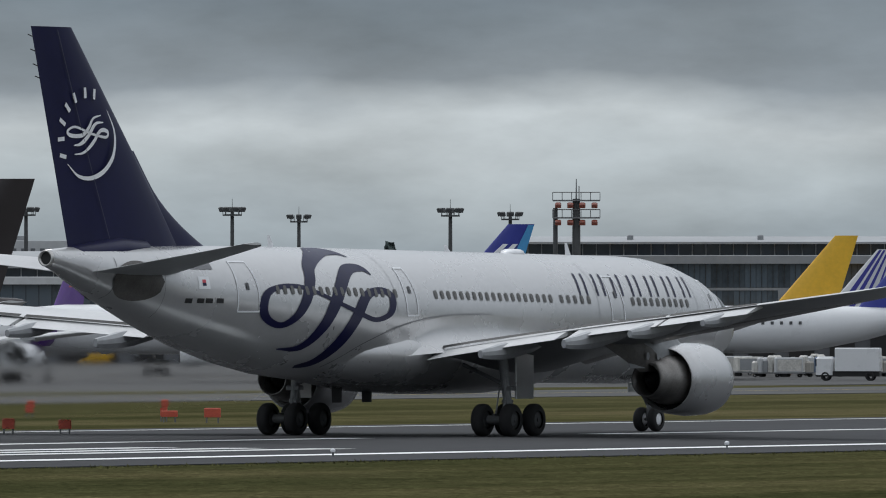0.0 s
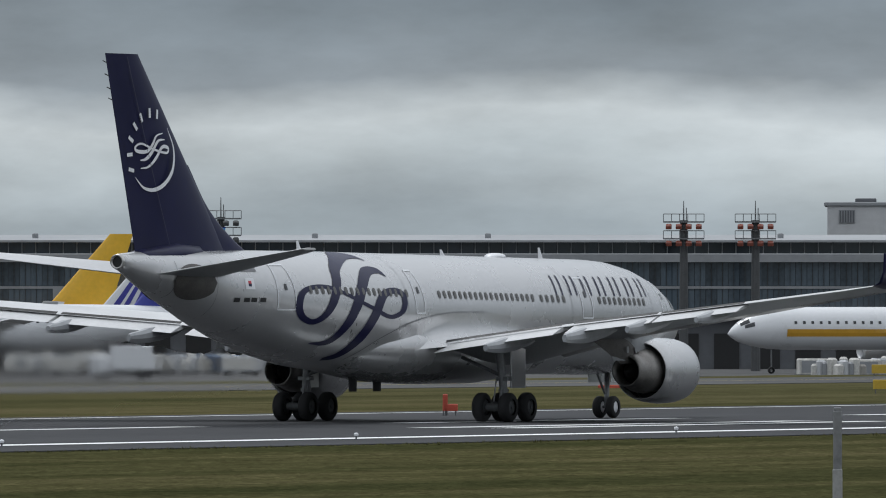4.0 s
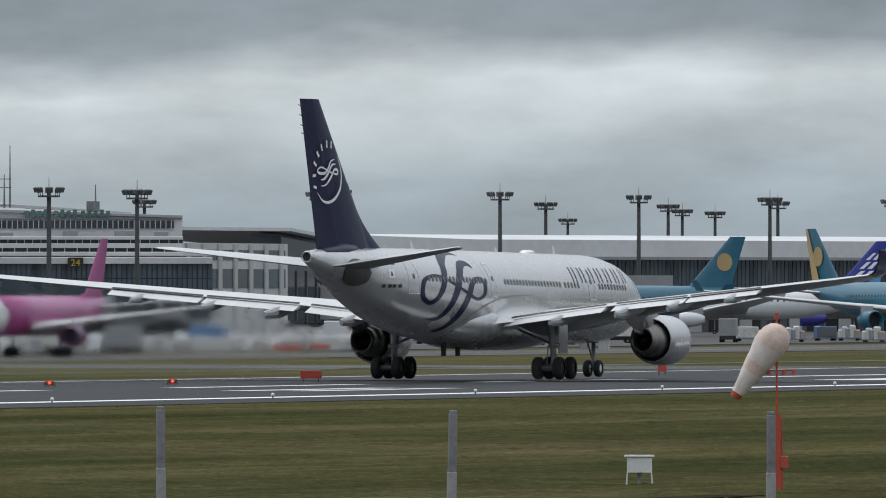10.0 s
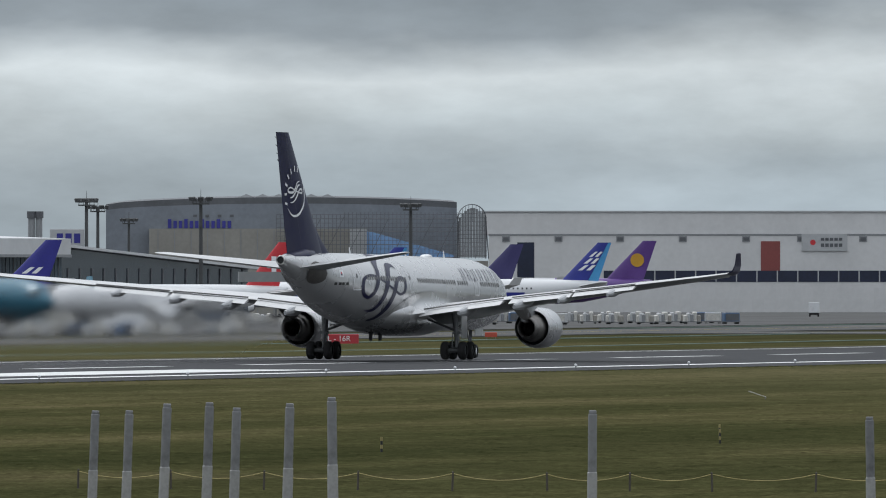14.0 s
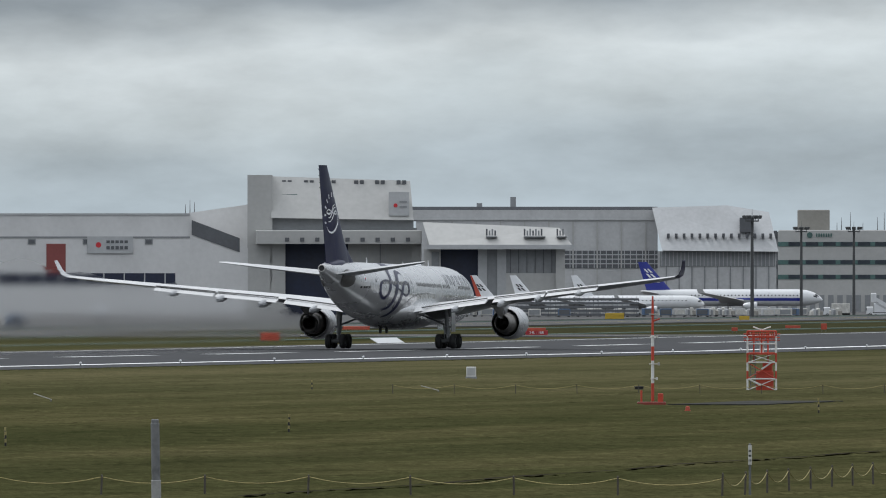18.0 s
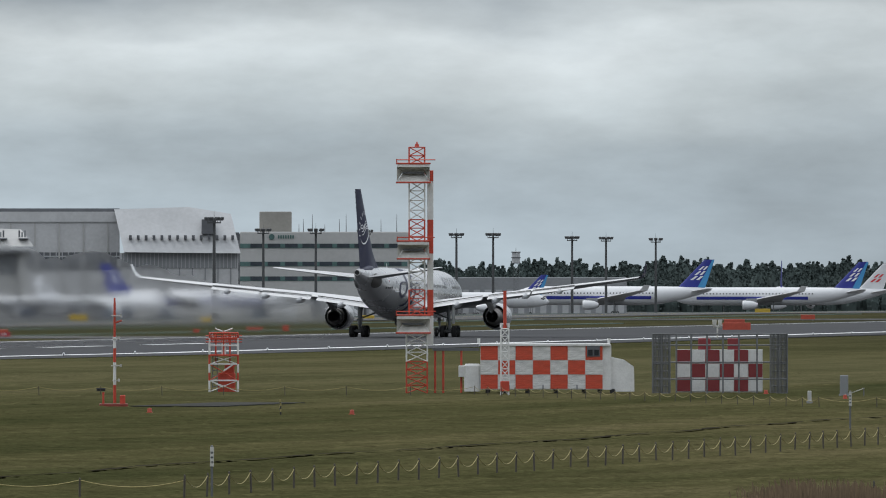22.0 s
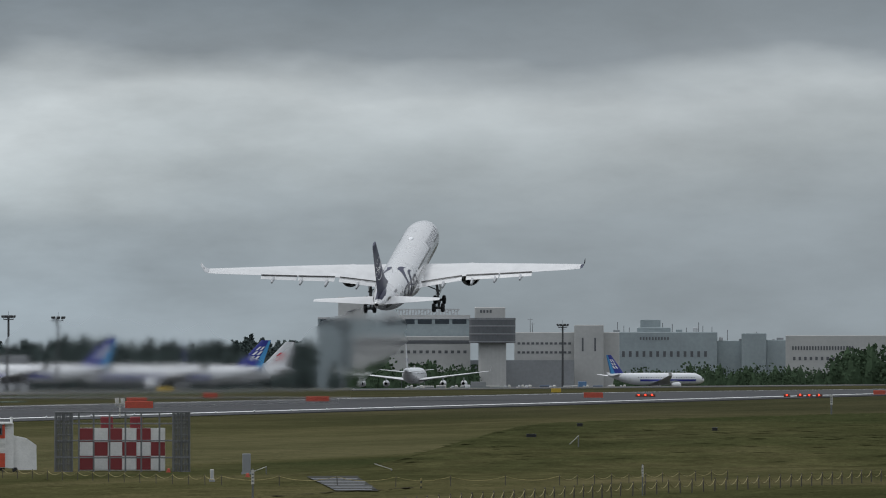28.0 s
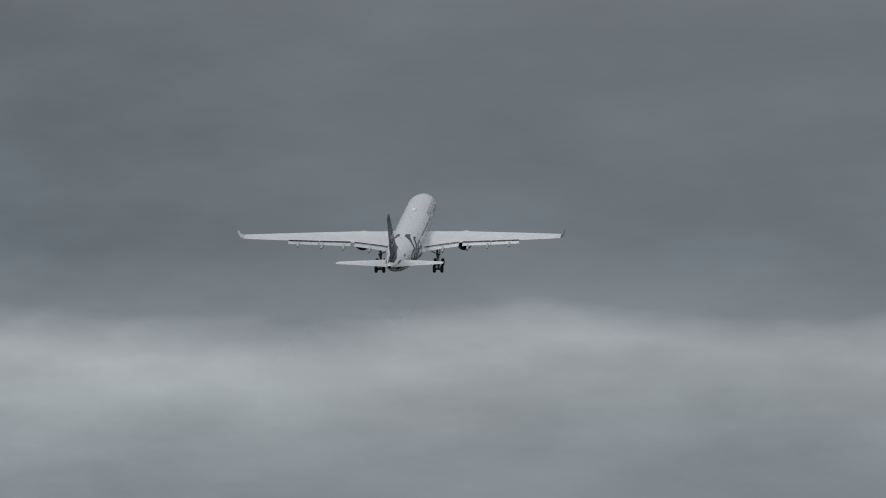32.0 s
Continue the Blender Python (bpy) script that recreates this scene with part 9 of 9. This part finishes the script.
def bank_clutter():
    """Leaning rods, dark boxes and slim posts on the bank and the far verge."""
    for b, r, dx, h in ((81.7235, 673, 0.95, 0.40), (81.1640, 686, -0.85, 0.42), (82.5828, 698, -0.5, 0.62), (76.8244, 700, 1.0, 0.35), (75.0819, 640, 0.9, 0.4)):
        p = on_ground(b, r)
        t = thing("leaning_rod", p, -b, "pale rod leaning on a short stake in the grass", "rod", "leaning rods")
        put("rod", tube((-dx / 2, 0, h), (dx / 2, 0, h * 0.25), 0.024, n=6), STAINW, t)
        put("prop", tube((abs(dx) * 0.46, 0, -0.1), (abs(dx) * 0.46, 0, h * (0.25 if dx > 0 else 0.98)), 0.03, n=6), STEEL, t)
    for b, r, w in ((82.3896, 709, 0.55), (82.6082, 724, 0.32), (83.2155, 716, 0.3), (82.6466, 900, 0.3), (83.9864, 930, 0.3), (77.7651, 720, 0.5), (83.2569, 900, 0.25)):
        p = on_ground(b, r)
        t = thing("ground_box", p, -b, "small dark junction box in the grass", "junction box", "junction boxes")
        put("box", box(-w / 2, w / 2, -0.2, 0.2, -0.05, min(0.14, w * 0.45), 0.03), BLACKM, t)
        put("lid", box(-w / 2 - 0.03, w / 2 + 0.03, -0.23, 0.23, min(0.14, w * 0.45), min(0.14, w * 0.45) + 0.03), DSTEEL, t)
    for x, h, mat in ((83.3433, 0.95, STAINW), (83.5009, 0.95, DSTEEL), (83.6051, 0.95, STAINW), (83.6966, 0.9, STAINW), (83.8745, 1.2, STEEL), (84.1947, 1.2, STEEL)):
        p = on_ground(x, 1090)
        t = thing("verge_post", p, -x, "slim marker post on the far verge", "marker post", "verge posts")
        put("post", tube((0, 0, -0.1), (0, 0, h), 0.05, 0.045, 7), mat, t)
        put("cap", tube((0, 0, h), (0, 0, h + 0.06), 0.06, 0.03, 7), GREY_D, t)


def rope_fence(pts, spacing, h, r_post, mat, rope_mat, label, sag=0.22, r_rope=0.013):
    """Low posts with a sagging rope from post to post along a line."""
    P = [polar(b, r) for b, r in pts]
    p0 = P[0]
    fence = thing("rope_fence", (p0.x, p0.y, ground_z(p0.x, p0.y)), 0, label, "fence", "rope fences")
    spots = []
    for a, b in zip(P, P[1:]):
        n = max(1, round((b - a).length / spacing))
        spots += [a.lerp(b, i / n) for i in range(n)]
    spots.append(P[-1])
    rnd = random.Random(len(spots))
    first = None
    tops = []
    for q in spots:
        z = ground_z(q.x, q.y)
        m = Matrix.Translation((q.x - p0.x, q.y - p0.y, z - ground_z(p0.x, p0.y))) @ pose(0, 0, 0, rnd.uniform(-2.5, 2.5), rnd.uniform(-2.5, 2.5), 0)
        if first is None:
            first = put("post", join(tube((0, 0, -0.1), (0, 0, h), r_post, r_post * 0.95, 7), tube((0, 0, h), (0, 0, h + 0.03), r_post * 0.95, r_post * 0.3, 7)), mat, fence, m=m)
        else:
            again(first, m, fence)
        tops.append(m @ Vector((0, 0, h * 0.93)))
    for a, b in zip(tops, tops[1:]):
        pts2 = []
        for i in range(9):
            k = i / 8
            c = a.lerp(b, k)
            c.z -= sag * 4 * k * (1 - k)
            pts2.append(c)
        put("rope", path_tube(pts2, r_rope, 4), rope_mat, fence)


def fences():
    rope_fence([(72.0260, 352), (74.1374, 346), (74.8792, 346), (76.2751, 346), (78.1390, 342)], 2.75, 0.52, 0.03, STAKE, ROPE, "low stakes joined by sagging yellow rope", 0.18)
    rope_fence([(78.1390, 342), (78.8175, 364), (82.7908, 563), (84.6, 690)], 3.2, 0.62, 0.03, STAKE, ROPE, "stakes with yellow rope across the meadow", 0.3)
    rope_fence([(81.2454, 336), (82.1608, 356), (82.7201, 377), (83.2739, 402), (84.3, 440)], 2.5, 0.55, 0.03, STAKE, ROPE, "grey stakes with slack yellow rope across the meadow", 0.24)
    rope_fence([(76.6564, 690), (78.8686, 690), (79.4449, 690), (80.9961, 618), (81.7794, 612), (82.5167, 618), (83.2739, 650)], 3.2, 0.5, 0.02, STAKE, ROPE, "low stakes joined by sagging yellow rope", 0.2, 0.011)
    # tall perimeter posts close to the eye
    lab = "weathered grey concrete fence post with a paler foot"
    first = None
    for b, top, r in ((64.7571, 4.70, 100), (65.8711, 4.69, 101), (66.6388, 4.54, 104), (66.6820, 4.56, 101), (66.7506, 4.61, 98), (66.8573, 4.58, 101), (66.8980, 4.62, 98), (66.9716, 4.66, 96),
                      (68.0963, 4.60, 100), (69.4135, 4.57, 100), (70.8440, 4.55, 101),
                      (72.1042, 4.50, 104), (72.2568, 4.52, 102), (72.4272, 4.61, 98), (72.6179, 4.62, 98), (72.7400, 4.57, 99), (72.9791, 4.63, 96), (73.1672, 4.71, 92), (74.3417, 4.54, 100),
                      (75.5867, 4.47, 102)):
        p = on_ground(b, r)
        if first is None:
            first = thing("fence_post", (p.x, p.y, top), -b, lab, "fence post", "perimeter posts")
            put("post", join(box(-0.035, 0.035, -0.035, 0.035, -3.4, -0.01, 0.012), box(-0.03, 0.03, -0.03, 0.03, -0.011, 0.012, 0.006)), POST, first)
            put("foot_sleeve", box(-0.039, 0.039, -0.039, 0.039, -3.4, -0.47, 0.01), POST_L, first, "paler painted foot sleeve")
        else:
            copy_thing(first, Matrix.Translation((p.x, p.y, top)) @ pose(0, 0, 0, random.uniform(-1.2, 1.2), random.uniform(-1.2, 1.2) + (2.0 if 72.0 < b < 73.0 else 0), -b))


def utility_pole():
    r = 65.0
    p = on_ground(65.6219, r)
    k = 346.6
    z = lambda y: 5.5 - p.z + (540.3 - y) / k
    xx = lambda px: (px - 980) / k
    t = thing("utility_pole", p, -65.6219, "weathered concrete utility pole with a pale conduit and rusty fittings", "utility pole")
    top = z(0) + 3.2
    put("shaft", lathe([(-0.3, 0.19 + 0.0066 * (z(882) + 0.3)), (z(882), 0.1835), (z(0), 0.1665), (top, 0.145), (top + 0.03, 0.10), (top + 0.03, 0.0)], axis_x=False, n=28), POLE, t, smooth=True)
    pts = [(xx(988), -0.19, z(-900)), (xx(989), -0.19, z(-120)), (xx(990), -0.192, z(60)), (xx(988), -0.193, z(200)), (xx(996), -0.195, z(330)), (xx(1008), -0.193, z(480)), (xx(1016), -0.19, z(600)), (xx(1022), -0.185, z(700)), (xx(1030), -0.18, z(882)), (xx(1032), -0.18, 0.0)]
    put("conduit", bent_pipe(pts, 0.021, 10), PVC, t, "pale plastic conduit", smooth=True)
    put("band_clamp", join(lathe([(z(176), 0.181), (z(176), 0.186), (z(150), 0.186), (z(150), 0.181)], axis_x=False, n=28), box(xx(905), xx(922), -0.10, 0.06, z(172), z(152), 0.01), box(xx(1036), xx(1056), -0.10, 0.06, z(172), z(150), 0.01)), STEEL, t, "steel band clamp")
    for px in (910, 1050):
        put("clamp_bolt", tube((xx(px), -0.16, z(161)), (xx(px), 0.08, z(161)), 0.018, n=8), RUST, t)
    put("tie_strap", join(lathe([(z(604), 0.184), (z(604), 0.189), (z(593), 0.189), (z(593), 0.184)], axis_x=False, n=28), box(xx(1008), xx(1028), -0.225, -0.17, z(600), z(590), 0.004)), PVC, t, "pale tie strap")
    for px0, px1, y in ((872, 926, 6), (1034, 1092, 236), (870, 924, 462), (1034, 1082, 690)):
        s = -1 if px0 < 980 else 1
        tip = px0 if s < 0 else px1
        root = px1 if s < 0 else px0
        put("step_bolt", join(tube((xx(root), 0, z(y)), (xx(tip), 0, z(y)), 0.0085, n=8), tube((xx(tip), 0, z(y)), (xx(tip) + s * 0.012, 0, z(y)), 0.02, 0.018, 10), tube((xx(root), 0, z(y)), (xx(root) + s * 0.02, 0, z(y)), 0.018, n=8)), RUST, t, "rusty step bolt")
    put("brace", tube((xx(1036), 0, z(104)), (xx(1150), 0, z(-130)), 0.022, n=10), paint(0.16, 0.13, 0.12), t)
    for px, y in ((950, 58), (950, 210), (948, 718), (950, 400)):
        put("bolt_hole", tube((xx(px), -0.171, z(y)), (xx(px), -0.181, z(y)), 0.011, n=8), BLACKM, t)


def reeds():
    """Dry reed tops at the foot of the bank."""
    rnd = random.Random(12)
    V, F = [], []
    for i in range(16000):
        b = rnd.uniform(80.7113, 85.2)
        r = rnd.uniform(68, 82)
        # low fringe first, then a tall clump at the foot of the bank
        rise_k = min(1.0, max(0.0, (b - 82.6946) / 0.25))
        drop = 350 - 43 * rise_k * rise_k * (3 - 2 * rise_k) - 7 * math.sin(b * 21.0) - 5 * math.sin(b * 53.0) - 9 * math.sin(b * 7.3 + 1.0) + abs(rnd.gauss(0, 16)) - 8
        z = 5.5 - r * drop / 22530
        p = polar(b, r)
        w = 0.0012 + 0.0018 * rnd.random()
        lean = Vector((rnd.gauss(0, 0.09), rnd.gauss(0, 0.09), 0))
        base = Vector((p.x, p.y, z - 0.9))
        o = len(V)
        tip = Vector((p.x, p.y, z)) + lean
        u = Vector((math.cos(radians(b)), -math.sin(radians(b)), 0)) * w
        mid = base.lerp(tip, 0.72) + lean * 0.1
        V += [base - u, base + u, mid + u * 1.2, mid - u * 1.2, tip]
        F += [(o, o + 1, o + 2, o + 3), (o + 3, o + 2, o + 4)]
        if rnd.random() < 0.6:
            o = len(V)
            V += [mid - u * 1.8, mid + u * 1.8, tip + u * 1.2, tip - u * 1.2]
            F.append((o, o + 1, o + 2, o + 3))
    tagged(put("reeds", (V, F), REED), "dry reddish-brown reeds at the foot of the bank", "reeds", kind="stuff")


def grass_tufts():
    """Uneven grass blades along the pavement's edge."""
    rnd = random.Random(21)
    V, F = [], []
    def tuft(x, y, h, n):
        z = ground_z(x, y)
        for _ in range(n):
            a = rnd.random() * 6.283
            q = Vector((x + rnd.uniform(-0.25, 0.25), y + rnd.uniform(-0.25, 0.25), z - 0.02))
            u = Vector((math.cos(a), math.sin(a), 0)) * 0.035
            t = q + Vector((rnd.uniform(-0.1, 0.1), rnd.uniform(-0.1, 0.1), h * rnd.uniform(0.6, 1.2)))
            o = len(V)
            V.extend([q - u, q + u, t])
            F.append((o, o + 1, o + 2))
    for _ in range(5200):
        x = rnd.uniform(330, 1500)
        tuft(x, 233.0 - abs(rnd.gauss(0, 1.2)), rnd.uniform(0.04, 0.13), 5)
    tagged(put("grass_tufts", (V, F), material("grass_blade", (0.10, 0.10, 0.042), 0.95, scale=0.05, vary=0.45, fine=20, spec=0.0)), "uneven grass tufts along the runway edge", "grass", kind="stuff")
    # low humps of turf all over the mown meadow
    V, F = [], []
    for _ in range(60000):
        b = rnd.uniform(57.5, 84.5)
        r = 5.6 / rnd.uniform(0.0062, 0.0175)
        p = polar(b, r)
        if p.y > 231.0:
            continue
        z = ground_z(p.x, p.y) - 0.01
        w, h, o = rnd.uniform(0.25, 0.8), rnd.uniform(0.025, 0.07), len(V)
        for j in range(6):
            a = 1.047 * j + rnd.uniform(-0.3, 0.3)
            V.append((p.x + w * rnd.uniform(0.7, 1.2) * math.cos(a), p.y + w * rnd.uniform(0.7, 1.2) * math.sin(a), z))
        V.append((p.x + rnd.uniform(-0.3, 0.3) * w, p.y + rnd.uniform(-0.3, 0.3) * w, z + h))
        F += [(o + j, o + (j + 1) % 6, o + 6) for j in range(6)]
    tagged(put("meadow_humps", (V, F), GRASS, smooth=True), "low uneven humps of grass in the mown meadow", "grass", kind="stuff")


def drains():
    """Bare worn patches and a broken dark rut."""
    rnd = random.Random(31)
    V, F, w = [], [], 0.8
    rut = lambda x: 84.0 + 0.012 * (x - 420) + 0.5 * math.sin(x * 0.05) + 0.25 * math.sin(x * 0.21)
    x = 330.0
    while x < 590:
        ln = rnd.uniform(4, 16)
        n = max(2, int(ln / 1.5))
        o = len(V)
        for i in range(n + 1):
            q = x + ln * i / n
            h = (0.06 + rnd.uniform(0.05, 0.26)) * math.sin(math.pi * (0.1 + 0.8 * i / n))
            for s in (-1, 1):
                y = rut(q) + s * h
                V.append((q, y, ground_z(q, y) + 0.05))
        F += [(o + 2 * i, o + 2 * i + 2, o + 2 * i + 3, o + 2 * i + 1) for i in range(n)]
        x += ln + rnd.choice((-1.0, -0.5, 0.5, 2.0))
    tagged(put("drainage_rut", (V, F), DIRT), "dark broken drainage rut across the meadow", "rut", kind="structure")
    for x0, x1, y0, y1, mat, lab in ((606, 627, 125.5, 130, WETPAD, "dark asphalt pad in the grass"), (300, 325, 113, 114.6, DIRT, "dark worn track in the grass")):
        strip("pad", x0, x1, y0, y1, mat, 0.05, lab, "ground patch", step=6)


def drain():
    """A grated concrete drain slab lying in the meadow."""
    b0 = 81.3776
    k = 57.2958 / 22530
    edge = [(b0, 664), (b0 + 90 * k, 660), (b0 + 128 * k, 585), (b0 + 52 * k, 588)]
    at = lambda u, v, h: on_ground(edge[0][0] + (edge[1][0] - edge[0][0]) * u + ((edge[3][0] - edge[0][0]) * (1 - u) + (edge[2][0] - edge[1][0]) * u) * v, 664 - 78 * v) + Vector((0, 0, h))
    V = [at(i / 6, j / 10, 0.05) for i in range(7) for j in range(11)]
    slab = tagged(put("drain_slab", (V, [(i * 11 + j, i * 11 + j + 1, i * 11 + j + 12, i * 11 + j + 11) for i in range(6) for j in range(10)]), WETPAD), "grated concrete drain slab lying in the meadow", "drain", kind="structure")
    for i in range(9):
        v = 0.03 + 0.11 * i
        u0, u1 = (0.0, 1.0 - 0.06 * (i % 3))
        put("grating_bar", ([at(u0, v, 0.056), at(u1, v, 0.056), at(u1, v + 0.03, 0.058), at(u0, v + 0.03, 0.058), at(u1, v + 0.034, 0.054), at(u0, v + 0.034, 0.054)], [(0, 1, 2, 3), (3, 2, 4, 5)]), GREY_D, slab)


drain()
edge_lights()
boards()
windsock()
glide_path()
field_stakes()
bank_clutter()
fences()
utility_pole()
reeds()
drains()
grass_tufts()


# ---- what moves ----
def motions():
    # the take-off run: seconds, way along the runway, distance across, height, nose up, bank
    run = [(0, 471.4, 277.36, 0.0, 0, 0), (1, 484.3, 277.4, 0.0, 0, 0), (2.5, 508.8, 277.4, 0.0, 0, 0), (4.5, 552.0, 277.3, 0.0, 0, 0), (5, 565.2, 277.3, 0.02, 0, 0), (6, 593.3, 277.4, 0.02, 0, 0), (7, 626.0, 277.4, 0.05, 0, 0),
           (8, 662.2, 277.4, 0.1, 0, 0), (9, 700.6, 277.35, 0.12, 0, 0), (10.3, 755.0, 277.35, 0.12, 0, 0), (11.3, 799.5, 277.45, 0.12, 0, 0), (13, 880.6, 277.36, 0.12, 0, 0), (14.5, 959.3, 277.34, 0.12, 0, 0),
           (16.5, 1075.0, 277.12, 0.12, 0, 0), (17.5, 1137, 277.1, 0.13, 0, 0), (19, 1234, 277.47, 0.17, 0, 0), (21, 1374, 278.1, 0.32, 0.05, 0), (22.3, 1472, 278.3, 0.44, 0.2, 0), (23, 1526, 278.51, 0.52, 1.2, -0.1),
           (24, 1608, 278.97, 0.63, 4.3, -0.3), (25, 1692, 279.35, 1.1, 7.8, -0.4), (26, 1777, 279.4, 3.3, 11.5, -1.4), (26.5, 1820, 279.69, 5.45, 12.8, -1.25), (27.5, 1906, 280.1, 12.1, 14.7, -0.8), (28.5, 1994, 280.42, 20.6, 15.9, -0.56),
           (29, 2038, 280.58, 26.1, 16.3, -0.8), (29.5, 2082, 280.9, 32.5, 16.6, -0.95), (30.5, 2170, 281.65, 46.95, 16.75, -1.1), (31, 2214, 282.1, 55.2, 16.9, -0.9), (32, 2302, 281.9, 71.7, 17.1, 0.1)]
    walk(hero, [(t, pose(x, y, z + 0.04, bank, -nose, 0)) for t, x, y, z, nose, bank in run])
    # the hot stream trails along the way that the jet has flown
    trail = ((0, 0), (24, 0), (25, 0.4), (26, 2.5), (26.5, 4.0), (27.5, 6.5), (28.5, 8.0), (29, 8.6), (30.5, 9.4), (32, 9.8))
    slope = lambda t: next((a + (b - a) * (t - ta) / (tb - ta) for (ta, a), (tb, b) in zip(trail, trail[1:]) if ta <= t <= tb), 9.8)
    drift = lambda t: ease((t - 25.5) / 3.0)
    walk(hero_haze, [(t, pose(x, y - 7.0 * drift(t), z + 0.04 - 2.5 * drift(t), 0, -slope(t), 0)) for t, x, y, z, nose, bank in run])
    walk(hero_wake, [(t, pose(x, y - 6.0 * drift(t), 0.04)) for t, x, y, z, nose, bank in run])
    for bog, y in hero_bogies:
        walk(bog, [(0, pose(0, y, 0.70)), (22.5, pose(0, y, 0.70)), (23, pose(0, y, 0.70, 0, 1.2, 0)), (24, pose(0, y, 0.70, 0, 4.3, 0)), (25, pose(0, y, 0.70, 0, 6.0, 0)), (26, pose(0, y, -0.05, 0, -18, 0)), (27, pose(0, y, -0.05, 0, -24, 0)), (32, pose(0, y, -0.05, 0, -24, 0))])
    # the legs stretch as the wheels leave the ground
    for ob in hero_pistons:
        walk(ob, [(t, pose(0, 0, -d)) for t, d in ((0, 0), (25, 0), (26, 0.75), (27, 0.75), (32, 0.75))])
    # the wings bend up as they take the weight
    for w, k in hero_wings:
        walk(w, [(t, pose(0, 0, 0, k * a, 0, 0)) for t, a in ((0, 0), (10, 0.1), (13, 0.2), (16.5, 0.5), (19, 0.8), (22.5, 1.2), (23, 1.4), (24, 2.2), (25, 2.9), (26, 3.2), (27, 3.2), (28.5, 3.0), (32, 2.9))])
    # the tailplane trims nose down as the nose comes up
    for ob in hero_tails:
        walk(ob, [(t, Matrix.Translation((-26, 0, 7.2)) @ pose(0, 0, 0, 0, a, 0) @ Matrix.Translation((26, 0, -7.2))) for t, a in ((0, 0), (22.3, 0), (24, 3.0), (26, 4.5), (32, 4.5))])
    # the pink jet taxies the other way
    m0 = taxi_jet.matrix_basis.copy()
    walk(taxi_jet, [(t, Matrix.Translation((-6.1 * (t - 7.0), 0, 0)) @ m0) for t in (0, 8, 16, 32)])


motions()
